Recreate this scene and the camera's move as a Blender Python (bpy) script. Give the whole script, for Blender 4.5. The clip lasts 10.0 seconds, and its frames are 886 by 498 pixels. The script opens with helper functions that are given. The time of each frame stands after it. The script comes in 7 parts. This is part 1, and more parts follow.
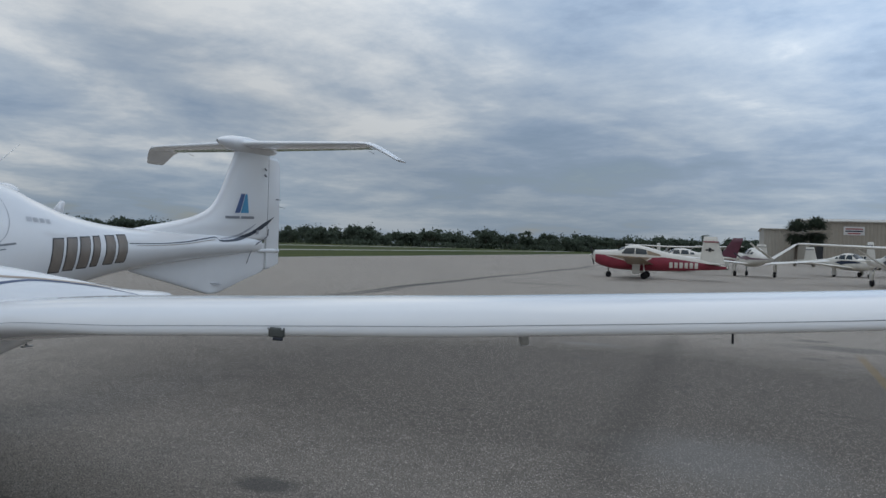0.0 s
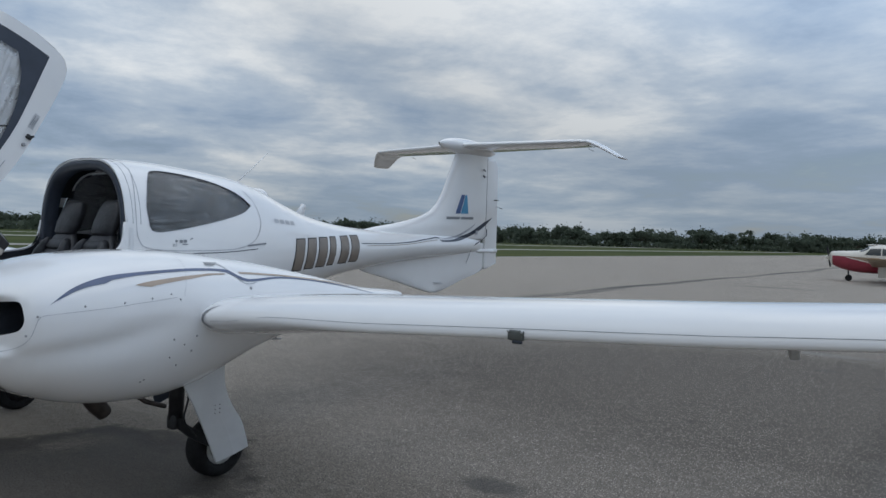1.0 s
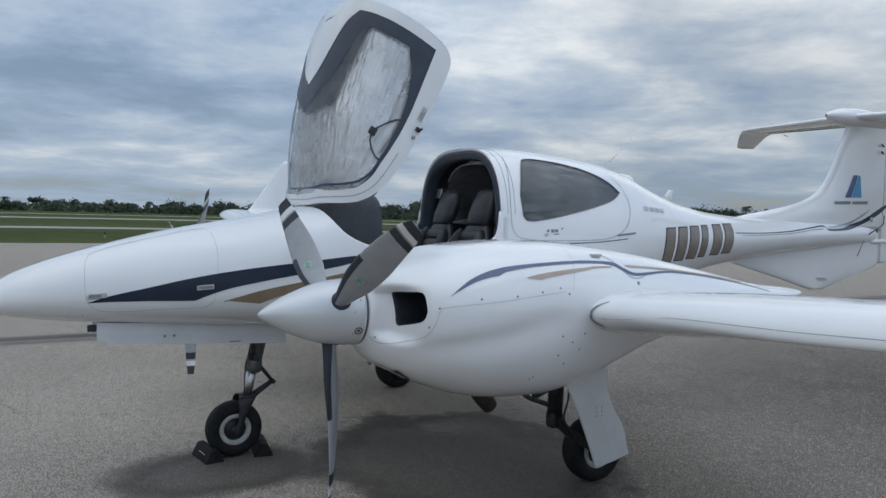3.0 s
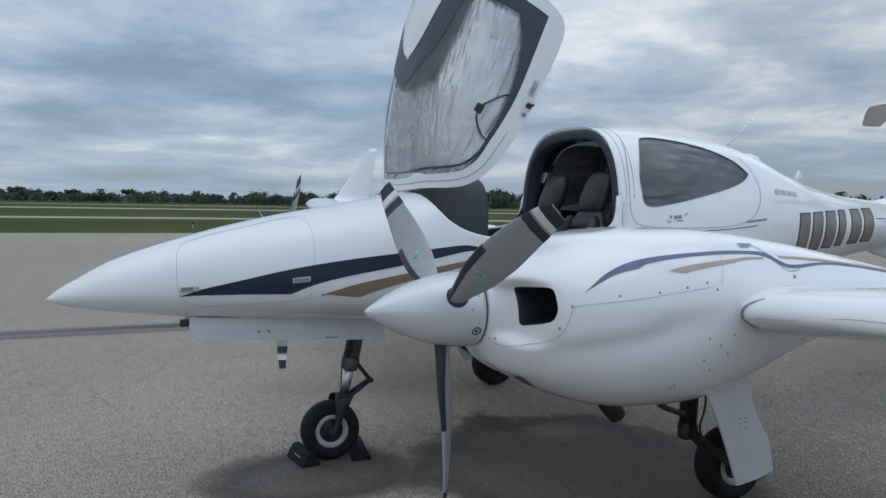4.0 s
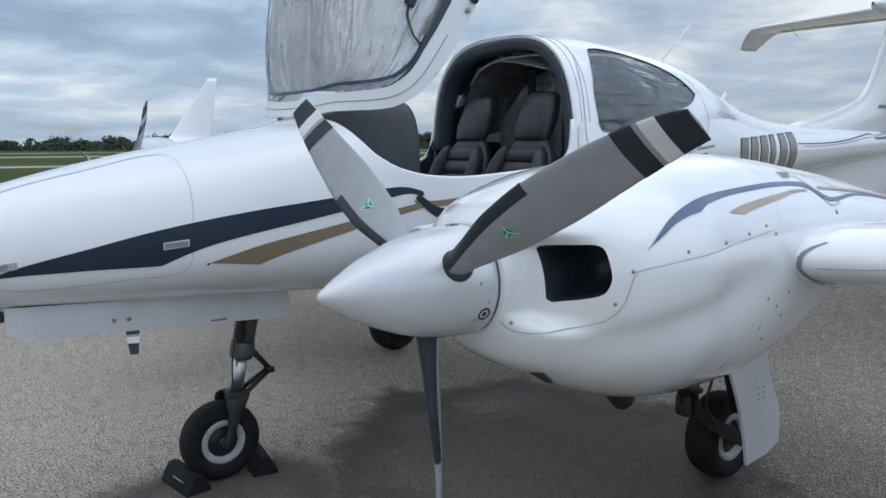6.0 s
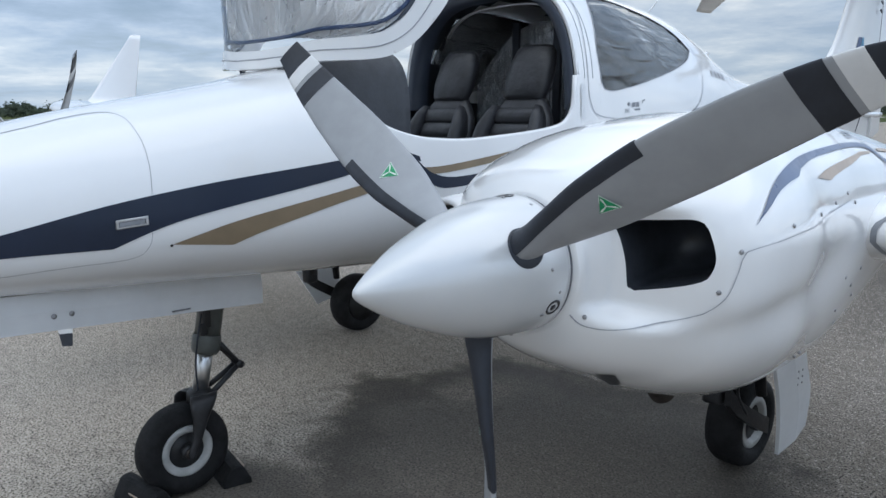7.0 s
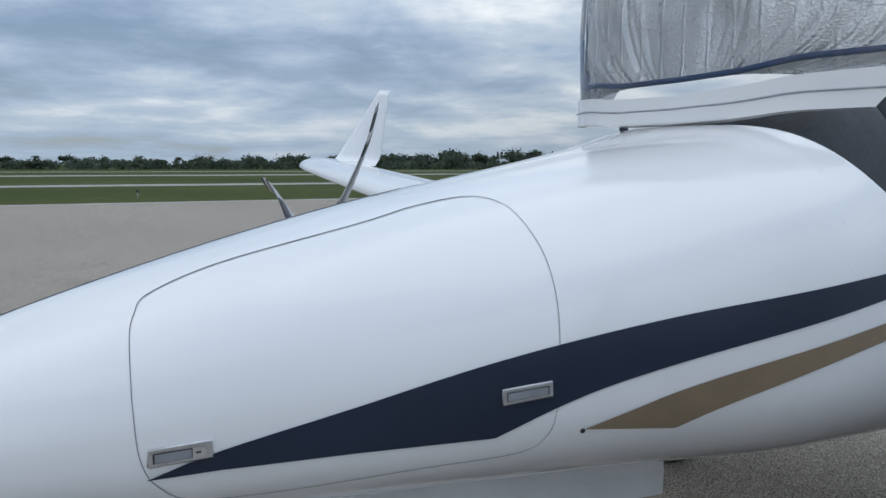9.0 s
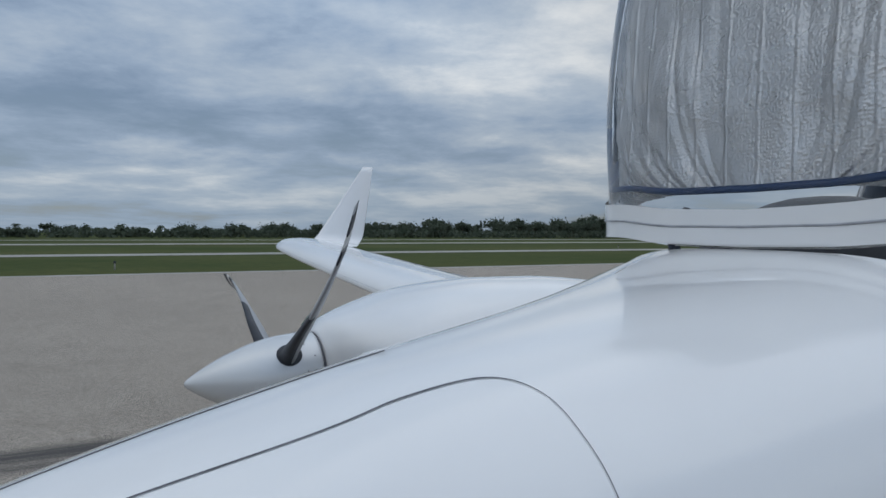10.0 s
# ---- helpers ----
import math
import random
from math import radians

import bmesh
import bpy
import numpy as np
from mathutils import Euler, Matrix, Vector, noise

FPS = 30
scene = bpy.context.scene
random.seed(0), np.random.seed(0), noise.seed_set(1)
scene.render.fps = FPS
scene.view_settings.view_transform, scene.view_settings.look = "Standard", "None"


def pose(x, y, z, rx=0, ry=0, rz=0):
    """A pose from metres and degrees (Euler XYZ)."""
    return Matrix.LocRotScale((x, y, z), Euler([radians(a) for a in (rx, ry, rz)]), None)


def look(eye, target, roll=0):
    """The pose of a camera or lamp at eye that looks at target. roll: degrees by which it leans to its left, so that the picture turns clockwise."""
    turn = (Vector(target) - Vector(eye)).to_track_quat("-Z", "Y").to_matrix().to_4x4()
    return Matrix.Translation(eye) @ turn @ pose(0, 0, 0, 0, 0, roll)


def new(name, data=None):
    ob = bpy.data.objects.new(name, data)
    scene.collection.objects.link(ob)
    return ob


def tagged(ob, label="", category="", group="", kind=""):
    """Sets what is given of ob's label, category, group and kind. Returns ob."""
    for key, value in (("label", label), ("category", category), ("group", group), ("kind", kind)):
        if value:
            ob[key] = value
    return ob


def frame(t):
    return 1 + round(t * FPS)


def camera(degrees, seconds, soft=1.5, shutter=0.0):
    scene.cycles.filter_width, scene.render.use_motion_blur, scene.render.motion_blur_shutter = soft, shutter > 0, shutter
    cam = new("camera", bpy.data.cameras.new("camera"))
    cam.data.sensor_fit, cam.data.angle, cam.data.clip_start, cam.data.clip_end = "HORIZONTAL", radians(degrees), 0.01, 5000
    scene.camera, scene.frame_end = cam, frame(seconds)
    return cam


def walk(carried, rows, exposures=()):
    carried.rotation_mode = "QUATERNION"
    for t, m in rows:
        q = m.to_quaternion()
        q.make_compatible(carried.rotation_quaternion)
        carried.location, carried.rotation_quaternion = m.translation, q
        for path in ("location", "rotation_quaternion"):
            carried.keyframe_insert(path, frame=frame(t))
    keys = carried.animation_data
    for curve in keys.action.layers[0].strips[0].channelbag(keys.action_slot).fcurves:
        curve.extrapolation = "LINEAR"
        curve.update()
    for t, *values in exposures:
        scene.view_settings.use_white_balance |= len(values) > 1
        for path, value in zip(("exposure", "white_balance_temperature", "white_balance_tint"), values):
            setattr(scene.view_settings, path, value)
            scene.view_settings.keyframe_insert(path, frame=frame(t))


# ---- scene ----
cam = camera(60.9, 10.0)
PATH = [
    (0, (5.647, 0.179, 1.622), (4.958, 2.057, 1.609), 1.8),
    (0.5, (5.558, 0.176, 1.62), (4.629, 1.947, 1.599), 1.7),
    (1, (5.463, 0.239, 1.619), (4.293, 1.86, 1.589), 1.8),
    (1.5, (5.361, 0.307, 1.614), (3.985, 1.758, 1.575), 1.6),
    (2, (5.283, 0.344, 1.619), (3.746, 1.623, 1.562), 1.6),
    (2.5, (5.116, 0.308, 1.61), (3.466, 1.436, 1.542), 1.4),
    (3, (4.913, 0.269, 1.616), (3.179, 1.263, 1.529), 1.5),
    (4.3, (4.26, 0.296, 1.587), (2.431, 1.094, 1.458), 0.9),
    (4.5, (4.132, 0.279, 1.585), (2.311, 1.095, 1.447), 0.4),
    (5, (3.841, 0.287, 1.572), (2.068, 1.197, 1.403), 0.1),
    (5.5, (3.554, 0.348, 1.556), (1.864, 1.398, 1.346), -0.3),
    (5.7, (3.437, 0.357, 1.549), (1.79, 1.467, 1.312), -0.3),
    (6.8, (2.851, 0.38, 1.503), (1.394, 1.706, 1.157), -0.0),
    (7, (2.744, 0.4, 1.499), (1.297, 1.733, 1.14), -0.1),
    (7.5, (2.449, 0.418, 1.493), (0.967, 1.709, 1.124), -0.2),
    (8, (2.083, 0.407, 1.512), (0.516, 1.599, 1.16), -0.3),
    (8.5, (1.761, 0.463, 1.526), (0.076, 1.498, 1.228), -0.5),
    (9, (1.462, 0.524, 1.561), (-0.297, 1.451, 1.339), 0.1),
    (9.5, (1.185, 0.601, 1.635), (-0.596, 1.501, 1.497), -0.4),
    (10, (0.99, 0.738, 1.689), (-0.758, 1.709, 1.647), 0.2),
]
EXPOSURES = [(0.0, -0.33), (1.5, -0.12), (2.5, -0.06), (5.0, 0.06), (7.0, 0.43), (7.5, 0.43), (8.0, 0.38), (8.5, 0.31), (9.0, 0.10), (10.0, -0.27)]
walk(cam, [(t, look(eye, target, roll)) for t, eye, target, roll in PATH], EXPOSURES)

# ---- light ----
SUN_EL, SUN_AZ = 66.0, 30.0


def node(tree, kind, **values):
    n = tree.nodes.new(kind)
    for key, value in values.items():
        if key in n.inputs:
            n.inputs[key].default_value = value
    return n


def ramp(tree, source, stops, out="Color"):
    r = tree.nodes.new("ShaderNodeValToRGB")
    el = r.color_ramp.elements
    while len(el) < len(stops):
        el.new(0.5)
    for e, (p, c) in zip(el, stops):
        e.position = p
        e.color = (*c, 1) if isinstance(c, tuple) else (c, c, c, 1)
    tree.links.new(source, r.inputs["Fac"])
    return r.outputs[out]


def math_node(tree, op, a, b=0.0, c=None):
    n = tree.nodes.new("ShaderNodeMath")
    n.operation = op
    for i, v in enumerate((a, b) if c is None else (a, b, c)):
        if isinstance(v, (int, float)):
            n.inputs[i].default_value = v
        else:
            tree.links.new(v, n.inputs[i])
    return n.outputs[0]


def mix(tree, fac, a, b):
    n = tree.nodes.new("ShaderNodeMix")
    n.data_type = "RGBA"
    for i, v in ((0, fac), (6, a), (7, b)):
        if isinstance(v, (int, float)):
            n.inputs[i].default_value = v
        elif isinstance(v, tuple):
            n.inputs[i].default_value = (*v, 1)
        else:
            tree.links.new(v, n.inputs[i])
    return n.outputs[2]


def build_world():
    world = bpy.data.worlds.new("sky")
    scene.world = world
    world.use_nodes = True
    t = world.node_tree
    t.nodes.clear()
    sky = t.nodes.new("ShaderNodeTexSky")
    sky.sky_type, sky.sun_disc = "NISHITA", False
    sky.sun_elevation, sky.sun_rotation = radians(SUN_EL), radians(SUN_AZ)
    coord = t.nodes.new("ShaderNodeTexCoord")
    sep = t.nodes.new("ShaderNodeSeparateXYZ")
    t.links.new(coord.outputs["Generated"], sep.inputs[0])
    up = math_node(t, "MAXIMUM", sep.outputs[2], 0.0)
    lift = math_node(t, "ADD", up, 0.11)
    comb = t.nodes.new("ShaderNodeCombineXYZ")
    t.links.new(math_node(t, "DIVIDE", sep.outputs[0], lift), comb.inputs[0])
    t.links.new(math_node(t, "DIVIDE", sep.outputs[1], lift), comb.inputs[1])
    wind = t.nodes.new("ShaderNodeMapping")
    wind.inputs["Rotation"].default_value = (0, 0, radians(28))
    wind.inputs["Scale"].default_value = (0.62, 0.62, 1.0)
    t.links.new(comb.outputs[0], wind.inputs[0])
    big = node(t, "ShaderNodeTexNoise", Scale=0.60, Detail=9.0, Roughness=0.56, Distortion=0.1)
    t.links.new(wind.outputs[0], big.inputs["Vector"])
    fine = node(t, "ShaderNodeTexNoise", Scale=2.3, Detail=9.0, Roughness=0.62, Distortion=0.15)
    t.links.new(wind.outputs[0], fine.inputs["Vector"])
    both = math_node(t, "ADD", math_node(t, "MULTIPLY", big.outputs["Fac"], 0.66), math_node(t, "MULTIPLY", fine.outputs["Fac"], 0.34))
    cloud = ramp(t, both, [(0.38, (0.255, 0.350, 0.505)), (0.46, (0.365, 0.470, 0.62)), (0.53, (0.53, 0.62, 0.73)), (0.61, (0.88, 0.92, 0.95))])
    # brighter cloud towards the veiled sun
    toward = t.nodes.new("ShaderNodeVectorMath")
    toward.operation = "DOT_PRODUCT"
    az, el = radians(SUN_AZ), radians(SUN_EL)
    toward.inputs[1].default_value = (math.sin(az) * math.cos(el), math.cos(az) * math.cos(el), math.sin(el))
    t.links.new(coord.outputs["Generated"], toward.inputs[0])
    glow = ramp(t, toward.outputs["Value"], [(0.10, 0.82), (0.22, 0.93), (0.34, 0.86), (0.46, 1.05), (0.60, 1.50), (1.0, 1.9)])
    # brighter sky added out of view ahead of the nose, for the foil's reflection
    south = t.nodes.new("ShaderNodeVectorMath")
    south.operation = "DOT_PRODUCT"
    south.inputs[1].default_value = (0.45, -0.87, 0.2)
    t.links.new(coord.outputs["Generated"], south.inputs[0])
    thin = math_node(t, "MULTIPLY_ADD", ramp(t, south.outputs["Value"], [(0.0, 0.0), (0.9, 1.0)]), 0.35, 1.0)
    west = t.nodes.new("ShaderNodeVectorMath")
    west.operation = "DOT_PRODUCT"
    west.inputs[1].default_value = (-0.98, 0.05, 0.20)
    t.links.new(coord.outputs["Generated"], west.inputs[0])
    glow = math_node(t, "MULTIPLY", math_node(t, "MULTIPLY", glow, thin), ramp(t, west.outputs["Value"], [(0.45, 0.90), (0.75, 0.93), (0.98, 1.22)]))
    glow = math_node(t, "MULTIPLY", glow, ramp(t, up, [(0.0, 0.95), (0.10, 0.97), (0.27, 1.08)]))
    # broken bright cloud over the hangars
    east = t.nodes.new("ShaderNodeVectorMath")
    east.operation = "DOT_PRODUCT"
    east.inputs[1].default_value = (0.52, 0.84, 0.15)
    t.links.new(coord.outputs["Generated"], east.inputs[0])
    glow = math_node(t, "MULTIPLY", glow, ramp(t, east.outputs["Value"], [(0.80, 1.0), (0.96, 1.24)]))
    # low haze
    haze = ramp(t, up, [(0.0, 1.0), (0.10, 0.0)])
    cloud = mix(t, math_node(t, "MULTIPLY", haze, 0.75), cloud, (0.345, 0.455, 0.585))
    bright = t.nodes.new("ShaderNodeMix")
    bright.data_type, bright.blend_type = "RGBA", "MULTIPLY"
    bright.inputs[0].default_value = 1.0
    t.links.new(cloud, bright.inputs[6])
    t.links.new(glow, bright.inputs[7])
    a = t.nodes.new("ShaderNodeBackground")
    a.inputs["Strength"].default_value = 0.08
    t.links.new(sky.outputs[0], a.inputs["Color"])
    b = t.nodes.new("ShaderNodeBackground")
    b.inputs["Strength"].default_value = 1.0
    t.links.new(bright.outputs[2], b.inputs["Color"])
    gap = ramp(t, both, [(0.34, 0.35), (0.46, 0.92)])
    m = t.nodes.new("ShaderNodeMixShader")
    t.links.new(gap, m.inputs[0])
    t.links.new(a.outputs[0], m.inputs[1])
    t.links.new(b.outputs[0], m.inputs[2])
    out = t.nodes.new("ShaderNodeOutputWorld")
    t.links.new(m.outputs[0], out.inputs["Surface"])


build_world()
lamp = bpy.data.lights.new("sun", "SUN")
lamp.energy, lamp.angle, lamp.color = 0.45, radians(60), (1.0, 0.94, 0.85)
sun = new("sun", lamp)
_az, _el = radians(SUN_AZ), radians(SUN_EL)
sun.matrix_world = look((40 * math.sin(_az) * math.cos(_el), 40 * math.cos(_az) * math.cos(_el), 40 * math.sin(_el)), (0, 0, 0))


# ---- materials ----
def material(name, color, rough=0.5, metal=0.0, vary=0.08, scale=6.0, bump=0.0, bump_scale=60.0, coat=0.0, second=None, spec=0.5, rough_vary=0.06):
    m = bpy.data.materials.new(name)
    m.use_nodes = True
    t = m.node_tree
    p = t.nodes["Principled BSDF"]
    p.inputs["Metallic"].default_value = metal
    p.inputs["Specular IOR Level"].default_value = spec
    p.inputs["Coat Weight"].default_value = coat
    p.inputs["Coat Roughness"].default_value = 0.03
    pos = t.nodes.new("ShaderNodeNewGeometry").outputs["Position"]
    n1 = node(t, "ShaderNodeTexNoise", Scale=scale, Detail=6.0, Roughness=0.6)
    t.links.new(pos, n1.inputs["Vector"])
    dark = tuple(c * (1 - vary) for c in color)
    light = second or tuple(min(1, c * (1 + vary)) for c in color)
    t.links.new(ramp(t, n1.outputs["Fac"], [(0.35, dark), (0.65, light)]), p.inputs["Base Color"])
    n2 = node(t, "ShaderNodeTexNoise", Scale=scale * 4.3, Detail=5.0, Roughness=0.6)
    t.links.new(pos, n2.inputs["Vector"])
    t.links.new(ramp(t, n2.outputs["Fac"], [(0.3, max(0.02, rough - rough_vary)), (0.7, min(1, rough + rough_vary))]), p.inputs["Roughness"])
    if bump:
        n3 = node(t, "ShaderNodeTexNoise", Scale=bump_scale, Detail=4.0)
        t.links.new(pos, n3.inputs["Vector"])
        b = node(t, "ShaderNodeBump", Strength=bump, Distance=0.01)
        t.links.new(n3.outputs["Fac"], b.inputs["Height"])
        t.links.new(b.outputs[0], p.inputs["Normal"])
    return m


def glass(name, color, rough=0.03, wavy=0.0):
    m = bpy.data.materials.new(name)
    m.use_nodes = True
    t = m.node_tree
    t.nodes.clear()
    clear = node(t, "ShaderNodeBsdfTransparent", Color=(*color, 1))
    gloss = node(t, "ShaderNodeBsdfGlossy", Color=(1, 1, 1, 1), Roughness=rough)
    fresnel = node(t, "ShaderNodeFresnel", IOR=1.5)
    if wavy:
        pos = t.nodes.new("ShaderNodeNewGeometry").outputs["Position"]
        mp = t.nodes.new("ShaderNodeMapping")
        mp.inputs["Scale"].default_value = (5.0, 3.0, 16.0)
        t.links.new(pos, mp.inputs[0])
        wave = node(t, "ShaderNodeTexNoise", Scale=1.0, Detail=2.0, Distortion=0.6)
        t.links.new(mp.outputs[0], wave.inputs["Vector"])
        b = node(t, "ShaderNodeBump", Strength=wavy, Distance=0.03)
        t.links.new(wave.outputs["Fac"], b.inputs["Height"])
        t.links.new(b.outputs[0], gloss.inputs["Normal"])
        t.links.new(b.outputs[0], fresnel.inputs["Normal"])
    m1 = t.nodes.new("ShaderNodeMixShader")
    t.links.new(fresnel.outputs[0], m1.inputs[0])
    t.links.new(clear.outputs[0], m1.inputs[1])
    t.links.new(gloss.outputs[0], m1.inputs[2])
    out = t.nodes.new("ShaderNodeOutputMaterial")
    t.links.new(m1.outputs[0], out.inputs["Surface"])
    return m


def foil_material(name, scale, color, metal=0.62, rough=0.28, relief=0.34):
    """Bubble foil: rows of small blisters, long creases and soft buckles."""
    m = bpy.data.materials.new(name)
    m.use_nodes = True
    t = m.node_tree
    p = t.nodes["Principled BSDF"]
    p.inputs["Metallic"].default_value = metal
    pos = t.nodes.new("ShaderNodeNewGeometry").outputs["Position"]
    wrinkle = node(t, "ShaderNodeTexNoise", Scale=9.0 * scale, Detail=6.0, Roughness=0.6, Distortion=0.9)
    t.links.new(pos, wrinkle.inputs["Vector"])
    cells = node(t, "ShaderNodeTexVoronoi", Scale=150.0 * scale, Randomness=0.6)
    cells.feature = "SMOOTH_F1"
    t.links.new(pos, cells.inputs["Vector"])
    blister = ramp(t, cells.outputs["Distance"], [(0.1, 1.0), (0.55, 0.0)])
    worn = node(t, "ShaderNodeTexNoise", Scale=5.0 * scale, Detail=4.0)
    t.links.new(pos, worn.inputs["Vector"])
    blister = math_node(t, "MULTIPLY", blister, ramp(t, worn.outputs["Fac"], [(0.36, 0.16), (0.58, 0.62)]))
    folds = node(t, "ShaderNodeTexWave", Scale=4.0 * scale, Distortion=0.5, Detail=2.0)
    folds.bands_direction = "X"
    t.links.new(pos, folds.inputs["Vector"])
    crease = ramp(t, folds.outputs["Fac"], [(0.0, 1.0), (0.05, 0.0)])
    h = math_node(t, "ADD", math_node(t, "MULTIPLY", wrinkle.outputs["Fac"], 0.6), blister)
    h = math_node(t, "ADD", h, math_node(t, "MULTIPLY", crease, 0.8))
    slant = node(t, "ShaderNodeTexVoronoi", Scale=4.2 * scale)
    slant.feature = "DISTANCE_TO_EDGE"
    t.links.new(pos, slant.inputs["Vector"])
    h = math_node(t, "ADD", h, math_node(t, "MULTIPLY", ramp(t, slant.outputs["Distance"], [(0.0, 1.0), (0.02, 0.0)]), 0.25))
    b = node(t, "ShaderNodeBump", Strength=relief, Distance=0.008)
    t.links.new(h, b.inputs["Height"])
    t.links.new(b.outputs[0], p.inputs["Normal"])
    t.links.new(ramp(t, wrinkle.outputs["Fac"], [(0.3, tuple(c * 0.88 for c in color)), (0.7, color)]), p.inputs["Base Color"])
    t.links.new(ramp(t, worn.outputs["Fac"], [(0.35, rough - 0.08), (0.65, rough + 0.08)]), p.inputs["Roughness"])
    return m


def ground_material():
    m = bpy.data.materials.new("apron_asphalt")
    m.use_nodes = True
    t = m.node_tree
    p = t.nodes["Principled BSDF"]
    pos = t.nodes.new("ShaderNodeNewGeometry").outputs["Position"]
    sep = t.nodes.new("ShaderNodeSeparateXYZ")
    t.links.new(pos, sep.inputs[0])
    x, y = sep.outputs[0], sep.outputs[1]
    wide = node(t, "ShaderNodeTexNoise", Scale=0.09, Detail=7.0, Roughness=0.6)
    mid = node(t, "ShaderNodeTexNoise", Scale=1.3, Detail=7.0, Roughness=0.65)
    grit = node(t, "ShaderNodeTexNoise", Scale=95.0, Detail=3.0, Roughness=0.7)
    stone = node(t, "ShaderNodeTexVoronoi", Scale=98.0, Randomness=1.0)
    for n in (wide, mid, grit, stone):
        t.links.new(pos, n.inputs["Vector"])
    base = mix(t, ramp(t, wide.outputs["Fac"], [(0.35, 0.0), (0.65, 1.0)]), (0.375, 0.330, 0.280), (0.450, 0.395, 0.335))
    base = mix(t, ramp(t, mid.outputs["Fac"], [(0.35, 0.0), (0.7, 0.45)]), base, (0.295, 0.260, 0.222))
    edge = node(t, "ShaderNodeTexNoise", Scale=1.6, Detail=6.0, Roughness=0.62)
    t.links.new(pos, edge.inputs["Vector"])
    wob = math_node(t, "MULTIPLY", math_node(t, "SUBTRACT", edge.outputs["Fac"], 0.5), 1.1)

    def blot(cx, cy, rx, ry, soft, reach=1.0):
        dx = math_node(t, "DIVIDE", math_node(t, "SUBTRACT", x, cx), rx)
        dy = math_node(t, "DIVIDE", math_node(t, "SUBTRACT", y, cy), ry)
        d = math_node(t, "SQRT", math_node(t, "ADD", math_node(t, "MULTIPLY", dx, dx), math_node(t, "MULTIPLY", dy, dy)))
        d = math_node(t, "ADD", d, math_node(t, "MULTIPLY", wob, reach))
        return ramp(t, d, [(max(0.0, 1 - soft), 1.0), (1.0, 0.0)])

    # paler stretch by the nose, wide darker brown area along the parking row
    paler = math_node(t, "MAXIMUM", math_node(t, "MULTIPLY", blot(-1.2, 1.6, 2.3, 2.2, 0.7, 0.5), 0.5), math_node(t, "MULTIPLY", blot(2.9, 2.9, 0.9, 1.1, 0.6), 0.3))
    base = mix(t, paler, base, (0.60, 0.535, 0.46))
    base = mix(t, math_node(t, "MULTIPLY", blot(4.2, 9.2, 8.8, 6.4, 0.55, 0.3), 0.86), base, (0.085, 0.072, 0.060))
    mott = node(t, "ShaderNodeTexNoise", Scale=14.0, Detail=5.0, Roughness=0.7)
    t.links.new(pos, mott.inputs["Vector"])
    base = mix(t, ramp(t, mott.outputs["Fac"], [(0.36, 0.36), (0.52, 0.0)]), base, (0.14, 0.123, 0.105))
    base = mix(t, ramp(t, mott.outputs["Fac"], [(0.55, 0.0), (0.72, 0.35)]), base, (0.56, 0.49, 0.41))
    base = mix(t, ramp(t, grit.outputs["Fac"], [(0.42, 1.0), (0.50, 0.0)]), base, (0.065, 0.057, 0.048))
    pick = t.nodes.new("ShaderNodeSeparateColor")
    t.links.new(stone.outputs["Color"], pick.inputs[0])
    chip = math_node(t, "MULTIPLY", ramp(t, pick.outputs[0], [(0.74, 0.0), (0.82, 1.0)]), ramp(t, stone.outputs["Distance"], [(0.30, 1.0), (0.52, 0.0)]))
    base = mix(t, math_node(t, "MULTIPLY", chip, 0.8), base, (0.70, 0.62, 0.55))
    # damp stain under the aeroplane, deepened to stand in for its shadow
    damp_shade = math_node(t, "MAXIMUM", blot(0.66, 2.90, 1.22, 1.12, 0.22), blot(0.22, 1.38, 0.50, 0.74, 0.35, 0.7))
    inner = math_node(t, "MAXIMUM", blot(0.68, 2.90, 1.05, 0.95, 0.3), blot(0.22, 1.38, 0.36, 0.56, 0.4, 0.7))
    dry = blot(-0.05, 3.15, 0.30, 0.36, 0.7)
    wet_shade = math_node(t, "MULTIPLY", damp_shade, math_node(t, "SUBTRACT", 1.0, math_node(t, "MULTIPLY", dry, 0.6)))
    base = mix(t, math_node(t, "MULTIPLY", wet_shade, 0.72), base, (0.070, 0.063, 0.055))
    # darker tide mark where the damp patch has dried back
    tide = math_node(t, "MULTIPLY", math_node(t, "MULTIPLY", damp_shade, math_node(t, "SUBTRACT", 1.0, inner)), 0.7)
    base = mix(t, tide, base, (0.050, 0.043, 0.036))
    track = ramp(t, math_node(t, "ABSOLUTE", math_node(t, "SUBTRACT", math_node(t, "ADD", x, math_node(t, "MULTIPLY", wob, 0.25)), 4.9)), [(0.08, 1.0), (0.34, 0.0)])
    track = math_node(t, "MULTIPLY", track, ramp(t, math_node(t, "ABSOLUTE", math_node(t, "SUBTRACT", math_node(t, "DIVIDE", y, 10.0), 1.0)), [(0.35, 0.32), (0.75, 0.0)]))
    base = mix(t, track, base, (0.06, 0.052, 0.045))
    # hairline cracks
    warp = t.nodes.new("ShaderNodeVectorMath")
    warp.operation = "MULTIPLY_ADD"
    t.links.new(edge.outputs["Color"], warp.inputs[0])
    warp.inputs[1].default_value = (0.9, 0.9, 0.0)
    t.links.new(pos, warp.inputs[2])
    web = node(t, "ShaderNodeTexVoronoi", Scale=0.33)
    web.feature = "DISTANCE_TO_EDGE"
    t.links.new(warp.outputs[0], web.inputs["Vector"])
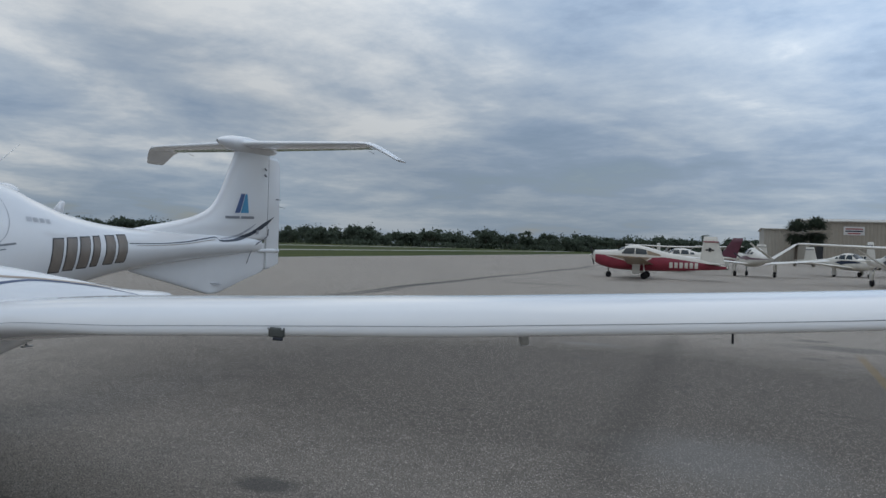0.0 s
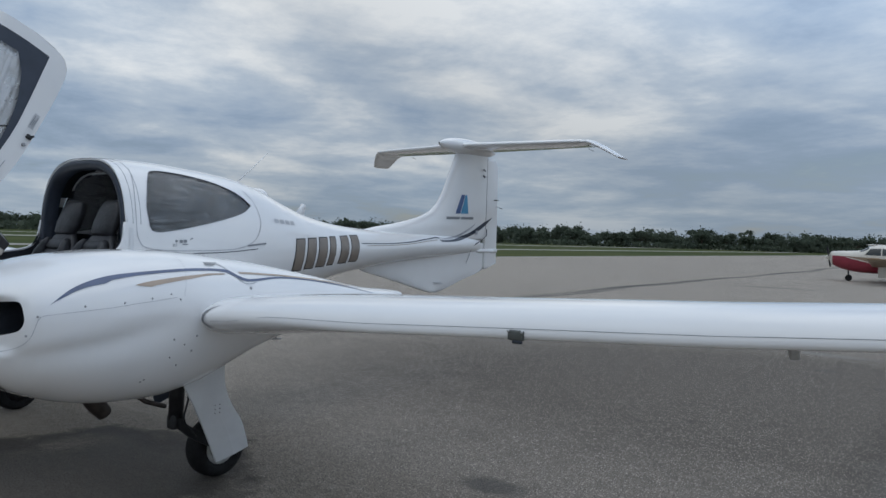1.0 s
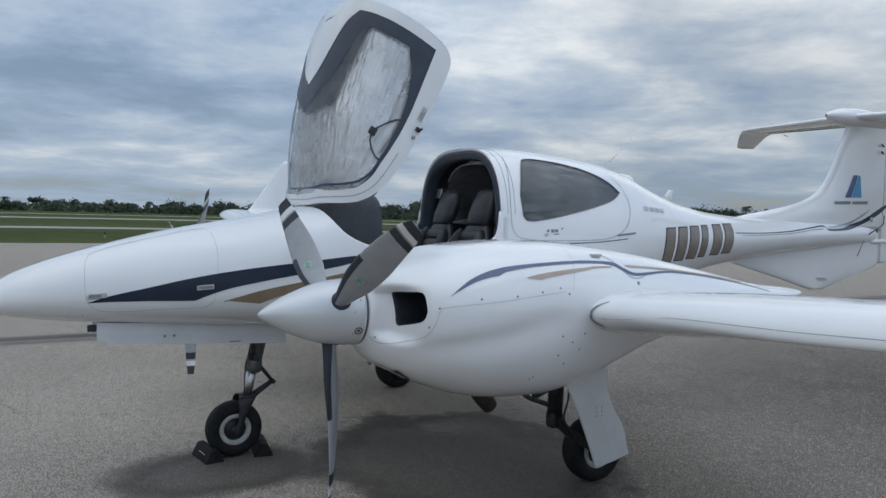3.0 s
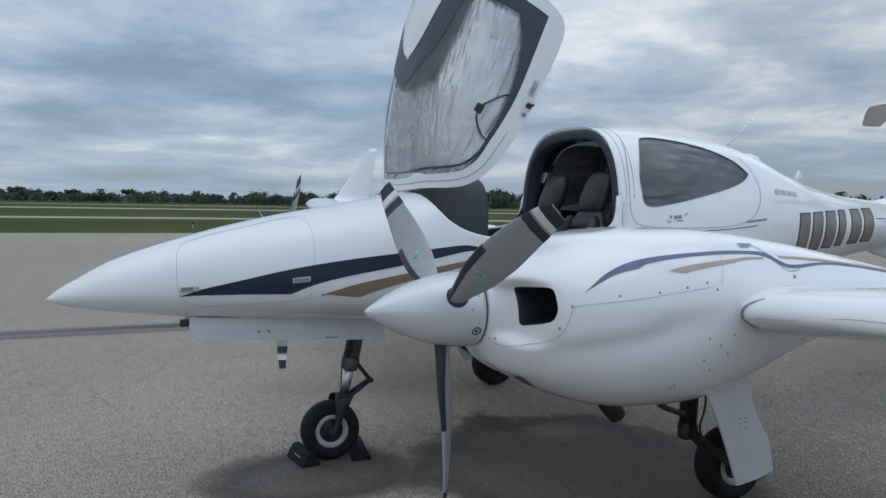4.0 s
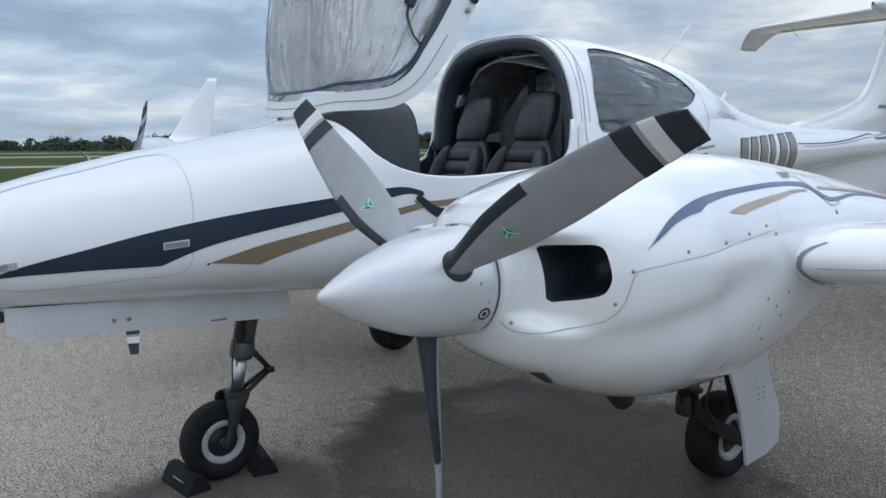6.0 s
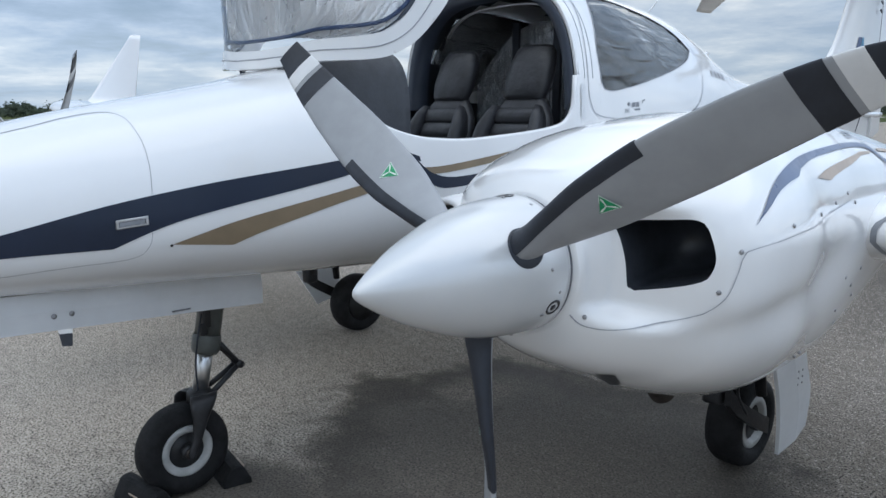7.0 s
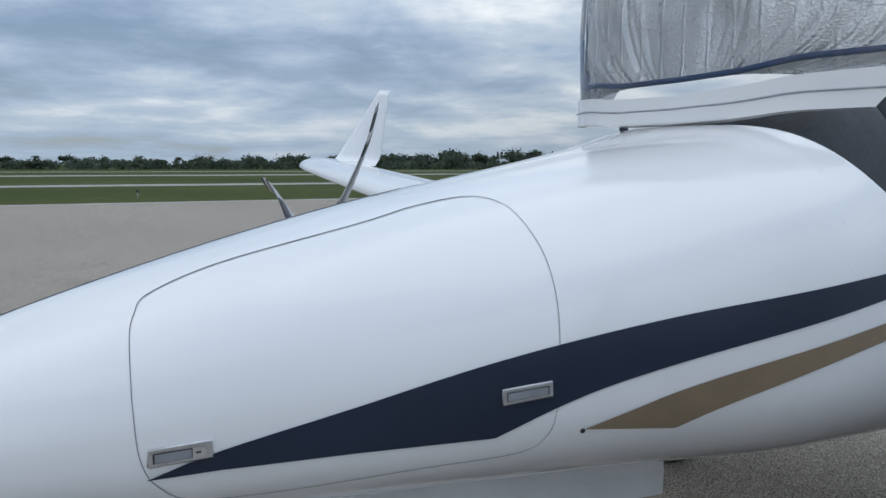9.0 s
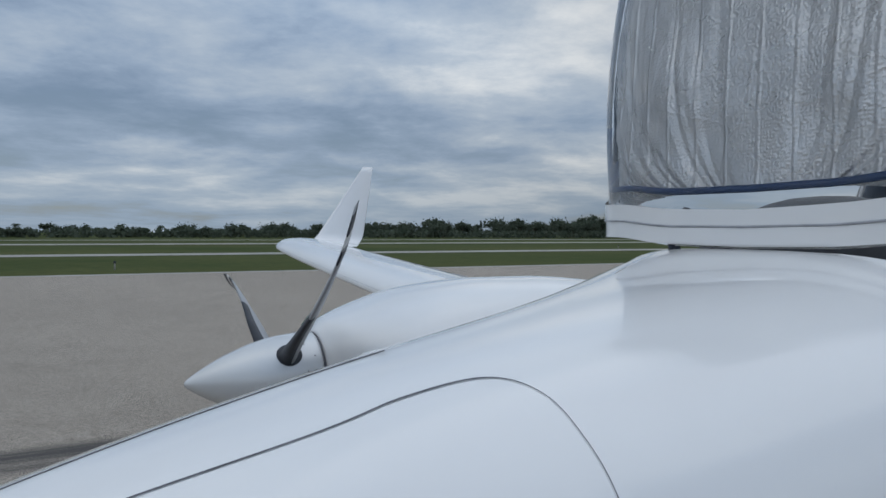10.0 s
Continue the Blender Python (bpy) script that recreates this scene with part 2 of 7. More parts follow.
    crack = math_node(t, "MULTIPLY", ramp(t, web.outputs["Distance"], [(0.0, 1.0), (0.0035, 0.0)]), ramp(t, mid.outputs["Fac"], [(0.45, 0.0), (0.6, 0.7)]))
    base = mix(t, crack, base, (0.05, 0.046, 0.042))
    oil = blot(2.9, 4.45, 0.28, 0.17, 0.5)
    for spot in ((7.7, 15.0, 1.3, 0.5), (7.36, 16.0, 0.42, 0.22), (7.08, 13.3, 0.26, 0.2), (7.6, 13.7, 0.30, 0.12), (7.57, 12.7, 0.20, 0.10), (6.65, 15.0, 0.2, 0.08), (3.8, 11.4, 0.22, 0.12), (-1.5, 33.0, 2.5, 0.5)):
        oil = math_node(t, "MAXIMUM", oil, math_node(t, "MULTIPLY", blot(*spot, 0.5), 0.75))
    base = mix(t, math_node(t, "MULTIPLY", oil, 0.6), base, (0.03, 0.028, 0.026))
    pale = blot(3.6, 13.1, 0.75, 0.22, 0.6)
    pale = math_node(t, "MAXIMUM", pale, math_node(t, "MULTIPLY", blot(5.7, 6.5, 1.0, 1.1, 0.7), 0.75))
    base = mix(t, math_node(t, "MULTIPLY", pale, 0.5), base, (0.26, 0.25, 0.235))
    # faded yellow guide line, worn through in places
    worn_line = ramp(t, math_node(t, "ABSOLUTE", math_node(t, "SUBTRACT", math_node(t, "ADD", x, math_node(t, "MULTIPLY", wob, 0.03)), math_node(t, "ADD", 7.10, math_node(t, "MULTIPLY", y, 0.0535)))), [(0.045, 1.0), (0.075, 0.0)])
    worn_line = math_node(t, "MULTIPLY", worn_line, ramp(t, math_node(t, "ABSOLUTE", math_node(t, "SUBTRACT", math_node(t, "DIVIDE", y, 10.0), 1.1)), [(0.26, 0.42), (0.34, 0.0)]))
    base = mix(t, worn_line, base, (0.24, 0.155, 0.05))
    # sealed seam with several dark runs
    drift = node(t, "ShaderNodeTexNoise", Scale=0.05, Detail=2.0)
    t.links.new(pos, drift.inputs["Vector"])
    sx = math_node(t, "ADD", x, math_node(t, "ADD", 5.35, math_node(t, "MULTIPLY", math_node(t, "SUBTRACT", drift.outputs["Fac"], 0.5), 3.0)))
    run = ramp(t, math_node(t, "ABSOLUTE", sx), [(0.18, 1.0), (0.42, 0.0)])
    streak = node(t, "ShaderNodeTexNoise", Scale=1.0, Detail=5.0)
    mp = t.nodes.new("ShaderNodeMapping")
    mp.inputs["Scale"].default_value = (6.0, 0.12, 1.0)
    t.links.new(pos, mp.inputs[0])
    t.links.new(mp.outputs[0], streak.inputs["Vector"])
    run = math_node(t, "MULTIPLY", run, ramp(t, streak.outputs["Fac"], [(0.36, 0.25), (0.6, 1.0)]))
    base = mix(t, math_node(t, "MULTIPLY", run, 0.9), base, (0.06, 0.058, 0.058))
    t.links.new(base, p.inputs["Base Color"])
    t.links.new(ramp(t, math_node(t, "MAXIMUM", wet_shade, oil), [(0.0, 0.88), (1.0, 0.62)]), p.inputs["Roughness"])
    p.inputs["Specular IOR Level"].default_value = 0.16
    b = node(t, "ShaderNodeBump", Strength=0.8, Distance=0.006)
    t.links.new(math_node(t, "ADD", grit.outputs["Fac"], math_node(t, "MULTIPLY", chip, 0.6)), b.inputs["Height"])
    t.links.new(b.outputs[0], p.inputs["Normal"])
    return m


def leaf_material(name, a, b):
    m = bpy.data.materials.new(name)
    m.use_nodes = True
    t = m.node_tree
    p = t.nodes["Principled BSDF"]
    g = t.nodes.new("ShaderNodeNewGeometry")
    t.links.new(ramp(t, g.outputs["Random Per Island"], [(0.0, a), (1.0, b)]), p.inputs["Base Color"])
    p.inputs["Roughness"].default_value = 0.75
    p.inputs["Specular IOR Level"].default_value = 0.2
    thin = t.nodes.new("ShaderNodeBsdfTranslucent")
    t.links.new(p.inputs["Base Color"].links[0].from_socket, thin.inputs["Color"])
    both = t.nodes.new("ShaderNodeMixShader")
    both.inputs[0].default_value = 0.45
    t.links.new(p.outputs[0], both.inputs[1])
    t.links.new(thin.outputs[0], both.inputs[2])
    t.links.new(both.outputs[0], t.nodes["Material Output"].inputs["Surface"])
    return m


WHITE = material("white_gloss_paint", (0.78, 0.78, 0.782), 0.22, vary=0.025, scale=1.2, coat=0.9, rough_vary=0.015)
WHITE_DULL = material("white_door_paint", (0.66, 0.67, 0.68), 0.42, vary=0.05, scale=5.0)
SPINNER = material("silver_white_paint", (0.62, 0.63, 0.64), 0.25, metal=0.25, vary=0.03, scale=3.0, coat=0.25, rough_vary=0.02)
NAVY = material("navy_stripe", (0.015, 0.023, 0.044), 0.3, vary=0.1, scale=3.0, coat=0.08, spec=0.3, rough_vary=0.02)
BLUEGREY = material("blue_grey_stripe", (0.075, 0.105, 0.19), 0.32, vary=0.12, scale=6.0, coat=0.2)
GOLD = material("bronze_stripe", (0.22, 0.165, 0.105), 0.38, vary=0.1, scale=7.0, coat=0.15)
PALEGOLD = material("tan_stripe", (0.42, 0.33, 0.26), 0.4, vary=0.08, scale=7.0)
GAP = material("panel_gap", (0.11, 0.11, 0.125), 0.6, vary=0.3, scale=20.0)
PALEGAP = material("pale_panel_gap", (0.34, 0.35, 0.38), 0.6, vary=0.2, scale=20.0)
BLADE = material("grey_blade_paint", (0.31, 0.32, 0.335), 0.42, vary=0.06, scale=12.0)
BLACK = material("black_rubber_strip", (0.018, 0.022, 0.032), 0.5, vary=0.2, scale=20.0)
BLADE_WHITE = material("blade_white_band", (0.70, 0.70, 0.70), 0.4, vary=0.06, scale=14.0)
TYRE = material("tyre_rubber", (0.012, 0.012, 0.013), 0.75, vary=0.4, scale=14.0, bump=0.3, bump_scale=120.0, spec=0.25)
RIM = material("rim_paint", (0.40, 0.40, 0.39), 0.45, vary=0.15, scale=18.0)
DARKMETAL = material("dark_gear_metal", (0.022, 0.022, 0.024), 0.45, metal=0.2, vary=0.35, scale=16.0)
STRUT = material("grey_green_strut", (0.105, 0.112, 0.105), 0.42, metal=0.2, vary=0.2, scale=12.0)
CHROME = material("polished_oleo", (0.66, 0.66, 0.66), 0.36, metal=1.0, vary=0.05, scale=12.0)
STEEL = material("fastener_steel", (0.32, 0.32, 0.33), 0.4, metal=0.7, vary=0.2, scale=30.0)
LATCH = material("latch_aluminium", (0.52, 0.52, 0.53), 0.32, metal=0.8, vary=0.1, scale=30.0)
TRIM = material("dark_interior_trim", (0.030, 0.034, 0.042), 0.6, vary=0.2, scale=9.0, bump=0.1, bump_scale=90.0)
BAND = material("slate_frame_band", (0.040, 0.050, 0.072), 0.42, vary=0.15, scale=6.0)
LEATHER = material("charcoal_leather", (0.036, 0.036, 0.040), 0.45, vary=0.25, scale=14.0, bump=0.25, bump_scale=40.0)
INLET = material("inlet_black", (0.030, 0.034, 0.042), 0.35, vary=0.3, scale=14.0)
FOIL = foil_material("silver_sunshade_foil", 1.0, (0.76, 0.765, 0.775))
FOIL_DARK = foil_material("shaded_foil", 1.4, (0.66, 0.67, 0.69), 0.95, 0.18, 1.0)
TAPE = material("blue_tape", (0.03, 0.065, 0.17), 0.5, vary=0.15, scale=14.0)
GREEN = material("green_label", (0.01, 0.30, 0.12), 0.4, vary=0.1, scale=20.0)
PALE = material("pale_print", (0.62, 0.72, 0.66), 0.5, vary=0.05, scale=20.0)
FAINT = material("faint_grey_print", (0.47, 0.48, 0.50), 0.5, vary=0.08, scale=20.0)
PRINT = material("grey_print", (0.22, 0.23, 0.25), 0.5, vary=0.1, scale=20.0)
BRONZE = material("bronze_letter_film", (0.20, 0.165, 0.135), 0.35, vary=0.12, scale=9.0, coat=0.2)
LETTER_EDGE = material("dark_letter_edge", (0.03, 0.03, 0.035), 0.4, vary=0.1, scale=9.0)
LOGO_DARK = material("logo_blue", (0.025, 0.075, 0.22), 0.35, vary=0.06, scale=9.0)
LOGO_LIGHT = material("logo_sky_blue", (0.035, 0.26, 0.46), 0.35, vary=0.06, scale=9.0)
# see-through sheet added to darken the foil's upper end
DARK_SHEET = material("added_dark_sheet", (0.10, 0.11, 0.13), 0.4, vary=0.3, scale=9.0, bump=0.2, bump_scale=30.0)
DARK_SHEET.node_tree.nodes["Principled BSDF"].inputs["Alpha"].default_value = 0.72
CLEAR = glass("clear_canopy", (1.0, 1.0, 1.0))
TINT = glass("tinted_window", (0.55, 0.56, 0.56), 0.03, 1.0)
HOOD = material("grey_hood_cloth", (0.050, 0.054, 0.063), 0.6, vary=0.15, scale=9.0, bump=0.1, bump_scale=90.0)
EXHAUST = material("exhaust_steel", (0.07, 0.06, 0.055), 0.5, metal=0.8, vary=0.3, scale=14.0)


# ---- mesh helpers ----
def part(name, bm, mat, parent=None, label="", smooth=True):
    bmesh.ops.recalc_face_normals(bm, faces=bm.faces[:])
    me = bpy.data.meshes.new(name)
    bm.to_mesh(me)
    bm.free()
    for pl in me.polygons:
        pl.use_smooth = smooth
    for mt in mat if isinstance(mat, (list, tuple)) else [mat]:
        me.materials.append(mt)
    ob = new(name, me)
    if parent is not None:
        ob.parent = parent
    if label:
        ob["label"] = label
    return ob


def empty(name, parent=None):
    ob = new(name)
    ob.empty_display_size = 0.2
    if parent is not None:
        ob.parent = parent
    return ob


def smooth_table(rows):
    """Columns of a table over its first column, as one smooth function."""
    a = np.array(rows, float)
    xs, ys = a[:, 0], a[:, 1:]
    h = np.diff(xs)[:, None]
    d = np.diff(ys, axis=0) / h
    m = np.zeros_like(ys)
    m[0], m[-1] = d[0], d[-1]
    for i in range(1, len(xs) - 1):
        same = d[i - 1] * d[i] > 0
        w1, w2 = 2 * h[i] + h[i - 1], h[i] + 2 * h[i - 1]
        with np.errstate(divide="ignore", invalid="ignore"):
            m[i] = np.where(same, (w1 + w2) / (w1 / np.where(d[i - 1] == 0, 1, d[i - 1]) + w2 / np.where(d[i] == 0, 1, d[i])), 0)

    def f(x):
        x = min(max(x, xs[0]), xs[-1])
        i = min(int(np.searchsorted(xs, x, side="right")) - 1, len(xs) - 2)
        s = (x - xs[i]) / h[i, 0]
        return (1 + 2 * s) * (1 - s) ** 2 * ys[i] + s * (1 - s) ** 2 * h[i, 0] * m[i] + s * s * (3 - 2 * s) * ys[i + 1] + s * s * (s - 1) * h[i, 0] * m[i + 1]

    return f


def grid(bm, rows, close=False, skip=None, mat=0):
    vs = [[bm.verts.new(p) for p in r] for r in rows]
    n = len(rows[0])
    for i in range(len(rows) - 1):
        for j in range(n if close else n - 1):
            if skip and skip(i, j):
                continue
            k = (j + 1) % n
            try:
                f = bm.faces.new((vs[i][j], vs[i][k], vs[i + 1][k], vs[i + 1][j]))
                f.material_index = mat
            except ValueError:
                pass
    return vs


def tidy(bm, d=0.0004):
    bmesh.ops.remove_doubles(bm, verts=bm.verts[:], dist=d)
    bmesh.ops.dissolve_degenerate(bm, edges=bm.edges[:], dist=d / 4)
    return bm


def box(bm, centre, size, bevel=0.0, turn=None, segs=2):
    m = Matrix.Translation(centre) @ (turn if turn is not None else Matrix()) @ Matrix.Diagonal((*size, 1))
    made = bmesh.ops.create_cube(bm, size=1.0, matrix=m)
    if bevel:
        edges = list({e for v in made["verts"] for e in v.link_edges})
        bmesh.ops.bevel(bm, geom=edges, offset=bevel, segments=segs, affect="EDGES", profile=0.6)
    return bm


def tube(bm, pts, r, n=10, cap=True):
    pts = [Vector(p) for p in pts]
    rs = r if isinstance(r, (list, tuple)) else [r] * len(pts)
    rows = []
    side = None
    for i, p in enumerate(pts):
        d = (pts[min(i + 1, len(pts) - 1)] - pts[max(i - 1, 0)]).normalized()
        if side is None:
            side = d.orthogonal().normalized()
        side = (side - d * side.dot(d)).normalized()
        up = d.cross(side)
        rows.append([p + float(rs[i]) * (math.cos(2 * math.pi * k / n) * side + math.sin(2 * math.pi * k / n) * up) for k in range(n)])
    vs = grid(bm, rows, close=True)
    if cap:
        for ring in (vs[0], vs[-1]):
            bm.faces.new(ring)
    return bm


def lathe(bm, centre, axis, profile, n=36):
    """profile: (distance along the axis, radius)."""
    axis = Vector(axis).normalized()
    a = axis.orthogonal().normalized()
    b = axis.cross(a)
    rows = [[Vector(centre) + axis * float(d) + float(max(r, 0.0002)) * (math.cos(2 * math.pi * k / n) * a + math.sin(2 * math.pi * k / n) * b) for k in range(n)] for d, r in profile]
    grid(bm, rows, close=True)
    return tidy(bm, 0.0003)


def spline(pts, n=12):
    """A smooth line through a few points."""
    pts = [np.array(p, float) for p in pts]
    out = []
    for i in range(len(pts) - 1):
        p0, p1, p2, p3 = pts[max(i - 1, 0)], pts[i], pts[i + 1], pts[min(i + 2, len(pts) - 1)]
        for k in range(n):
            s = k / n
            out.append(0.5 * (2 * p1 + (p2 - p0) * s + (2 * p0 - 5 * p1 + 4 * p2 - p3) * s * s + (3 * p1 - p0 - 3 * p2 + p3) * s ** 3))
    out.append(pts[-1])
    return out


def lin(v, xs, ys):
    """Straight lines between table points."""
    if v <= xs[0]:
        return ys[0]
    for a, b, c, d in zip(xs, xs[1:], ys, ys[1:]):
        if v <= b:
            return c + (d - c) * (v - a) / (b - a)
    return ys[-1]


class Hull:
    """A body along y with rounded cross sections: rows y, bottom, widest height, top, half width, roundness above and below."""

    def __init__(self, rows, centre=None):
        self.f = smooth_table(rows)
        self.c = smooth_table(centre) if centre else (lambda y: (0.0,))

    def at(self, y, a, off=0.0):
        p = self._raw(y, a)
        if not off:
            return p
        e = 0.004
        du = self._raw(y + e, a) - self._raw(y - e, a)
        dv = self._raw(y, a + e) - self._raw(y, a - e)
        n = du.cross(dv)
        if n.length < 1e-12:
            return p
        n.normalize()
        mid = Vector((self.c(y)[0], y, self.f(y)[1]))
        if n.dot(p - mid) < 0:
            n = -n
        return p + float(off) * n

    def _raw(self, y, a):
        zb, zc, zt, w, nt, nb = self.f(y)
        c, s = math.cos(a), math.sin(a)
        n, b = (nt, zt - zc) if s >= 0 else (nb, zc - zb)
        return Vector((self.c(y)[0] + w * math.copysign(abs(c) ** (2 / n), c), y, zc + b * math.copysign(abs(s) ** (2 / n), s)))

    def angle(self, y, z, sign=1):
        zb, zc, zt, w, nt, nb = self.f(y)
        if z >= zc:
            a = math.asin(min(1.0, ((z - zc) / (zt - zc))) ** (nt / 2))
        else:
            a = -math.asin(min(1.0, ((zc - z) / (zc - zb))) ** (nb / 2))
        return a if sign > 0 else math.pi - a

    def side(self, y, z, off=0.003, sign=1):
        return self.at(y, self.angle(y, z, sign), off)

    def skin(self, bm, y0, y1, lo, hi, ny, na, off=0.0, mat=0):
        """A patch between two angle functions of y."""
        rows = []
        for i in range(ny + 1):
            y = y0 + (y1 - y0) * i / ny
            a, b = lo(y), hi(y)
            rows.append([self.at(y, a + (b - a) * j / na, off) for j in range(na + 1)])
        grid(bm, rows, mat=mat)


def outward(hull, bm):
    """Turns every face away from the body's axis."""
    bm.normal_update()
    for f in bm.faces:
        c = f.calc_center_median()
        if f.normal.dot(c - Vector((hull.c(c.y)[0], c.y, hull.f(c.y)[1]))) < 0:
            f.normal_flip()
    return bm


def decal(hull, outline, off=0.003, sign=1, step=0.05):
    """A thin film on the hull's side, from its outline in y and z."""
    bm = bmesh.new()
    bm.faces.new([bm.verts.new((0, y, z)) for y, z in outline])
    ys, zs = [p[0] for p in outline], [p[1] for p in outline]
    for lo, hi, axis in ((min(ys), max(ys), 1), (min(zs), max(zs), 2)):
        k = lo + step
        while k < hi:
            co, no = [0, 0, 0], [0, 0, 0]
            co[axis], no[axis] = k, 1
            bmesh.ops.bisect_plane(bm, geom=bm.verts[:] + bm.edges[:] + bm.faces[:], plane_co=co, plane_no=no, dist=1e-5)
            k += step
    bmesh.ops.triangulate(bm, faces=[f for f in bm.faces if len(f.verts) > 4])
    for v in bm.verts:
        v.co = hull.side(v.co.y, v.co.z, off, sign)
    return bm


def ribbon(hull, pts, width, off=0.002, sign=1, n=10):
    """A narrow line on the hull's side through points in y and z."""
    line = spline(pts, n)
    rows = []
    for i, p in enumerate(line):
        d = line[min(i + 1, len(line) - 1)] - line[max(i - 1, 0)]
        d = d / (np.linalg.norm(d) + 1e-9)
        q = np.array((-d[1], d[0])) * width / 2
        rows.append([hull.side(*(p + q), off, sign), hull.side(*(p - q), off, sign)])
    bm = bmesh.new()
    grid(bm, rows)
    return bm


def stud(hull, y, z, r=0.006, sign=1):
    bm = bmesh.new()
    p, q = hull.side(y, z, 0.0, sign), hull.side(y, z, 0.01, sign)
    lathe(bm, p, q - p, [(0.0, r), (0.002, r), (0.0035, r * 0.6), (0.0035, 0)], 10)
    return bm


# ---- ground and far things ----
def sheet(name, x0, x1, y0, y1, z, mat, label):
    bm = bmesh.new()
    vs = [bm.verts.new(p) for p in ((x0, y0, z), (x1, y0, z), (x1, y1, z), (x0, y1, z))]
    bm.faces.new(vs)
    return tagged(part(name, bm, mat, None, "", False), label, name.split("_")[0], kind="structure")


def grass_material():
    m = bpy.data.materials.new("field_grass")
    m.use_nodes = True
    t = m.node_tree
    p = t.nodes["Principled BSDF"]
    pos = t.nodes.new("ShaderNodeNewGeometry").outputs["Position"]
    a = node(t, "ShaderNodeTexNoise", Scale=0.035, Detail=7.0, Roughness=0.65)
    b = node(t, "ShaderNodeTexNoise", Scale=1.2, Detail=6.0, Roughness=0.7)
    for n in (a, b):
        t.links.new(pos, n.inputs["Vector"])
    c = mix(t, ramp(t, a.outputs["Fac"], [(0.35, 0.0), (0.65, 1.0)]), (0.042, 0.062, 0.018), (0.086, 0.094, 0.034))
    c = mix(t, ramp(t, b.outputs["Fac"], [(0.4, 0.0), (0.75, 0.6)]), c, (0.028, 0.038, 0.014))
    t.links.new(c, p.inputs["Base Color"])
    p.inputs["Roughness"].default_value = 0.95
    p.inputs["Specular IOR Level"].default_value = 0.04
    return m


APRON = ground_material()
GRASS = grass_material()
STRIP = material("pale_taxiway", (0.30, 0.285, 0.26), 0.85, vary=0.12, scale=0.4)
KERB = material("apron_edge_concrete", (0.31, 0.295, 0.27), 0.85, vary=0.15, scale=0.6)
sheet("ground", -2500, 2500, -2500, 2500, -0.03, GRASS, "flat mown airfield grass reaching the horizon")
sheet("apron", -31.0, 160, -160, 250, 0.0, APRON, "worn grey asphalt apron with oil stains")
sheet("pavement_edge", -32.0, -31.004, -160, 250, -0.006, KERB, "pale concrete edge strip of the apron")
sheet("runway_strip", -63.0, -57.5, -900, 900, -0.02, STRIP, "pale concrete taxiway beyond the grass")
sheet("runway_strip", -120.0, -109.0, -900, 900, -0.02, STRIP, "pale concrete runway beyond the grass")
sheet("runway_strip", -178.0, -168.0, -900, 900, -0.02, STRIP, "pale perimeter road before the trees")


# ---- the aeroplane: y runs aft from the nose, +x is its left wing ----
plane = tagged(empty("airplane"), "white twin-engine propeller airplane with its canopy open, parked on the apron", "airplane")

FUS = Hull([
    (0.00, 1.044, 1.050, 1.056, 0.006, 2.0, 2.0),
    (0.05, 1.022, 1.056, 1.100, 0.055, 2.0, 2.0),
    (0.15, 0.998, 1.070, 1.160, 0.110, 2.0, 2.0),
    (0.30, 0.975, 1.085, 1.246, 0.172, 2.0, 2.0),
    (0.65, 0.935, 1.105, 1.370, 0.262, 2.1, 2.1),
    (1.10, 0.910, 1.125, 1.487, 0.352, 2.15, 2.2),
    (1.58, 0.885, 1.150, 1.580, 0.446, 2.4, 2.3),
    (1.95, 0.865, 1.170, 1.660, 0.528, 3.1, 2.4),
    (2.30, 0.845, 1.220, 1.850, 0.562, 3.1, 2.4),
    (2.70, 0.820, 1.290, 2.020, 0.588, 2.7, 2.4),
    (3.20, 0.800, 1.350, 2.125, 0.608, 3.1, 2.4),
    (3.60, 0.790, 1.380, 2.137, 0.610, 2.8, 2.4),
    (4.00, 0.810, 1.400, 2.122, 0.592, 2.4, 2.3),
    (4.40, 0.865, 1.420, 2.088, 0.552, 2.2, 2.2),
    (4.70, 0.925, 1.430, 2.025, 0.505, 2.1, 2.1),
    (5.00, 0.995, 1.440, 1.915, 0.445, 2.1, 2.1),
    (5.40, 1.095, 1.450, 1.795, 0.372, 2.0, 2.0),
    (5.90, 1.205, 1.460, 1.712, 0.298, 2.0, 2.0),
    (6.40, 1.275, 1.475, 1.680, 0.240, 2.0, 2.0),
    (7.00, 1.335, 1.500, 1.668, 0.190, 2.0, 2.0),
    (7.80, 1.395, 1.525, 1.655, 0.130, 2.0, 2.0),
    (8.40, 1.440, 1.535, 1.630, 0.066, 2.0, 2.0),
    (8.66, 1.465, 1.535, 1.605, 0.018, 2.0, 2.0),
])
RIM_Z = smooth_table([(1.95, 1.660), (1.975, 1.642), (2.00, 1.602), (2.03, 1.552), (2.08, 1.490), (2.20, 1.422), (2.35, 1.390), (2.50, 1.382), (2.80, 1.398), (2.95, 1.412), (3.05, 1.426), (3.11, 1.444), (3.155, 1.478), (3.185, 1.54), (3.20, 1.66), (9.0, 1.66)])
COCK0, COCK1 = 1.95, 3.20
WIN_LO = smooth_table([(3.365, 1.77), (3.375, 1.66), (3.40, 1.605), (3.45, 1.594), (3.60, 1.612), (3.80, 1.650), (4.10, 1.715), (4.33, 1.785), (4.41, 1.835)])
